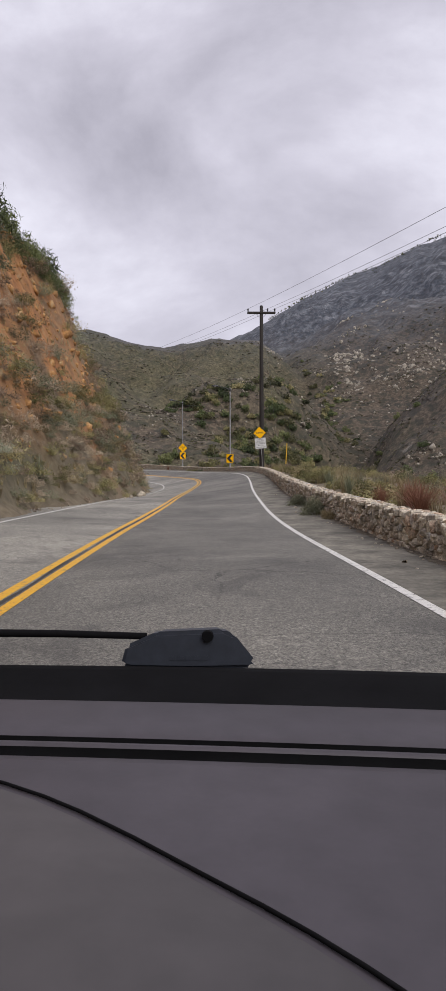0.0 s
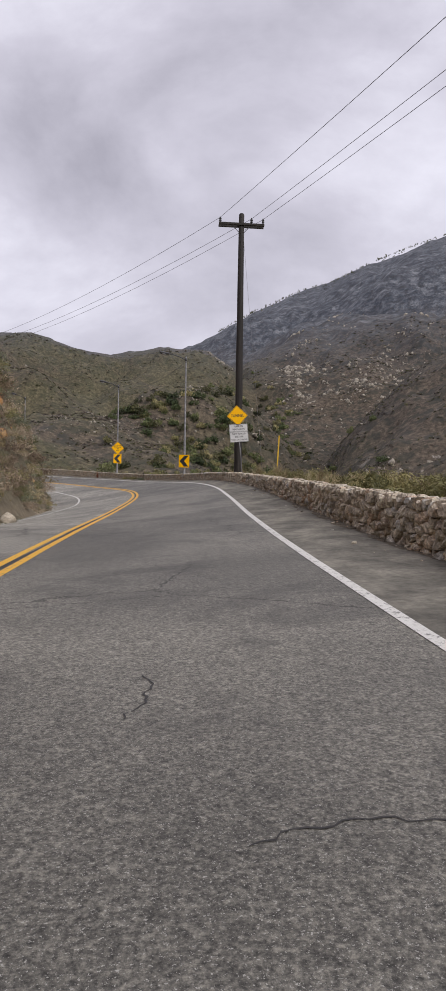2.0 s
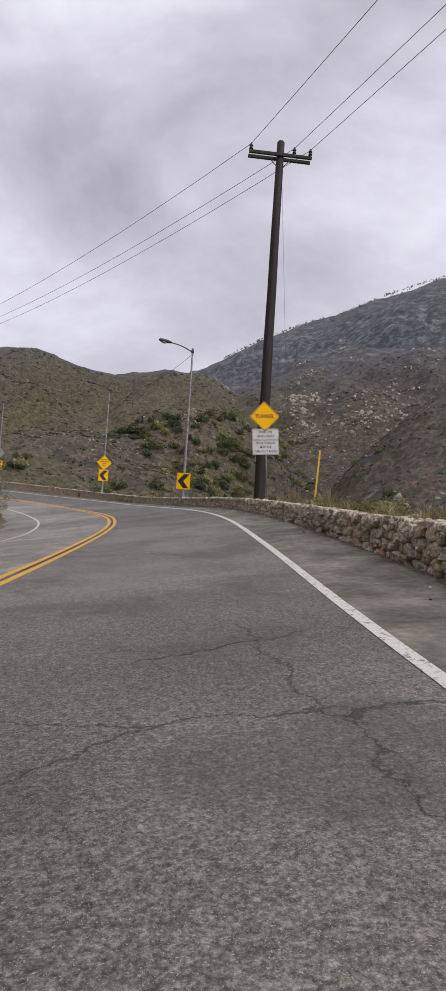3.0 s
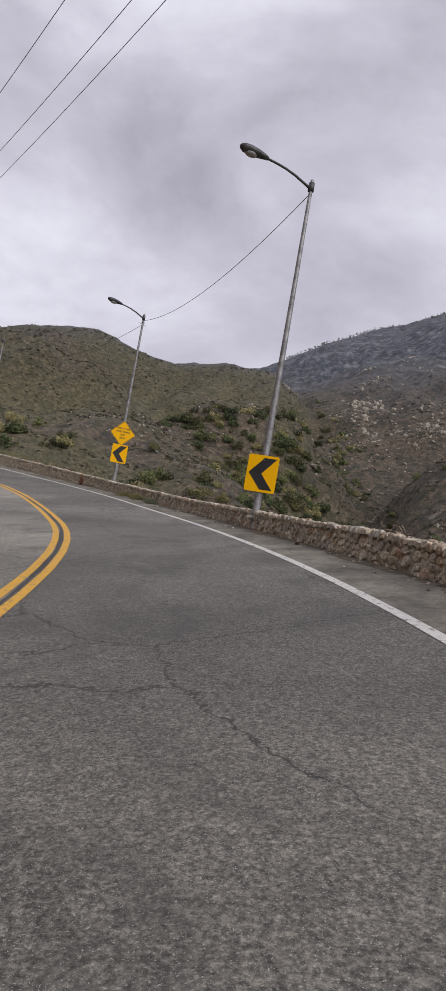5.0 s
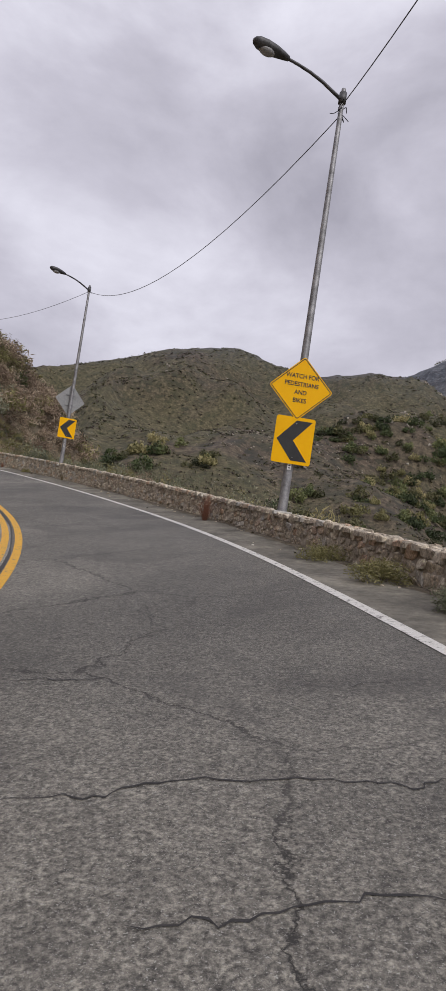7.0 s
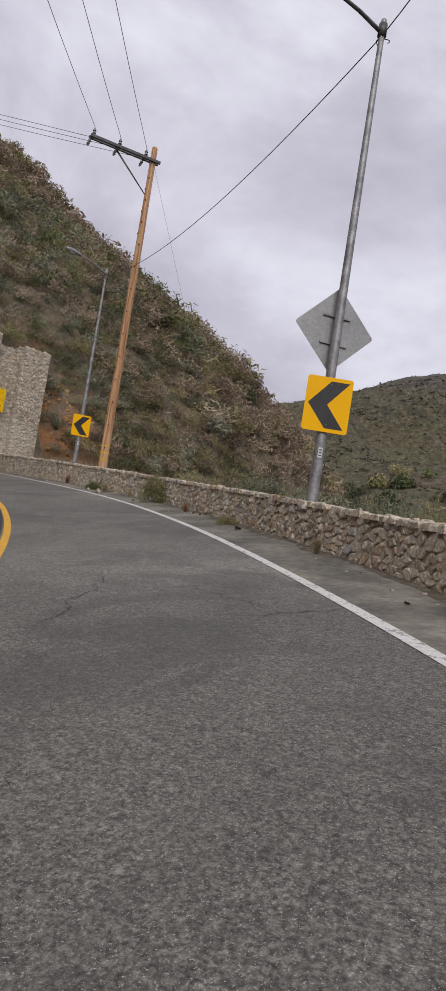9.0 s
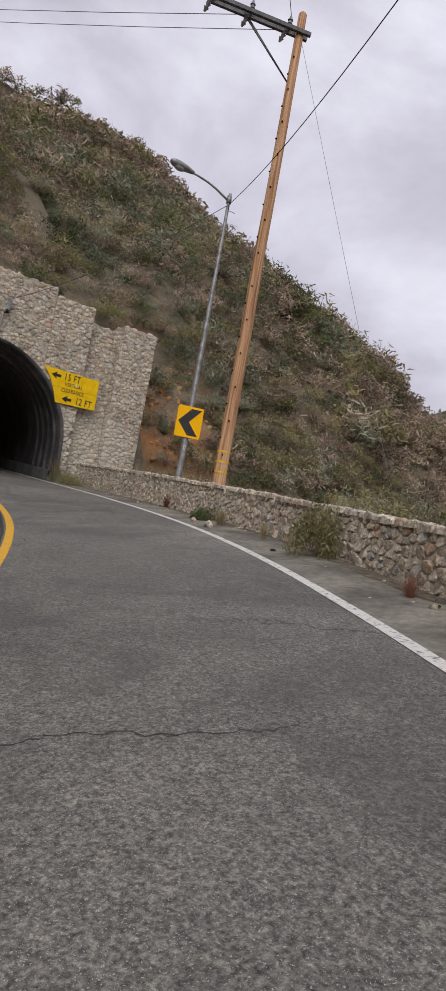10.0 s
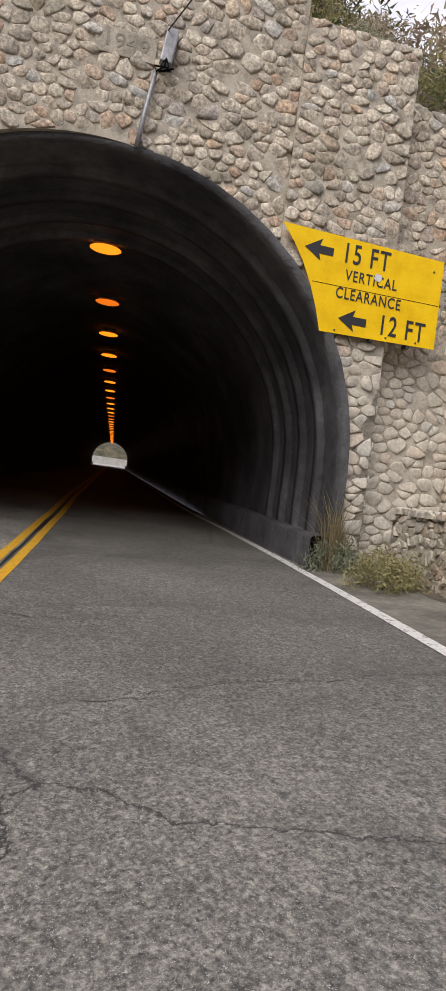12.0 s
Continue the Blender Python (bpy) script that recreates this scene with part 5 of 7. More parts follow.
# ---- the new timber pole near the tunnel ----
TIMBER_POLE = utility_pole(-32.82, 117.2, 7.9, 22.85, 0.205, 0.125, TIMBER, "new tan timber utility pole with dark bolts and yellow bands")
ARM_WAY = Vector((-0.528, -0.849, 0))
ARM_TURN = math.degrees(math.atan2(ARM_WAY.y, ARM_WAY.x))
for off, z in ((-0.16, 14.35), (0.16, 14.28)):
    arm = part("crossarm", box(bmesh.new(), (3.15, 0.10, 0.12), bevel=0.008), DARK_METAL, TIMBER_POLE, "dark steel crossarm")
    arm.matrix_basis = pose(*(ARM_WAY * 1.28).xy, z, 0, 0, ARM_TURN) @ pose(0, off, 0)
    part("brace", tube([ARM_WAY * 1.75 + Vector((0, 0, z - 0.05)), ARM_WAY * 0.1 + Vector((0, 0, 12.75))], [0.022, 0.022], 8), DARK_METAL, TIMBER_POLE, "dark steel brace")
for d in (0.35, 1.55, 2.7):
    insulator(TIMBER_POLE, pose(*(ARM_WAY * d).xy, 14.42))
    part("clamp", box(bmesh.new(), (0.10, 0.10, 0.16), pose(*(ARM_WAY * d).xy, 14.45, 12, 20, 40), 0.02), DARK_METAL, TIMBER_POLE)
    insulator(TIMBER_POLE, pose(*(ARM_WAY * (d + 0.1)).xy, 14.2, 180, 35, 0))
rng = random.Random(5)
for n in range(26):
    z = 1.0 + n * 0.5
    turn = radians(-115 + (55 if n % 2 else 0) + rng.uniform(-8, 8))
    radius = 0.205 - 0.0053 * z
    out = Vector((math.cos(turn), math.sin(turn), 0))
    part("bolt", tube([out * (radius - 0.02) + Vector((0, 0, z)), out * (radius + 0.03) + Vector((0, 0, z))], [0.024, 0.024], 8), RUBBER, TIMBER_POLE)
BAND = speckled("yellow_band", [(0.3, (0.62, 0.36, 0.02)), (0.7, (0.75, 0.46, 0.03))], 9.0, 0.5, bump=0.0)
for z in (0.98, 1.28, 1.58):
    radius = 0.205 - 0.0053 * z
    part("band", tube([(0, 0, z), (0, 0, z + 0.055)], [radius + 0.012, radius + 0.012], 20, False), BAND, TIMBER_POLE, "yellow plastic band")


# ---- wires ----
def wire(name, a, b, sag, radius, made, label, category="cable"):
    """A thin hanging wire between two places."""
    a, b = Vector(a), Vector(b)
    points = [a.lerp(b, k / 20) - Vector((0, 0, sag * 4 * (k / 20) * (1 - k / 20))) for k in range(21)]
    return tagged(part(name, tube(points, [radius] * 21, 5, False), made), label, category, "overhead wires")


left_arm, mid_arm, right_arm = Vector((2.15, 60.9, 18.72)), Vector((3.9, 60.93, 18.72)), Vector((4.55, 60.95, 18.72))
timber = Vector((-32.82, 117.2, 7.9))
for start, d in ((left_arm, 2.7), (mid_arm, 1.55), (right_arm, 0.35)):
    end = timber + ARM_WAY * d + Vector((0, 0, 14.75))
    wire("power_line", start, end, 1.8, 0.011, DARK_METAL, "dark power line slung between the utility poles")
    wire("power_line", start, start + Vector((0.245, -1, -0.12)) * 90, 0.7, 0.011, DARK_METAL, "dark power line running back over the road")
    wire("power_line", timber + ARM_WAY * d + Vector((0, 0, 14.3)), Vector((-150, 96, 62 + d)), 2.5, 0.011, DARK_METAL, "dark power line climbing over the hill")


def lamp_top(key, drop=0.35):
    return LAMPS[key].matrix_world.translation + Vector((0, 0, {"first": 9.22, "second": 9.1, "third": 9.06, "fourth": 9.2}[key] - drop))


bpy.context.view_layer.update()
wire("lamp_cable", lamp_top("first"), lamp_top("second"), 0.75, 0.010, DARK_METAL, "twisted cable slung between the street lamps")
wire("lamp_cable", lamp_top("second", 0.55), lamp_top("third"), 1.4, 0.010, DARK_METAL, "twisted cable slung between the street lamps")
wire("lamp_cable", lamp_top("third"), lamp_top("fourth"), 0.85, 0.010, DARK_METAL, "twisted cable slung between the street lamps")
wire("lamp_cable", lamp_top("fourth"), mouth_point(0.58, 14.5, -0.12), 0.35, 0.010, DARK_METAL, "cable from the street lamp to the portal")
for key in ("second", "third", "fourth"):
    spot = lamp_top(key, 0.45)
    loops = random.Random(len(key))
    for n in range(5 if key == "second" else 2):
        a = [spot + Vector((loops.uniform(-0.28, 0.28), loops.uniform(-0.28, 0.28), loops.uniform(-0.35, 0.15))) for _ in range(4)]
        points = [a[0] * (1 - k) ** 3 + a[1] * 3 * k * (1 - k) ** 2 + a[2] * 3 * k * k * (1 - k) + spot * k**3 for k in (n / 10 for n in range(11))]
        part("cable_loop", tube([p - LAMPS[key].matrix_world.translation for p in points], [0.008] * 11, 5, False), RUBBER, LAMPS[key], "loose loop of cable")
wire("guy_wire", timber + Vector((0.05, 0.1, 14.1)), timber + Vector((3.2, 5.4, 0.2)), 0.05, 0.006, STEEL, "thin steel guy wire of the timber pole")
wire("guy_wire", (3.45, 61.2, 18.2), (5.6, 66.5, 3.6), 0.05, 0.006, STEEL, "thin steel guy wire of the tarred pole")

# ---- the clearance sign and the conduit on the portal ----
sign = thing("clearance_sign", pose(*mouth_point(3.52, 11.1, -0.16), 0, 0, MOUTH_TURN), "yellow clearance sign cut to the curve of the arch", "road sign")
outline = [(1.29, 0.05), (1.29, 1.29), (-1.10, 1.34), (-0.92, 1.12), (-0.76, 0.88), (-0.62, 0.60), (-0.50, 0.30), (-0.41, 0.0)]
panel = part("panel", plate(outline, 0.006), SIGN_GOLD, sign, "yellow sheet metal panel with a slanted top")
seam = plate([(-0.60, 0.645), (1.27, 0.665), (1.27, 0.658), (-0.60, 0.638)], 0.001, Matrix.Translation((0, -0.003, 0)))
part("seam", seam, RUBBER, panel)
for words, size, x, z, squeeze in (("15 FT", 0.385, 0.13, 1.10, 0.70), ("VERTICAL", 0.21, 0.24, 0.81, 0.74), ("CLEARANCE", 0.21, 0.23, 0.555, 0.74), ("12 FT", 0.385, 0.77, 0.23, 0.70)):
    lettering("inscription", words, size, SIGN_BLACK, panel, pose(x, -0.005, z), squeeze=squeeze, bold=0.008, spacing=1.14)
for x, z in ((-0.55, 1.08), (0.04, 0.22)):
    arrow = plate([(-0.21, 0), (0.03, 0.15), (0.0, 0.055), (0.20, 0.055), (0.20, -0.055), (0.0, -0.055), (0.03, -0.15)], 0.002, pose(x, -0.005, z))
    bmesh.ops.triangulate(arrow, faces=[f for f in arrow.faces if len(f.verts) > 4])
    part("arrow", arrow, SIGN_BLACK, panel, "black arrow that points left")
for x, z in ((-0.2, 0.05), (0.55, 0.08), (1.0, 0.09), (1.15, 1.12)):
    bolt = bmesh.new()
    bmesh.ops.create_uvsphere(bolt, u_segments=8, v_segments=5, radius=0.014, matrix=Matrix.Translation((x, -0.005, z)))
    part("bolt", bolt, DARK_METAL, panel)
part("sticker", plate(rounded(0.10, 0.10, 0.03), 0.001, pose(0.33, -0.0075, 0.87, 0, 20, 0)), SIGN_WHITE, panel, "torn white sticker")
for e in (0.35, 0.9):
    part("batten", box(bmesh.new(), (0.05, 0.14, 1.1), pose(e, 0.08, 0.55)), DARK_METAL, sign)

conduit = thing("conduit", pose(*mouth_point(0.5, 12.95, -0.1), 0, 0, MOUTH_TURN), "grey cable conduit with a junction box over the arch", "conduit")
part("pipe", tube([(-0.1, 0, 0), (-0.06, 0, 0.45), (0.0, 0, 0.95), (0.02, 0.0, 1.05)], [0.035, 0.033, 0.03, 0.03], 10), STEEL, conduit, "weathered grey pipe")
part("junction_box", box(bmesh.new(), (0.16, 0.12, 0.46), pose(0.14, 0, 1.38, 0, 6, 0), 0.02), STEEL, conduit, "tall grey junction box")
for n in range(4):
    bend = random.Random(n)
    points = [(0.02, 0, 1.03), (0.04 + bend.uniform(-0.1, 0.2), -0.05, 1.0 + bend.uniform(-0.12, 0.1)), (0.1 + bend.uniform(-0.05, 0.1), -0.06, 1.08), (0.12, -0.05, 1.2)]
    part("cable", tube(points, [0.012] * 4, 6, False), RUBBER, conduit)


def marker(x, y, z, high, label):
    post = thing("marker_post", pose(x, y, z), label, "marker post")
    part("stake", box(bmesh.new(), (0.07, 0.02, high), pose(0, 0, high / 2, 0, 3, 0), 0.004), BAND, post, "flat yellow stake")


marker(5.55, 60.8, 4.75, 1.85, "tall yellow utility marker in dry grass behind the wall")
marker(-27.5, 121.0, 7.2, 1.3, "yellow utility marker stake on the brushy slope")


# ---- plants ----
def leaf_cloud(seed, leaves, size, lobes=7, flat=0.8, long=1.0, open_top=0.0):
    """Points and triangles of a bush about 1 m in radius: leaves gathered in lobes, thinner towards the outside, on short twigs."""
    rng = np.random.RandomState(seed)
    a, b = rng.uniform(0, 2 * np.pi, lobes), np.arccos(rng.uniform(0.05, 1, lobes))
    lobe = np.stack([np.sin(b) * np.cos(a), np.sin(b) * np.sin(a), np.cos(b) * flat], 1) * rng.uniform(0.35, 0.78, (lobes, 1))
    pick = rng.randint(lobes, size=leaves)
    away = rng.normal(0, 1, (leaves, 3))
    away /= np.linalg.norm(away, axis=1)[:, None]
    middle = lobe[pick] + away * (rng.uniform(0.15, 1, leaves) ** 0.5 * rng.uniform(0.26, 0.44, lobes)[pick])[:, None]
    middle[:, 2] = np.abs(middle[:, 2]) + open_top * rng.uniform(0, 1, leaves)
    normal = away + rng.normal(0, 0.7, (leaves, 3)) + [0, 0, 0.35]
    normal /= np.linalg.norm(normal, axis=1)[:, None]
    along_leaf = np.cross(normal, rng.normal(0, 1, (leaves, 3)))
    along_leaf /= np.linalg.norm(along_leaf, axis=1)[:, None]
    across_leaf = np.cross(normal, along_leaf)
    scale = (size * rng.uniform(0.55, 1.4, leaves))[:, None]
    u, v = along_leaf * scale * long, across_leaf * scale * 0.55
    points = np.stack([middle - u * 0.9 + v * 0.8, middle + u * 1.15, middle - u * 0.6 - v * 1.1], 1).reshape(-1, 3)
    return points, np.arange(leaves * 3).reshape(-1, 3)


def blade_tuft(seed, blades, width=0.02, lean=0.5, droop=0.25):
    """Points and quads of a tuft of grass blades, about 1 m high, or of a rosette when it leans far."""
    rng = np.random.RandomState(seed)
    points, faces = [], []
    for n in range(blades):
        a, tilt, high = rng.uniform(0, 2 * np.pi), rng.uniform(0, lean), rng.uniform(0.5, 1.0)
        out = np.array([np.cos(a), np.sin(a), 0])
        side = np.array([-np.sin(a), np.cos(a), 0]) * width * rng.uniform(0.7, 1.2)
        root = np.append(rng.uniform(-0.09, 0.09, 2), 0)
        mid = root + out * high * 0.5 * np.sin(tilt) + [0, 0, high * 0.55 * np.cos(tilt)]
        tip = root + out * high * (np.sin(tilt) + droop * rng.uniform(0, 1)) + [0, 0, high * np.cos(tilt) * (1 - droop * 0.4)]
        start = len(points)
        points += [root - side, root + side, mid + side * 0.8, mid - side * 0.8, tip + side * 0.15, tip - side * 0.15]
        faces += [(start, start + 1, start + 2, start + 3), (start + 3, start + 2, start + 4, start + 5)]
    return np.array(points), np.array(faces)


def twigs(seed, count, width=0.007):
    """Bare twigs that fork outwards from the ground, about 1 m long, as thin quads."""
    rng = np.random.RandomState(seed)
    points, faces = [], []
    for n in range(count):
        a, tilt = rng.uniform(0, 2 * np.pi), rng.uniform(0.1, 1.1)
        at, way = np.array([0, 0, 0.0]), np.array([np.sin(tilt) * np.cos(a), np.sin(tilt) * np.sin(a), np.cos(tilt)])
        for k in range(3):
            long = rng.uniform(0.22, 0.42)
            side = np.cross(way, rng.normal(0, 1, 3))
            side *= width * (1 - 0.28 * k) / np.linalg.norm(side)
            end = at + way * long
            start = len(points)
            points += [at - side, at + side, end + side * 0.6, end - side * 0.6]
            faces.append((start, start + 1, start + 2, start + 3))
            at, way = end, way + rng.normal(0, 0.35, 3)
            way /= np.linalg.norm(way)
    return np.array(points), np.array(faces)


def toned(data, values):
    """Gives a plant's mesh the tone that its leaves vary round, 0 dark to 1 pale."""
    data.attributes.new("tone", "FLOAT", "POINT").data.foreach_set("value", np.asarray(values, np.float32))


def planted(name, spots, shapes, made, label, category, seed):
    """Many plants as one mesh: spots of x, y, z, radius, height."""
    rng = np.random.RandomState(seed)
    points, faces, tones, count = [], [], [], 0
    for x, y, z, wide, high in spots:
        local, quads = shapes[rng.randint(len(shapes))]
        a = rng.uniform(0, 2 * np.pi)
        c, s = np.cos(a), np.sin(a)
        turned = np.stack([(local[:, 0] * c - local[:, 1] * s) * wide, (local[:, 0] * s + local[:, 1] * c) * wide, local[:, 2] * high], 1)
        points.append(turned + [x, y, z])
        tones.append(np.full(len(local), rng.uniform(0, 1)))
        faces.append(quads + count)
        count += len(local)
    data = raw_mesh(name, np.concatenate(points), np.concatenate(faces), made)
    toned(data, np.concatenate(tones))
    return tagged(new(name, data), label, category, kind="stuff")


HILL_SHAPES = [leaf_cloud(n, 190, 0.052, 10, 0.85, 2.2) for n in range(6)]
HILL_FAR = [leaf_cloud(5 + n, 70, 0.10, 8, 0.85, 1.8) for n in range(5)]
SHRUB_SHAPES = [leaf_cloud(30 + n, 1500, 0.023, 24, 0.9, 1.5) for n in range(4)]
NEAR_SHAPES = [leaf_cloud(10 + n, 420, 0.036, 12, 0.85, 2.2) for n in range(5)]
FINE_SHAPES = [leaf_cloud(20 + n, 460, 0.055, 10, 0.85, 1.6) for n in range(4)]
FAR_SHAPES = [leaf_cloud(40 + n, 14, 0.32, 4, 0.8) for n in range(6)]
TREE_SHAPES = [leaf_cloud(50 + n, 420, 0.095, 9, 0.95) for n in range(5)]
TWIG_SHAPES = [twigs(60 + n, 26) for n in range(4)]
GRASS_SHAPES = [blade_tuft(70 + n, 32, 0.011, 0.7, 0.5) for n in range(4)]
STEM_SHAPES = [blade_tuft(80 + n, 60, 0.007, 0.6, 0.2) for n in range(3)]


def scatter(count, low, high, seed):
    rng = np.random.RandomState(seed)
    x, y = rng.uniform(low[0], high[0], count), rng.uniform(low[1], high[1], count)
    return x, y, ground_height(x, y), rng


def in_sight(x, y, z):
    """Which places on the hill are not hidden behind its crest, as seen from the bend of the road."""
    seen = np.zeros(len(x), bool)
    for px, py, pz in ((-4, 78, 6), (-14, 97, 7.5), (-30, 109, 9)):
        clear = np.ones(len(x), bool)
        slope = (z - pz) / np.hypot(x - px, y - py)
        for k in np.linspace(0.25, 0.97, 22):
            bx, by = px + k * (x - px), py + k * (y - py)
            clear &= hill_height(bx, by)[0] < pz + slope * k * np.hypot(x - px, y - py)
        seen |= clear
    return seen


def lift_off(x, y, z, size, share=0.3):
    """Plants on a steep face stand out from it: places moved along the ground's normal."""
    gx = (ground_height(x + 0.9, y) - ground_height(x - 0.9, y)) / 1.8
    gy = (ground_height(x, y + 0.9) - ground_height(x, y - 0.9)) / 1.8
    gx, gy = np.clip(gx, -2.5, 2.5), np.clip(gy, -2.5, 2.5)
    long = np.sqrt(gx * gx + gy * gy + 1)
    return x - gx / long * share * size, y - gy / long * share * size, z + share * size / long - 0.18 * size


def brush_on_hill():
    x, y, z, rng = scatter(16500, (-112, 90), (-28, 212), 3)
    _, inside, deep = hill_height(x, y)
    thick = bumps(x, y, 14, 3) + 0.75
    ok = inside & in_sight(x, y, z + 2.2) & (deep > np.where(np.abs((x - MOUTH[0]) * ACROSS[0] + (y - MOUTH[1]) * ACROSS[1]) < 7.3, 0.9, 0.2)) & (z > np.where(np.hypot(x - MOUTH[0], y - MOUTH[1]) < 6, 13.8, 5)) & (rng.uniform(-0.55, 0.9, len(x)) < thick + 0.55) & ~((np.hypot((x + 45.4) / 2.6, (y - 126.0) / 2.4) < 0.8) & (rng.uniform(0, 1, len(x)) < 0.75))
    kind = rng.uniform(0, 1, len(x)) + 0.35 * bumps(x, y, 22, 2, shift=5)
    size = rng.gamma(5, 0.22, len(x)) * np.where(deep < 5, 0.75, 1.0)
    size = np.clip(size, 0.35, np.where(np.hypot(x + 42, y - 118) < 23, 1.3, 2.5))
    for made, a, b, label in ((GREY_BRUSH, -1, 0.62, "grey-brown dormant brush covering the hillside"), (OLIVE, 0.62, 0.86, "dull olive chaparral covering the hillside"), (GREEN, 0.86, 0.95, "dark green shrubs on the hillside"), (SAGE, 0.95, 2, "pale sage bushes on the hillside")):
        which = ok & (kind >= a) & (kind < b)
        spots = np.stack([*lift_off(x, y, z, size, 0.45), size * 1.1, size * 1.0], 1)
        close = np.hypot(x + 46, y - 117) < 12
        distant = np.hypot(x + 42, y - 118) > 42
        planted("brush", spots[which & ~close & ~distant], HILL_SHAPES, made, label, "brush", int(100 * (b + 2)))
        planted("brush", spots[which & distant], HILL_FAR, made, label, "brush", int(100 * (b + 4)))
        planted("brush", spots[which & close], NEAR_SHAPES, made, label, "brush", int(100 * (b + 3)))
    which = ok & (rng.uniform(0, 1, len(x)) < 0.12)
    planted("bare_twigs", np.stack([x + 0.5, y, z - 0.05, size * 1.2, size * 1.25], 1)[which], TWIG_SHAPES, TWIG, "grey bare twigs among the brush", "twigs", 8)


def brush_on_cut():
    rng = np.random.RandomState(5)
    s, deep = rng.uniform(2, 84, 1500), rng.gamma(1.6, 3.0, 1500)
    place = surface(s, -6.5 - deep)
    x, y = place[:, 0], place[:, 1]
    z = ground_height(x, y)
    _, inside, d = hill_height(x, y)
    up = z - place[:, 2]
    bare = (d > 3.4) & (d < 7.8) & (bumps(x, y, 7, 2, shift=4) > -0.05)
    ok = inside & ~bare & (rng.uniform(0, 1, len(x)) < np.where(d > 8, 0.95, 0.75))
    size = np.clip(rng.gamma(5, 0.13, len(x)), 0.22, 1.2) * np.where(d > 8, 1.5, 0.95)
    kind = rng.uniform(0, 1, len(x)) + 0.3 * bumps(x, y, 6, 2, shift=8)
    top = d > 8.2
    for made, which, label in ((GREY_BRUSH, ok & ~top & (kind < 0.42), "dry grey-brown brush clinging to the cut"), (OLIVE, ok & ~top & (kind >= 0.42) & (kind < 0.72), "olive bushes clinging to the rock cut"),
                               (SAGE, ok & ~top & (kind >= 0.72) & (kind < 0.86), "pale sage bushes on the rock cut"), (STRAW, ok & ~top & (kind >= 0.86), "straw-coloured dry brush on the rock cut"), (GREEN, ok & top, "dark green shrubs along the top of the cut")):
        planted("brush", np.stack([*lift_off(x, y, z, size, 0.35), size, size * (1.25 if made is GREEN else 0.95)], 1)[which], NEAR_SHAPES if made is not GREEN else HILL_SHAPES, made, label, "brush", 31)
    # a belt of dark trees along the crest
    crest = rng.uniform(24, 84, 90)
    at = surface(crest, -6.5 - rng.uniform(7.4, 10.0, 90))
    wide = rng.uniform(0.9, 1.8, 90)
    planted("crest_trees", np.c_[at[:, :2], ground_height(at[:, 0], at[:, 1]) - 0.2 * wide, wide, wide * 1.15], SHRUB_SHAPES, GREEN, "dark green trees along the crest of the cut", "trees", 37)
    # the largest bushes that stand out on the face
    at = np.array([(-8.6, 36.4), (-9.3, 37.6), (-7.5, 41.0), (-10.4, 33.2), (-9.6, 31.0), (-8.2, 46.5), (-9.0, 52.0), (-8.0, 30.2)])
    wide = np.array([1.35, 1.15, 0.95, 0.9, 0.7, 0.9, 1.0, 0.6])
    place = np.c_[np.stack(lift_off(at[:, 0], at[:, 1], ground_height(at[:, 0], at[:, 1]), wide, 0.35), 1), wide, wide * 1.2]
    planted("brush", place, SHRUB_SHAPES, GREY_GREEN, "large grey-green feathery bushes on the rock cut", "brush", 38)
    # bushes and dry grass over the face
    big_s, big_deep = rng.uniform(14, 78, 34), rng.uniform(1.0, 7.5, 34)
    at = surface(big_s, -6.5 - big_deep)
    wide = rng.uniform(0.8, 1.5, 34)
    place = np.c_[np.stack(lift_off(at[:, 0], at[:, 1], ground_height(at[:, 0], at[:, 1]), wide, 0.3), 1), wide, wide]
    planted("brush", place[:14], NEAR_SHAPES, SAGE, "large grey-green bushes on the rock cut", "brush", 33)
    planted("brush", place[14:24], NEAR_SHAPES, GREY_BRUSH, "large dry grey bushes on the rock cut", "brush", 34)
    planted("brush", place[24:], NEAR_SHAPES, OLIVE, "large olive bushes on the rock cut", "brush", 35)
    at = surface(rng.uniform(2, 80, 700), -6.6 - rng.uniform(0, 7, 700))
    planted("dry_grass", np.c_[at[:, :2], ground_height(at[:, 0], at[:, 1]) - 0.03, rng.uniform(0.3, 0.6, 700), rng.uniform(0.25, 0.7, 700)], GRASS_SHAPES, STRAW, "dry grass tufts on the rock cut", "grass", 36)
    low_s = rng.uniform(18, 66, 230)
    at = surface(low_s, -6.2 - rng.gamma(1.4, 0.9, 230))
    size = rng.uniform(0.22, 0.6, 230)
    place = np.c_[np.stack(lift_off(at[:, 0], at[:, 1], ground_height(at[:, 0], at[:, 1]), size, 0.3), 1), size, size]
    planted("brush", place[:110], NEAR_SHAPES, GREY_BRUSH, "low dry brush at the foot of the cut", "brush", 39)
    planted("brush", place[110:180], NEAR_SHAPES, OLIVE, "low olive brush at the foot of the cut", "brush", 40)
    planted("brush", place[180:], NEAR_SHAPES, GREY_GREEN, "low grey-green brush at the foot of the cut", "brush", 49)
    foot = rng.uniform(0, 60, 260)
    at = surface(foot, -6.0 - rng.uniform(0, 1.4, 260))
    planted("dry_weeds", np.c_[at[:, :2], ground_height(at[:, 0], at[:, 1]) - 0.03, rng.uniform(0.25, 0.55, 260), rng.uniform(0.2, 0.55, 260)], GRASS_SHAPES, STRAW, "dry weeds at the foot of the cut", "weeds", 12)


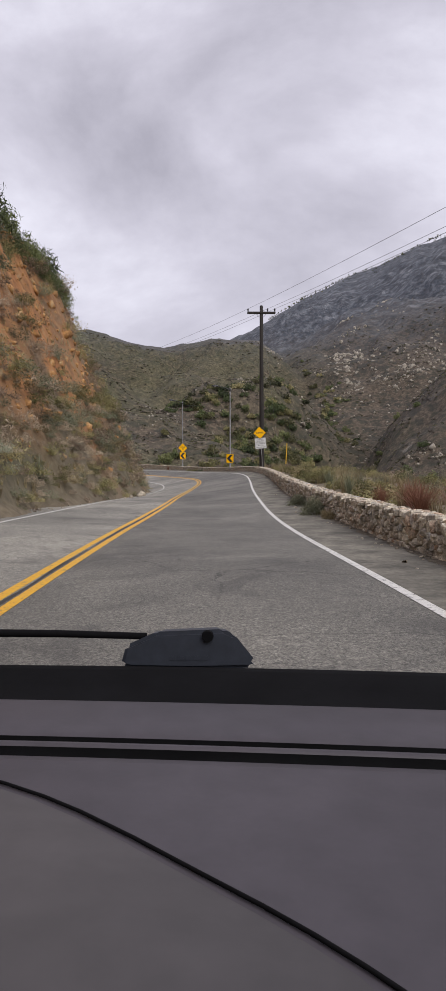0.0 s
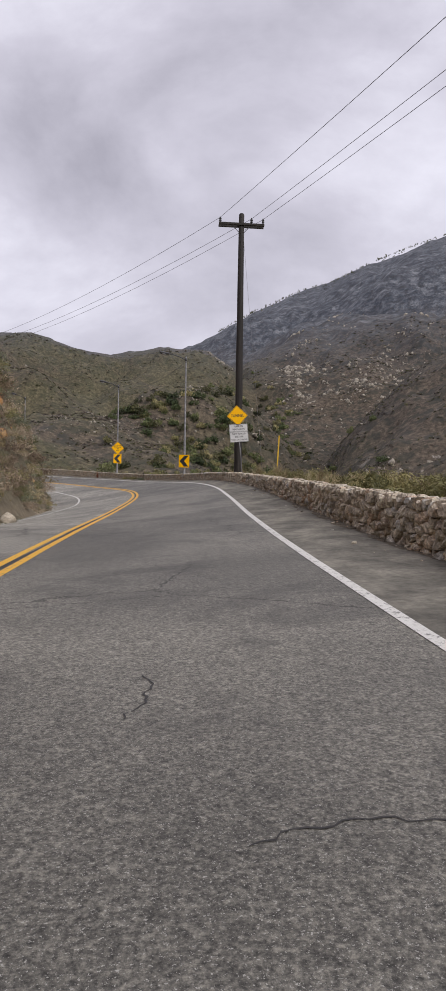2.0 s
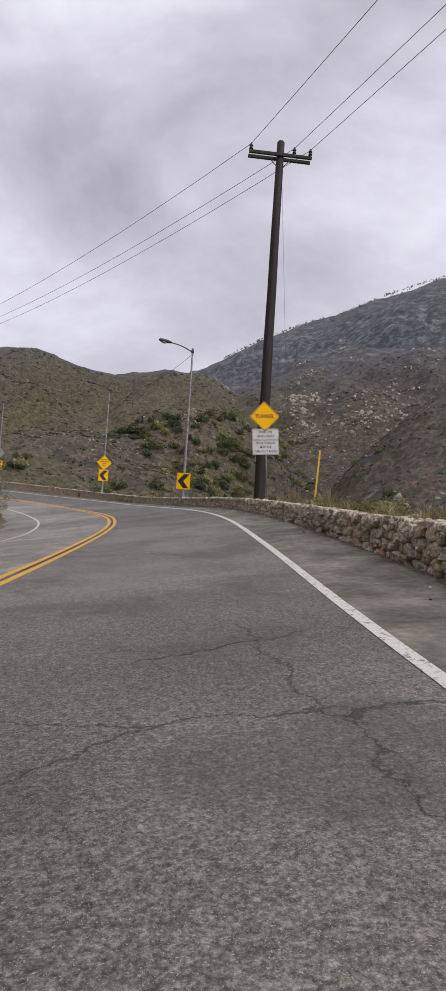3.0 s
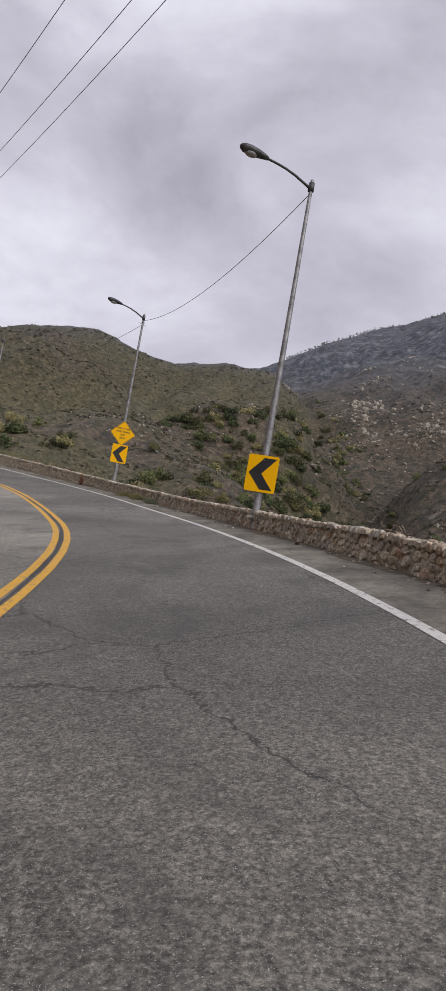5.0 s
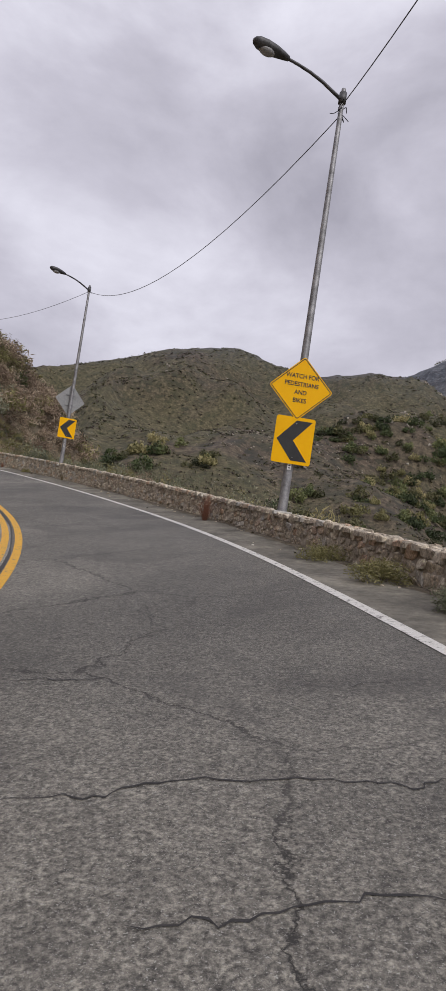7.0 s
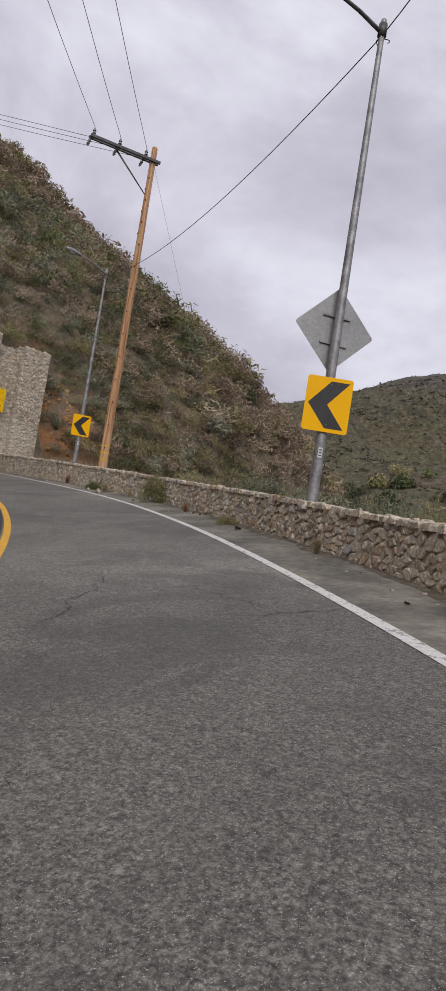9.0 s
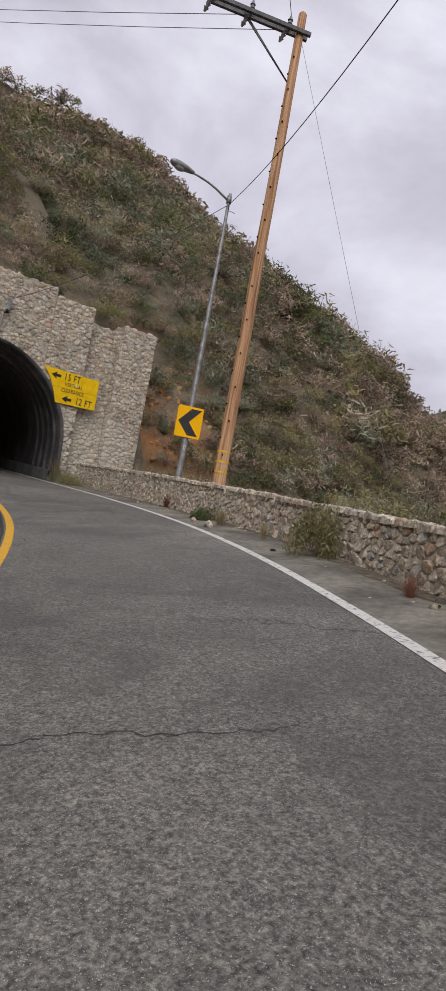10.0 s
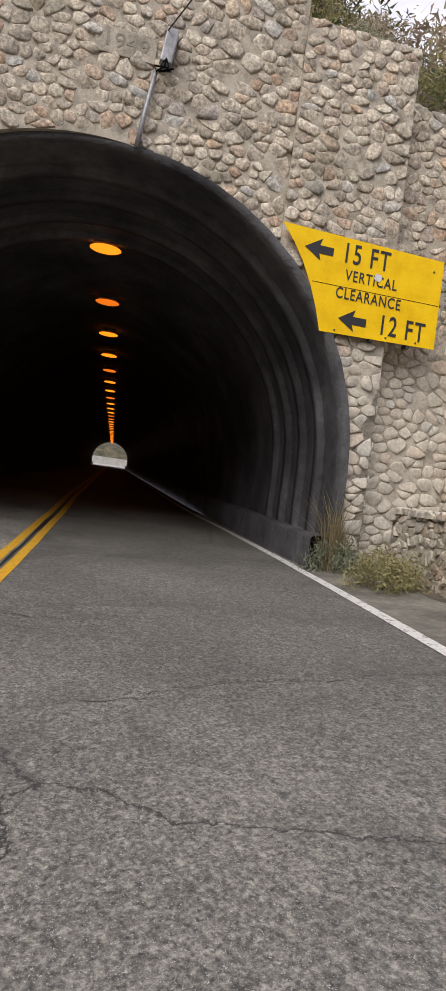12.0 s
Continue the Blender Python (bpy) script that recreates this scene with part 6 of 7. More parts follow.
def plants_behind_wall():
    rng = np.random.RandomState(6)
    s, out = rng.uniform(-5, 66, 900), rng.uniform(0.6, 9.5, 900)
    at = surface(s, wall_at(s) + 0.4 + out)
    z = ground_height(at[:, 0], at[:, 1])
    patch = bumps(at[:, 0], at[:, 1], 5, 2, shift=6)
    grass = (patch > -0.05) & (out < 6)
    planted("dry_grass", np.c_[at[:, :2], z - 0.04, rng.uniform(0.5, 0.9, 900), rng.uniform(0.45, 1.0, 900)][grass], GRASS_SHAPES, STRAW, "long dry grass behind the wall", "grass", 21)
    green = (patch <= -0.05) & (rng.uniform(0, 1, 900) < 0.55)
    planted("brush", np.c_[at[:, :2], z - 0.1, rng.uniform(0.4, 1.0, 900), rng.uniform(0.4, 0.95, 900)][green], FINE_SHAPES, OLIVE, "olive brush behind the wall", "brush", 22)
    # slope below
    s, out = rng.uniform(0, 112, 700), rng.uniform(1.0, 26, 700)
    at = surface(s, wall_at(s) + 0.5 + out)
    z = ground_height(at[:, 0], at[:, 1])
    low = z < surface(s, wall_at(s))[:, 2] + 0.1
    planted("brush", np.c_[at[:, :2], z - 0.1, rng.uniform(0.6, 1.5, 700), rng.uniform(0.5, 1.2, 700)][low], HILL_SHAPES, GREY_BRUSH, "grey-brown brush on the slope below the wall", "brush", 23)
    # pale bushes that stand over the wall near the last bend
    s, out = rng.uniform(92, 124, 130), rng.gamma(2.2, 1.5, 130) + 1.3
    at = surface(s, wall_at(s) + 0.5 + out)
    z = ground_height(at[:, 0], at[:, 1])
    for made, low, high, label in ((SAGE, 0, 0.5, "pale grey-green bushes over the wall by the bend"), (OLIVE, 0.5, 0.85, "olive bushes over the wall by the bend"), (GREY_BRUSH, 0.85, 1, "dry grey bushes over the wall by the bend")):
        pick = rng.uniform(0, 1, 130)
        which = (pick >= low) & (pick < high)
        planted("brush", np.c_[at[:, :2], z - 0.1, rng.uniform(0.5, 1.1, 130), rng.uniform(0.7, 1.5, 130)][which], NEAR_SHAPES, made, label, "brush", 27)
    # tall shrubs on the slope whose tops stand over the wall
    for s_low, s_high, near, deep, low, high, count, made, shapes, label in (
            (99, 126, 3.0, 9.5, 0.5, 1.9, 46, GREY_GREEN, SHRUB_SHAPES, "tall grey-green shrubs whose tops stand over the wall"), (97, 122, 2.5, 8.0, 0.3, 1.2, 26, OLIVE, SHRUB_SHAPES, "olive shrubs whose tops stand over the wall"),
            (60, 73, 2.2, 7.0, 0.3, 1.0, 24, GREY_BRUSH, SHRUB_SHAPES, "brown twiggy shrubs whose tops stand over the wall"), (42, 60, 3.2, 9.0, 0.4, 1.1, 22, OLIVE, SHRUB_SHAPES, "rounded olive shrubs behind the wall"),
            (20, 42, 3.0, 9.0, 0.3, 1.0, 20, GREY_GREEN, SHRUB_SHAPES, "grey-green shrubs behind the wall"), (76, 97, 3.5, 9.0, -0.9, -0.1, 22, OLIVE, SHRUB_SHAPES, "olive shrubs just below the wall")):
        s = rng.uniform(s_low, s_high, count)
        at = surface(s, wall_at(s) + 0.5 + rng.uniform(near, deep, count))
        z = ground_height(at[:, 0], at[:, 1])
        tall = surface(s, wall_at(s))[:, 2] + smooth_along(s, WALL_HIGH) + rng.uniform(low, high, count) - z
        tall = np.clip(tall, 0.5, 6.0) / 1.15
        planted("shrubs", np.c_[at[:, :2], z - 0.1, np.clip(tall * 0.55, 0.5, 1.9), tall], shapes, made, label, "shrubs", int(s_low))
        some = rng.uniform(0, 1, count) < 0.5
        planted("bare_twigs", np.c_[at[:, :2], z, np.clip(tall * 0.6, 0.5, 2.0), tall * 1.1][some], TWIG_SHAPES, TWIG, "grey bare twigs among the shrubs", "twigs", int(s_low) + 1)
    # bushes along the foot of the hill beside the portal
    k = rng.uniform(0, 1, 200)
    x, y = -43.0 + 3.6 * k + rng.normal(0, 0.8, 200) - rng.gamma(1.3, 1.6, 200) * (k > 0.15), 124.4 + 20 * k + rng.normal(0, 0.6, 200)
    size = rng.uniform(0.45, 1.3, 200)
    place = np.c_[np.stack(lift_off(x, y, ground_height(x, y), size, 0.3), 1), size, size]
    planted("brush", place[:80], NEAR_SHAPES, OLIVE, "olive bushes at the foot of the hill beside the portal", "brush", 28)
    planted("brush", place[80:150], NEAR_SHAPES, GREY_BRUSH, "grey-brown bushes at the foot of the hill beside the portal", "brush", 29)
    planted("brush", place[150:], NEAR_SHAPES, SAGE, "pale bushes at the foot of the hill beside the portal", "brush", 30)
    # the shelf by the timber pole
    x, y, z, rng = scatter(420, (-43, 112), (-20, 130), 9)
    s, u, _ = near_line(x, y)
    ok = (u > wall_at(s) + 0.7)
    planted("dry_grass", np.c_[x, y, z - 0.03, rng.uniform(0.4, 0.8, 420), rng.uniform(0.25, 0.6, 420)][ok], GRASS_SHAPES, STRAW, "short dry grass on the shelf by the portal", "grass", 24)
    k = rng.uniform(0, 1, 330)
    gx, gy = -41.5 + 9.5 * k + rng.normal(0, 0.5, 330), 121.6 - 1.6 * k + rng.uniform(-1.6, 3.4, 330)
    gs, gu, _ = near_line(gx, gy)
    beyond = gu > wall_at(gs) + 0.7
    planted("dry_grass", np.c_[gx, gy, ground_height(gx, gy) - 0.03, rng.uniform(0.4, 0.8, 330), rng.uniform(0.45, 0.95, 330)][beyond], GRASS_SHAPES, STRAW, "tall dry grass on the shelf by the portal", "grass", 48)
    some = ok & (rng.uniform(0, 1, 420) < 0.22)
    planted("brush", np.c_[x, y, z - 0.05, rng.uniform(0.3, 0.8, 420), rng.uniform(0.3, 0.7, 420)][some], FINE_SHAPES, OLIVE, "low olive bushes on the shelf by the portal", "brush", 25)
    some = ok & (rng.uniform(0, 1, 420) < 0.16)
    planted("red_stems", np.c_[x, y, z, rng.uniform(0.3, 0.5, 420), rng.uniform(0.3, 0.6, 420)][some], STEM_SHAPES, RUST, "rust-red dead stems on the shelf by the portal", "weeds", 26)


def far_cover():
    rng = np.random.RandomState(14)
    count = 52000
    r, a = 130 + 600 * rng.uniform(0, 1, count) ** 1.2, np.radians(rng.uniform(-26, 38, count))
    x, y = -2 - np.sin(a) * r, 60 + np.cos(a) * r
    _, inside, _ = hill_height(x, y)
    z = ground_height(x, y)
    size = rng.uniform(0.4, 1.3, count) * (0.75 + r / 700)
    keep = ~inside & (bumps(x, y, 45, 3) + 0.8 * bumps(x, y, 13, 2, shift=4) > rng.uniform(-0.6, 0.35, count))
    for made, low, high, label in ((FAR_BROWN, 0, 0.5, "dark brown chaparral on the far slopes"), (FAR_OLIVE, 0.5, 1, "dark olive chaparral on the far slopes")):
        pick = rng.uniform(0, 1, count)
        which = keep & (pick >= low) & (pick < high)
        planted("far_brush", np.c_[x, y, z - 0.3 * size, size, size * 0.8][which], FAR_SHAPES, made, label, "brush", 41)
    # pines along the crest of the high ridge
    count = 800
    a = np.radians(rng.uniform(-34, -4, count))
    r = 1500 + rng.normal(0, 45, count)
    x, y = -2 - np.sin(a) * r, 60 + np.cos(a) * r
    tall = rng.uniform(2.5, 7, count)
    planted("crest_pines", np.c_[x, y, ground_height(x, y) - 1.0, tall * 0.4, tall], FAR_SHAPES, FAR_OLIVE, "small dark pines along the crest of the high ridge", "trees", 44)
    # groves of oaks in the canyon below, with scrub between them
    groves = []
    for gx, gy, wide, deep, count in ((-10, 408, 15, 9, 40), (28, 394, 15, 12, 85), (58, 440, 24, 26, 80), (10, 345, 16, 14, 40), (86, 560, 12, 55, 50), (40, 305, 22, 18, 45), (-84, 312, 14, 10, 22), (-15, 300, 12, 8, 14)):
        groves.append(np.c_[rng.normal(gx, wide, count), rng.normal(gy, deep, count)])
    x, y = np.concatenate(groves).T
    size = rng.uniform(3.0, 6.4, len(x))
    spots = np.c_[x, y, ground_height(x, y) - 0.15 * size, size, size * 1.1]
    planted("canyon_trees", spots[::2], TREE_SHAPES, CANYON, "dark green oaks in groves below the road", "trees", 42)
    planted("canyon_trees", spots[1::4], TREE_SHAPES, FAR_OLIVE, "dull olive oaks in groves below the road", "trees", 43)
    planted("canyon_trees", spots[3::4], TREE_SHAPES, OLIVE, "pale olive trees in groves below the road", "trees", 45)
    count = 900
    r, a = 110 + 300 * rng.uniform(0, 1, count) ** 1.2, np.radians(rng.uniform(-22, 24, count))
    x, y = -2 - np.sin(a) * r, 60 + np.cos(a) * r
    keep = (bumps(x, y, 40, 3, shift=7) > rng.uniform(-0.4, 0.3, count)) & ~hill_height(x, y)[1]
    size = rng.uniform(0.7, 1.9, count) * (0.7 + r / 420)
    spots = np.c_[x, y, ground_height(x, y) - 0.2 * size, size, size * 0.8][keep]
    planted("canyon_brush", spots[::2], HILL_SHAPES, FAR_OLIVE, "olive scrub on the slopes below the road", "brush", 46)
    planted("canyon_brush", spots[1::2], HILL_SHAPES, FAR_BROWN, "brown scrub on the slopes below the road", "brush", 47)



brush_on_hill()
brush_on_cut()
plants_behind_wall()
far_cover()


def plant(name, s, u, wide, high, shape, made, label, category, stems=None):
    """One plant at a distance along the road and an offset, standing on the ground there."""
    at = surface(np.array([s]), np.array([u]))[0]
    low = at[2] if u < wall_at(s) else float(ground_height(at[:1], at[1:2])[0])
    ob = thing(name, pose(at[0], at[1], low - 0.02), label, category)
    data = raw_mesh("leaves", shape[0] * [wide, wide, high], shape[1], made)
    toned(data, np.full(len(shape[0]), 0.25 + 0.5 * (s * 7.31 % 1)))
    leaves = part("leaves", data, None, ob)
    if stems is not None:
        part("stems", raw_mesh("stems", stems[0] * [wide * 0.8, wide * 0.8, high], stems[1], TWIG), None, ob, "grey woody stems")
    return leaves


DENSE = [leaf_cloud(90 + n, 2400, 0.027, 18, 0.9, 2.2) for n in range(3)]
FINE_BUSH = leaf_cloud(96, 2600, 0.024, 20, 0.85, 2.4)
SPIKY = leaf_cloud(95, 1300, 0.05, 12, 0.85, 2.6)
for s, u, wide, high, shape, made, label in (
        (117.0, 3.05, 0.62, 0.98, DENSE[0], OLIVE, "grey-olive bush growing against the stone wall"), (122.4, 2.95, 0.36, 0.42, SPIKY, GREEN, "small dark green oleander-like bush at the wall's foot"),
        (27.4, 3.25, 0.66, 0.62, FINE_BUSH, GREY_GREEN, "low dark grey-green bush at the wall's foot"),
        (22.6, 3.3, 0.62, 0.82, FINE_BUSH, GREY_GREEN, "dark grey-green bush spreading from the wall's foot"),
        (20.6, 3.5, 0.32, 0.42, DENSE[2], STRAW, "small yellowed bush against the wall"), (86.5, 3.0, 0.45, 0.42, DENSE[1], OLIVE, "green weed clump at the wall's foot"),
        (84.6, 3.02, 0.55, 0.36, DENSE[0], OLIVE, "spreading green weeds at the wall's foot"), (82.8, 3.05, 0.5, 0.34, DENSE[2], SAGE, "pale green weeds at the wall's foot"),
        (136.0, 2.0, 0.5, 0.75, DENSE[1], SAGE, "pale sage weeds at the portal's foot"), (134.6, 2.2, 0.6, 0.6, DENSE[0], OLIVE, "green weeds at the wall's end"),
        (52.0, 4.9, 0.9, 0.8, DENSE[2], OLIVE, "rounded olive bush behind the wall"), (36.0, 5.2, 1.1, 0.9, DENSE[0], OLIVE, "broad olive bush behind the wall"),
        (111.3, 2.85, 0.3, 0.32, DENSE[1], OLIVE, "small green weed at the wall's foot")):
    plant("bush", s, u, wide, high, shape, made, label, "bush", TWIG_SHAPES[0])
TALL_TUFT, RED_TUFT, ROSETTE = blade_tuft(101, 170, 0.006, 0.75, 0.35), blade_tuft(102, 320, 0.005, 0.95, 0.15), blade_tuft(103, 90, 0.018, 1.45, 0.0)
for s, u, wide, high, shape, made, label, kind in (
        (121.3, 2.95, 0.55, 0.55, TALL_TUFT, STRAW, "tuft of half-dry grass at the wall's foot", "grass_tuft"), (136.0, 1.95, 1.0, 1.45, TALL_TUFT, STRAW, "tall straw grass tuft beside the tunnel mouth", "grass_tuft"),
        (92.8, 2.95, 0.5, 0.8, RED_TUFT, RUST, "rust-red dead weed against the wall", "dead_weed"), (15.5, 4.9, 1.3, 1.0, RED_TUFT, RUST, "rust-red buckwheat bush behind the wall", "dead_weed"), (18.0, 5.3, 1.2, 0.9, RED_TUFT, RUST, "rust-red buckwheat bush behind the wall", "dead_weed"),
        (13.2, 5.6, 1.4, 1.1, RED_TUFT, RUST, "rust-red buckwheat bush behind the wall", "dead_weed"), (16.6, 6.2, 1.5, 1.25, RED_TUFT, RUST, "rust-red buckwheat bush behind the wall", "dead_weed"), (20.2, 5.0, 0.9, 0.8, RED_TUFT, RUST, "rust-red buckwheat bush behind the wall", "dead_weed"), (24.0, 4.7, 0.9, 1.3, TALL_TUFT, SAGE, "tall pale green grass clump behind the wall", "grass_tuft"),
        (30.0, 4.8, 1.0, 1.25, TALL_TUFT, SAGE, "tall green grass clump behind the wall", "grass_tuft"), (26.5, 4.9, 0.9, 1.3, TALL_TUFT, STRAW, "tall straw grass behind the wall", "grass_tuft"),
        (54.0, 4.6, 0.9, 1.1, TALL_TUFT, STRAW, "tall straw grass behind the wall", "grass_tuft"), (57.5, 4.5, 0.8, 1.0, TALL_TUFT, STRAW, "tall straw grass behind the wall", "grass_tuft"),
        (107.0, 2.9, 0.3, 0.4, TALL_TUFT, STRAW, "small straw weed at the wall's foot", "dead_weed"), (119.0, 2.98, 0.3, 0.5, TALL_TUFT, STRAW, "small straw weed at the wall's foot", "dead_weed"),
        (114.2, 2.9, 0.3, 0.35, RED_TUFT, RUST, "small rust-red weed at the wall's foot", "dead_weed"), (125.6, 3.1, 0.4, 0.5, RED_TUFT, RUST, "small rust-red weed at the wall's foot", "dead_weed")):
    plant(kind, s, u, wide, high, shape, made, label, "grass" if kind == "grass_tuft" else "weed")


def yucca(x, y, wide, high):
    z = float(ground_height(np.array([x]), np.array([y]))[0])
    ob = thing("yucca", pose(x, y, z + 0.1), "spiky grey-green yucca rosette on the slope", "yucca", "yuccas on the slopes")
    data = raw_mesh("leaves", ROSETTE[0] * [wide, wide, high], ROSETTE[1], SAGE)
    toned(data, np.full(len(ROSETTE[0]), 0.5))
    part("leaves", data, None, ob)


for x, y, wide, high in ((-7.2, 26.5, 1.0, 1.0), (-9.2, 45.3, 0.8, 0.8), (-10.2, 41.0, 0.7, 0.7), (-44.4, 125.4, 1.0, 0.95), (-44.7, 129.1, 1.1, 1.05), (-46.5, 131, 1.1, 1.1), (-52, 129, 1.2, 1.2), (-49, 121.5, 0.8, 0.8)):
    yucca(x, y, wide, high)

# ---- loose stones and litter on the shoulder ----
def rubble():
    rng = np.random.RandomState(33)
    points, faces, count = [], [], 0
    for n in range(520):
        if n < 330:
            s = rng.uniform(0, 134)
            u = wall_at(s) - abs(rng.normal(0, 0.28)) - 0.02
        else:
            s = rng.uniform(0, 62)
            u = -5.75 - abs(rng.normal(0, 0.35))
        at = surface(np.array([s]), np.array([u]))[0]
        local, tris = SHAPES[rng.randint(10)]
        size = rng.gamma(2.0, 0.007) + 0.008
        a = rng.uniform(0, 6.28)
        turn = np.array([[np.cos(a), -np.sin(a), 0], [np.sin(a), np.cos(a), 0], [0, 0, 1]])
        points.append((local * [size, size, size * 0.7]) @ turn.T + at + [0, 0, size * 0.3])
        faces.append(tris + count)
        count += len(local)
    tagged(new("gravel", raw_mesh("gravel", np.concatenate(points), np.concatenate(faces), STONES)), "loose stones and grit along the edges of the road", "gravel", kind="stuff")
    for s, u, size, label in ((120.8, 2.55, 0.10, "pale stone lying on the shoulder"), (122.0, 2.62, 0.07, "pale stone lying on the shoulder"), (44.0, -5.6, 0.2, "fallen grey rock at the foot of the cut"), (46.5, -5.8, 0.26, "fallen grey rock at the foot of the cut"), (41.0, -5.7, 0.14, "fallen tan rock at the foot of the cut")):
        at = surface(np.array([s]), np.array([u]))[0]
        ob = new("rock", SHAPE_MESHES[int(s) % 10])
        ob.matrix_world = Matrix.Translation(Vector(at) + Vector((0, 0, size * 0.35))) @ pose(0, 0, 0, 40, 20, s * 7) @ Matrix.Diagonal((size, size * 0.8, size * 0.7, 1))
        tagged(ob, label, "rock", "loose rocks")


rubble()



# ---- rock: chunks in the cut beside the road, pale outcrops on the far slopes ----
BLOCKS = [(np.concatenate([p, [(0, 0.9, 0)]]), np.concatenate([f, [((k + 1) % 9, k, 28) for k in range(9)]])) for p, f in SHAPES]


def chunks(name, x, y, z, size, made, label, seed):
    rng = np.random.RandomState(seed)
    points, faces, count = [], [], 0
    for n in range(len(x)):
        local, tris = BLOCKS[rng.randint(len(BLOCKS))]
        q, _ = np.linalg.qr(rng.normal(0, 1, (3, 3)))
        rough = local * (1 + rng.normal(0, 0.10, (len(local), 1)))
        points.append((rough * size[n] * rng.uniform(0.35, 1.15, 3)) @ q.T + [x[n], y[n], z[n]])
        faces.append(tris + count)
        count += len(local)
    tagged(new(name, raw_mesh(name, np.concatenate(points), np.concatenate(faces), made)), label, "rock", kind="stuff")


def rock_faces():
    rng = np.random.RandomState(61)
    s, deep = rng.uniform(2, 80, 3600), rng.uniform(0.5, 11, 3600)
    at = surface(s, -6.5 - deep)
    x, y = at[:, 0], at[:, 1]
    bare = bare_cut(x, y) > rng.uniform(-0.1, 0.6, 3600)
    x, y = x[bare], y[bare]
    size = np.clip(rng.gamma(1.4, 0.075, len(x)), 0.03, 0.32)
    chunks("cut_rock", x, y, ground_height(x, y) - 0.25 * size, size, CUT_ROCK, "broken ochre rock standing out of the cut", 62)
    x, y = rng.normal(-45.4, 1.7, 420), rng.normal(126.0, 1.5, 420)
    keep = bare_cut(x, y) > 0.25
    size = np.clip(rng.gamma(1.6, 0.045, 420), 0.03, 0.18)
    chunks("scar_rock", x[keep], y[keep], ground_height(x[keep], y[keep]) - 0.35 * size[keep], size[keep], CUT_ROCK, "broken ochre rock in the scar beside the portal", 63)
    count = 24000
    r, a = rng.uniform(170, 900, count), np.radians(rng.uniform(-26, 20, count))
    x, y = -2 - np.sin(a) * r, 60 + np.cos(a) * r
    lean = np.interp(np.degrees(a), [-26, -20, -8, -3, 20], [0.10, 0.02, 0.06, 0.40, 0.55])
    keep = (bumps(x, y, 60, 3, 0.6, shift=12) > lean) & (bumps(x, y, 16, 2, shift=13) > 0.05) & ~hill_height(x, y)[1]
    x, y, r = x[keep], y[keep], r[keep]
    size = np.clip(rng.gamma(1.3, 0.4, len(x)), 0.2, 1.7) * (0.6 + r / 900)
    more = [(x, y, size)]
    for gx, gy, wide, deep, count, low, high in ((117, 676, 9, 34, 130, 1.2, 4.2), (128, 700, 7, 22, 60, 1.2, 4.0), (184, 622, 20, 26, 110, 1.0, 4.0), (13, 451, 12, 22, 70, 0.8, 2.6), (60, 600, 14, 40, 60, 0.8, 3.0), (-20, 388, 22, 26, 240, 0.3, 1.1), (-46, 360, 16, 20, 120, 0.3, 1.0), (150, 560, 40, 60, 110, 0.6, 2.2), (100, 520, 30, 50, 80, 0.6, 2.0)):
        more.append((rng.normal(gx, wide, count), rng.normal(gy, deep, count), rng.uniform(low, high, count) * rng.uniform(0.3, 0.8, count)))
    x, y, size = (np.concatenate(column) for column in zip(*more))
    chunks("pale_outcrops", x, y, ground_height(x, y) - 0.2 * size, size, PALE_ROCK, "pale granite outcrops on the far slopes", 64)


rock_faces()

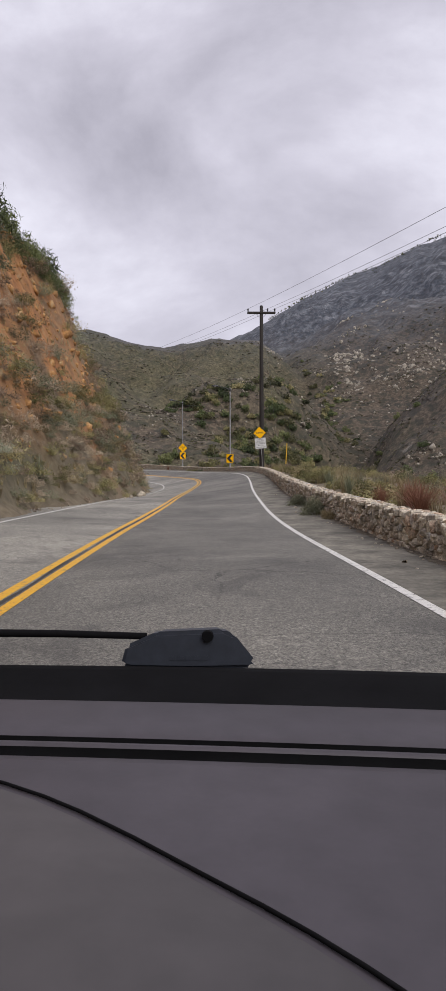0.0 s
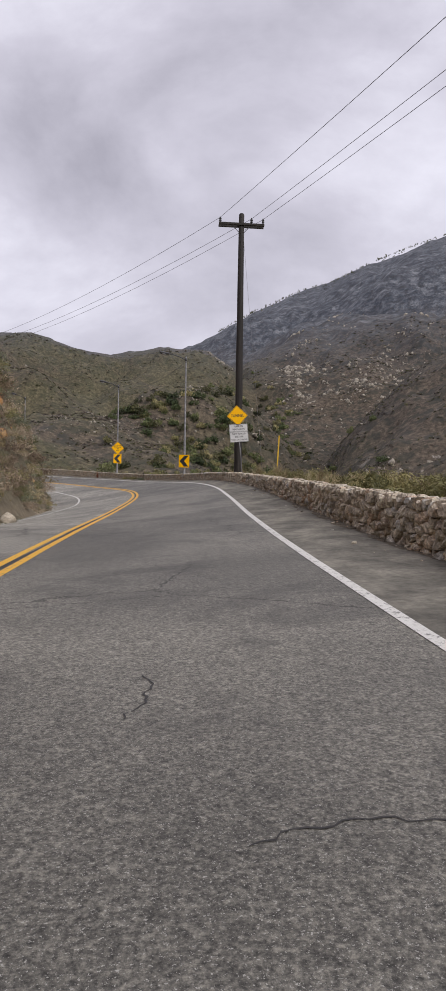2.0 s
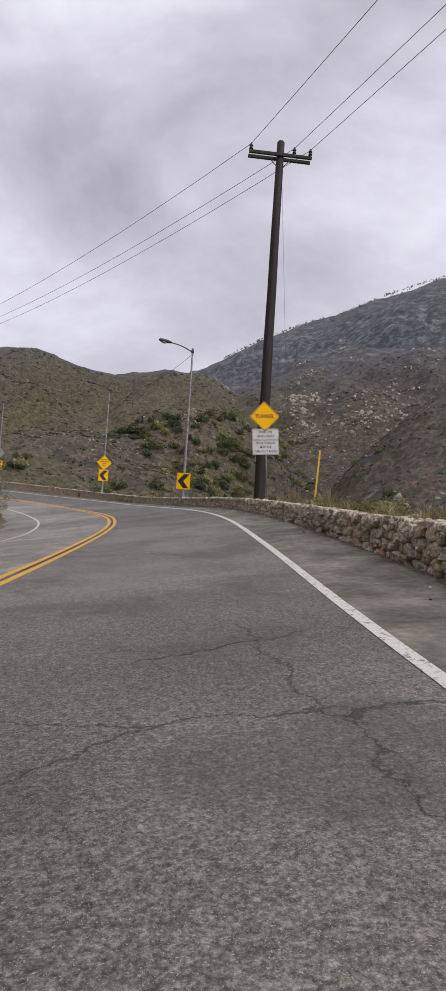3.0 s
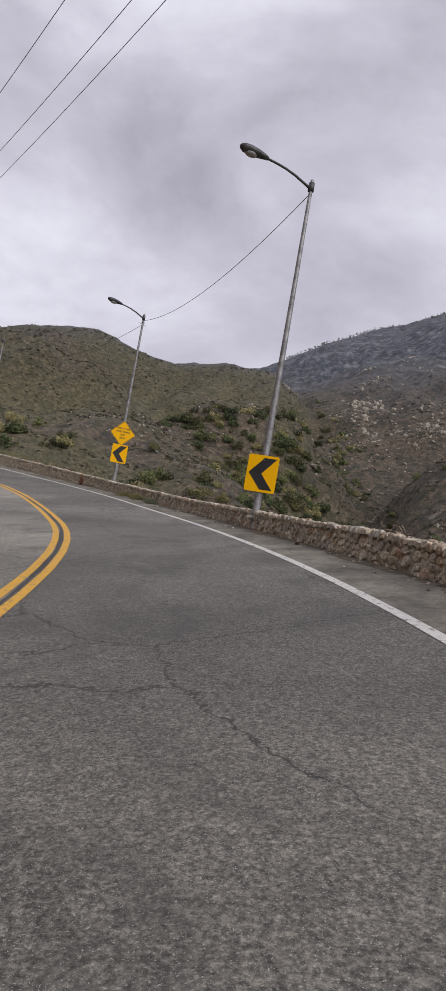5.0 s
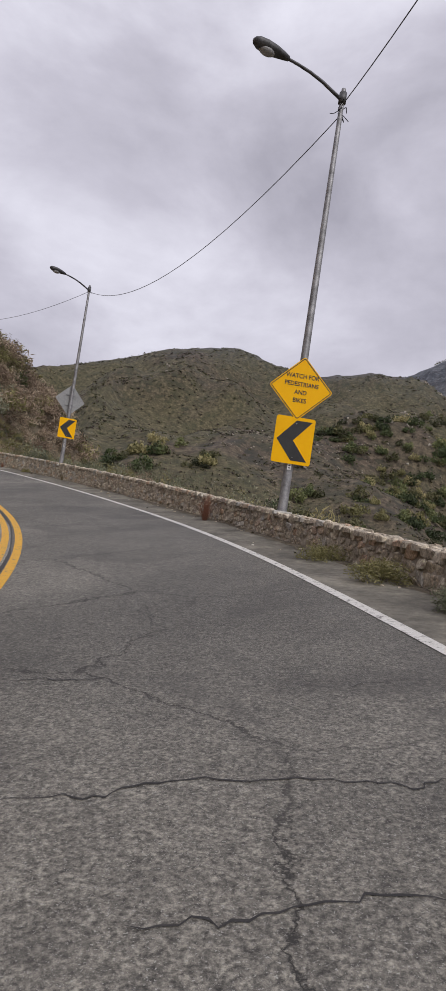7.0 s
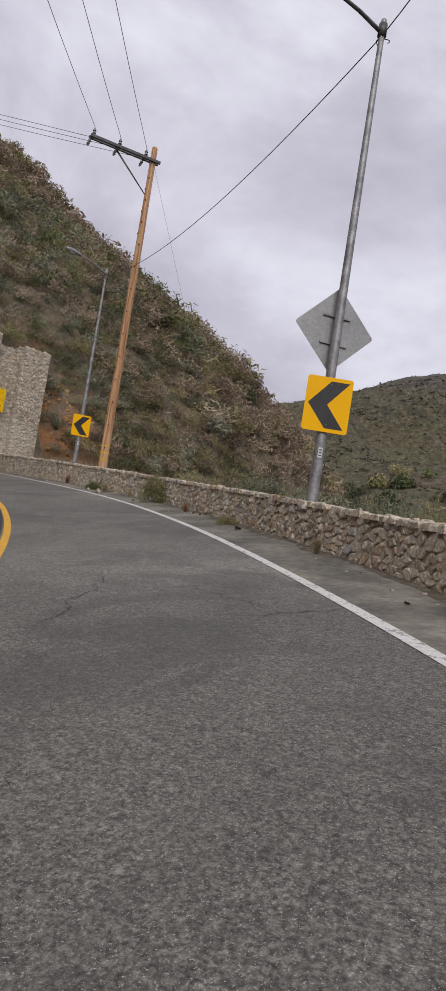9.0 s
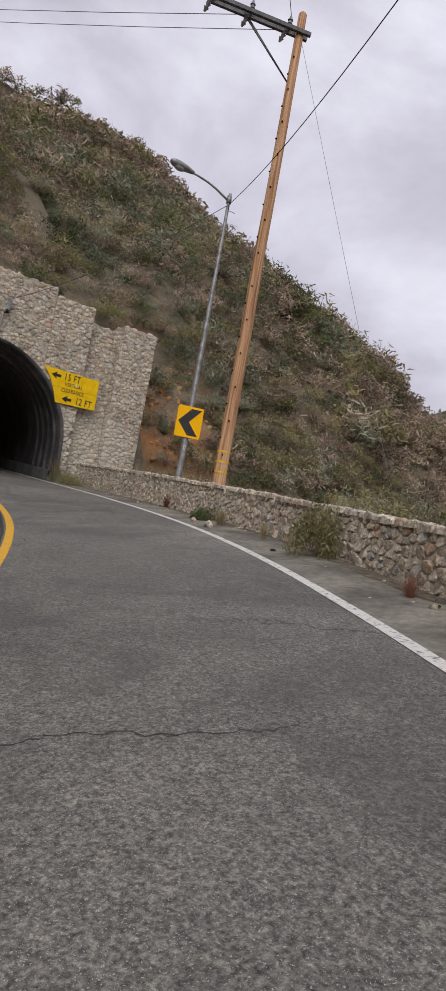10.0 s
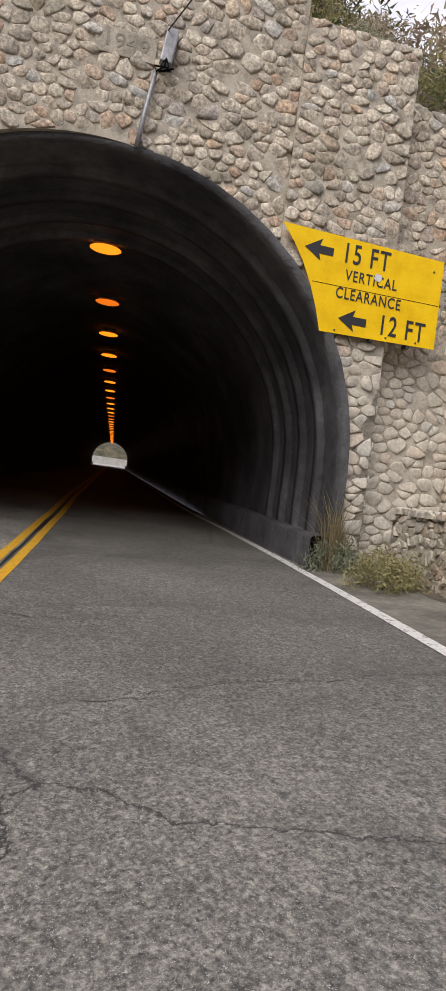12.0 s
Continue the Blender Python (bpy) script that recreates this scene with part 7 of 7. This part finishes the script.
# ---- the front of the car from which the road is seen ----
def build_car():
    car = thing("car", pose(-0.03, 0, 0.15, 0, 0, -5.5), "dark grey car front with a broad plastic dashboard and a wiper", "car")
    vinyl = speckled("dashboard_plastic", [(0.36, (0.046, 0.040, 0.048)), (0.64, (0.062, 0.054, 0.064))], 3.0, 0.55, bump=0.25, distance=0.0006, fine=0.25)
    warm = speckled("dashboard_cover_plastic", [(0.36, (0.052, 0.047, 0.050)), (0.64, (0.072, 0.065, 0.067))], 2.0, 0.6, bump=0.25, distance=0.0006, fine=0.25)
    navy = speckled("wiper_plastic", [(0.3, (0.020, 0.024, 0.034)), (0.7, (0.030, 0.035, 0.048))], 6.0, 0.5, bump=0.15, distance=0.0008)

    def swept(profile, half, bow):
        """A sheet swept across the car; its edges curve back towards the sides."""
        xs = np.linspace(-half, half, 25)
        return np.stack([np.stack([np.full(len(profile), x), [y - bow * x * x for y, _ in profile], [z - 0.012 * x * x for _, z in profile]], -1) for x in xs])

    def sheet(name, profile, made, bow, label=""):
        data = grid_mesh(name, swept(profile, 0.74, bow)[::-1], made)
        data.polygons.foreach_set("use_smooth", [True] * len(data.polygons))
        return part(name, data, None, car, label)

    sheet("dashboard", [(0.05, 0.80), (0.10, 0.93), (0.16, 0.99), (0.24, 1.016), (0.34, 1.025), (0.46, 1.028), (0.60, 1.029), (0.614, 1.028), (0.620, 1.020)], vinyl, 0.02, "smooth dark grey dashboard top")
    sheet("vent_groove", [(0.620, 1.020), (0.622, 1.008), (0.641, 1.008), (0.6435, 1.026)], RUBBER, 0.02, "narrow black defroster groove")
    sheet("vent_rib", [(0.6435, 1.026), (0.646, 1.029), (0.650, 1.029), (0.6525, 1.026)], vinyl, 0.02, "thin grey rib between the grooves")
    sheet("vent_groove", [(0.6525, 1.026), (0.655, 1.008), (0.669, 1.008), (0.672, 1.026)], RUBBER, 0.02, "narrow black defroster groove")
    sheet("rear_pad", [(0.672, 1.026), (0.678, 1.029), (0.72, 1.030), (0.785, 1.028), (0.807, 1.022), (0.812, 1.012)], vinyl, 0.02, "dark grey pad along the windscreen")
    sheet("windscreen_seal", [(0.812, 1.012), (0.82, 1.004), (0.86, 1.006), (0.90, 1.016), (0.94, 1.026), (0.955, 1.028), (0.965, 1.022), (0.97, 0.99)], RUBBER, 0.03, "black rubber seal below the windscreen")
    sheet("cowl", [(0.97, 0.99), (1.0, 0.985), (1.08, 0.975), (1.10, 0.93), (1.10, 0.55)], navy, 0.04, "dark cowl panel ahead of the windscreen")
    # the raised cover whose edge sweeps across the dashboard
    curve = [(-0.567, 0.657), (-0.466, 0.631), (-0.344, 0.588), (-0.279, 0.563), (-0.237, 0.544), (-0.197, 0.523), (-0.159, 0.499), (-0.112, 0.465), (-0.063, 0.428), (-0.021, 0.397), (0.008, 0.374), (0.033, 0.352), (0.057, 0.330), (0.069, 0.316), (0.081, 0.298)]
    height = [(0.05, 0.80), (0.10, 0.93), (0.16, 0.99), (0.24, 1.016), (0.34, 1.025), (0.46, 1.028), (0.62, 1.029), (0.7, 1.029)]
    rows = []
    for x, y in curve:
        ends = np.linspace(0, 1, 12)
        line = []
        for k in ends:
            px, py = x + k * (-0.70 - x), y + k * (0.10 - y) * 0.9
            pz = np.interp(py, [h[0] for h in height], [h[1] for h in height]) - 0.012 * px * px
            line.append((px, py - 0.02 * px * px, pz + (0.0 if k == 0 else 0.008 if k < 0.1 else 0.011)))
        rows.append(line)
    data = grid_mesh("dashboard_cover", np.array(rows), warm)
    data.polygons.foreach_set("use_smooth", [True] * len(data.polygons))
    part("dashboard_cover", data, None, car, "raised grey cover with a curved edge")
    part("seam", tube([(x + 0.004, y - 0.02 * x * x + 0.004, np.interp(y, [h[0] for h in height], [h[1] for h in height]) - 0.012 * x * x + 0.002) for x, y in curve], [0.0014] * len(curve), 6), RUBBER, car, "dark seam beside the cover")
    # the wiper
    block = bmesh.new()
    outline = [(-0.108, 0.0), (-0.100, 0.030), (-0.055, 0.050), (0.045, 0.054), (0.062, 0.046), (0.094, 0.006), (0.088, -0.004), (0.0, -0.006), (-0.09, -0.004)]
    front = [block.verts.new((x, 0.0, z)) for x, z in outline]
    back = [block.verts.new((x * 0.9, 0.05, z * 0.9)) for x, z in outline]
    block.faces.new(front)
    block.faces.new(back[::-1])
    for k in range(len(outline)):
        j = (k + 1) % len(outline)
        block.faces.new((front[j], front[k], back[k], back[j]))
    bmesh.ops.recalc_face_normals(block, faces=block.faces)
    bmesh.ops.bevel(block, geom=list(block.edges), offset=0.006, segments=2, affect="EDGES")
    wiper = part("wiper_arm", block, navy, car, "dark blue-grey wiper arm cover")
    wiper.matrix_basis = pose(-0.143, 1.00, 1.018, 0, 0, 5.5)
    knob = tube([(0.022, -0.006, 0.044), (0.022, 0.002, 0.044)], [0.008, 0.009], 14)
    part("bolt", knob, RUBBER, wiper, "round bolt")
    part("rod", tube([(-0.07, 0.02, 0.040), (-0.2, 0.02, 0.044), (-0.5, 0.03, 0.045), (-0.75, 0.05, 0.038)], [0.005, 0.0055, 0.007, 0.007], 10), RUBBER, wiper, "black wiper rod")
    for n in range(5):
        part("bar", box(bmesh.new(), (0.009, 0.0006, 0.006), pose(-0.030 + 0.012 * n, -0.0005, 0.012)), navy, wiper)
    # the body below, down to the tyres
    part("bulkhead", box(bmesh.new(), (1.46, 0.9, 0.55), pose(0, 0.55, 0.52), 0.05), navy, car, "plain dark body below the dashboard")
    for x in (-0.68, 0.68):
        tyre = part("tyre", tube([(x - 0.09, 0.65, 0.31), (x - 0.07, 0.65, 0.31), (x + 0.07, 0.65, 0.31), (x + 0.09, 0.65, 0.31)], [0.27, 0.31, 0.31, 0.27], 24), RUBBER, car, "black tyre")
        part("rim", tube([(x - 0.095, 0.65, 0.31), (x + 0.095, 0.65, 0.31)], [0.18, 0.18], 18), STEEL, tyre, "steel rim")
    return car


car = build_car()
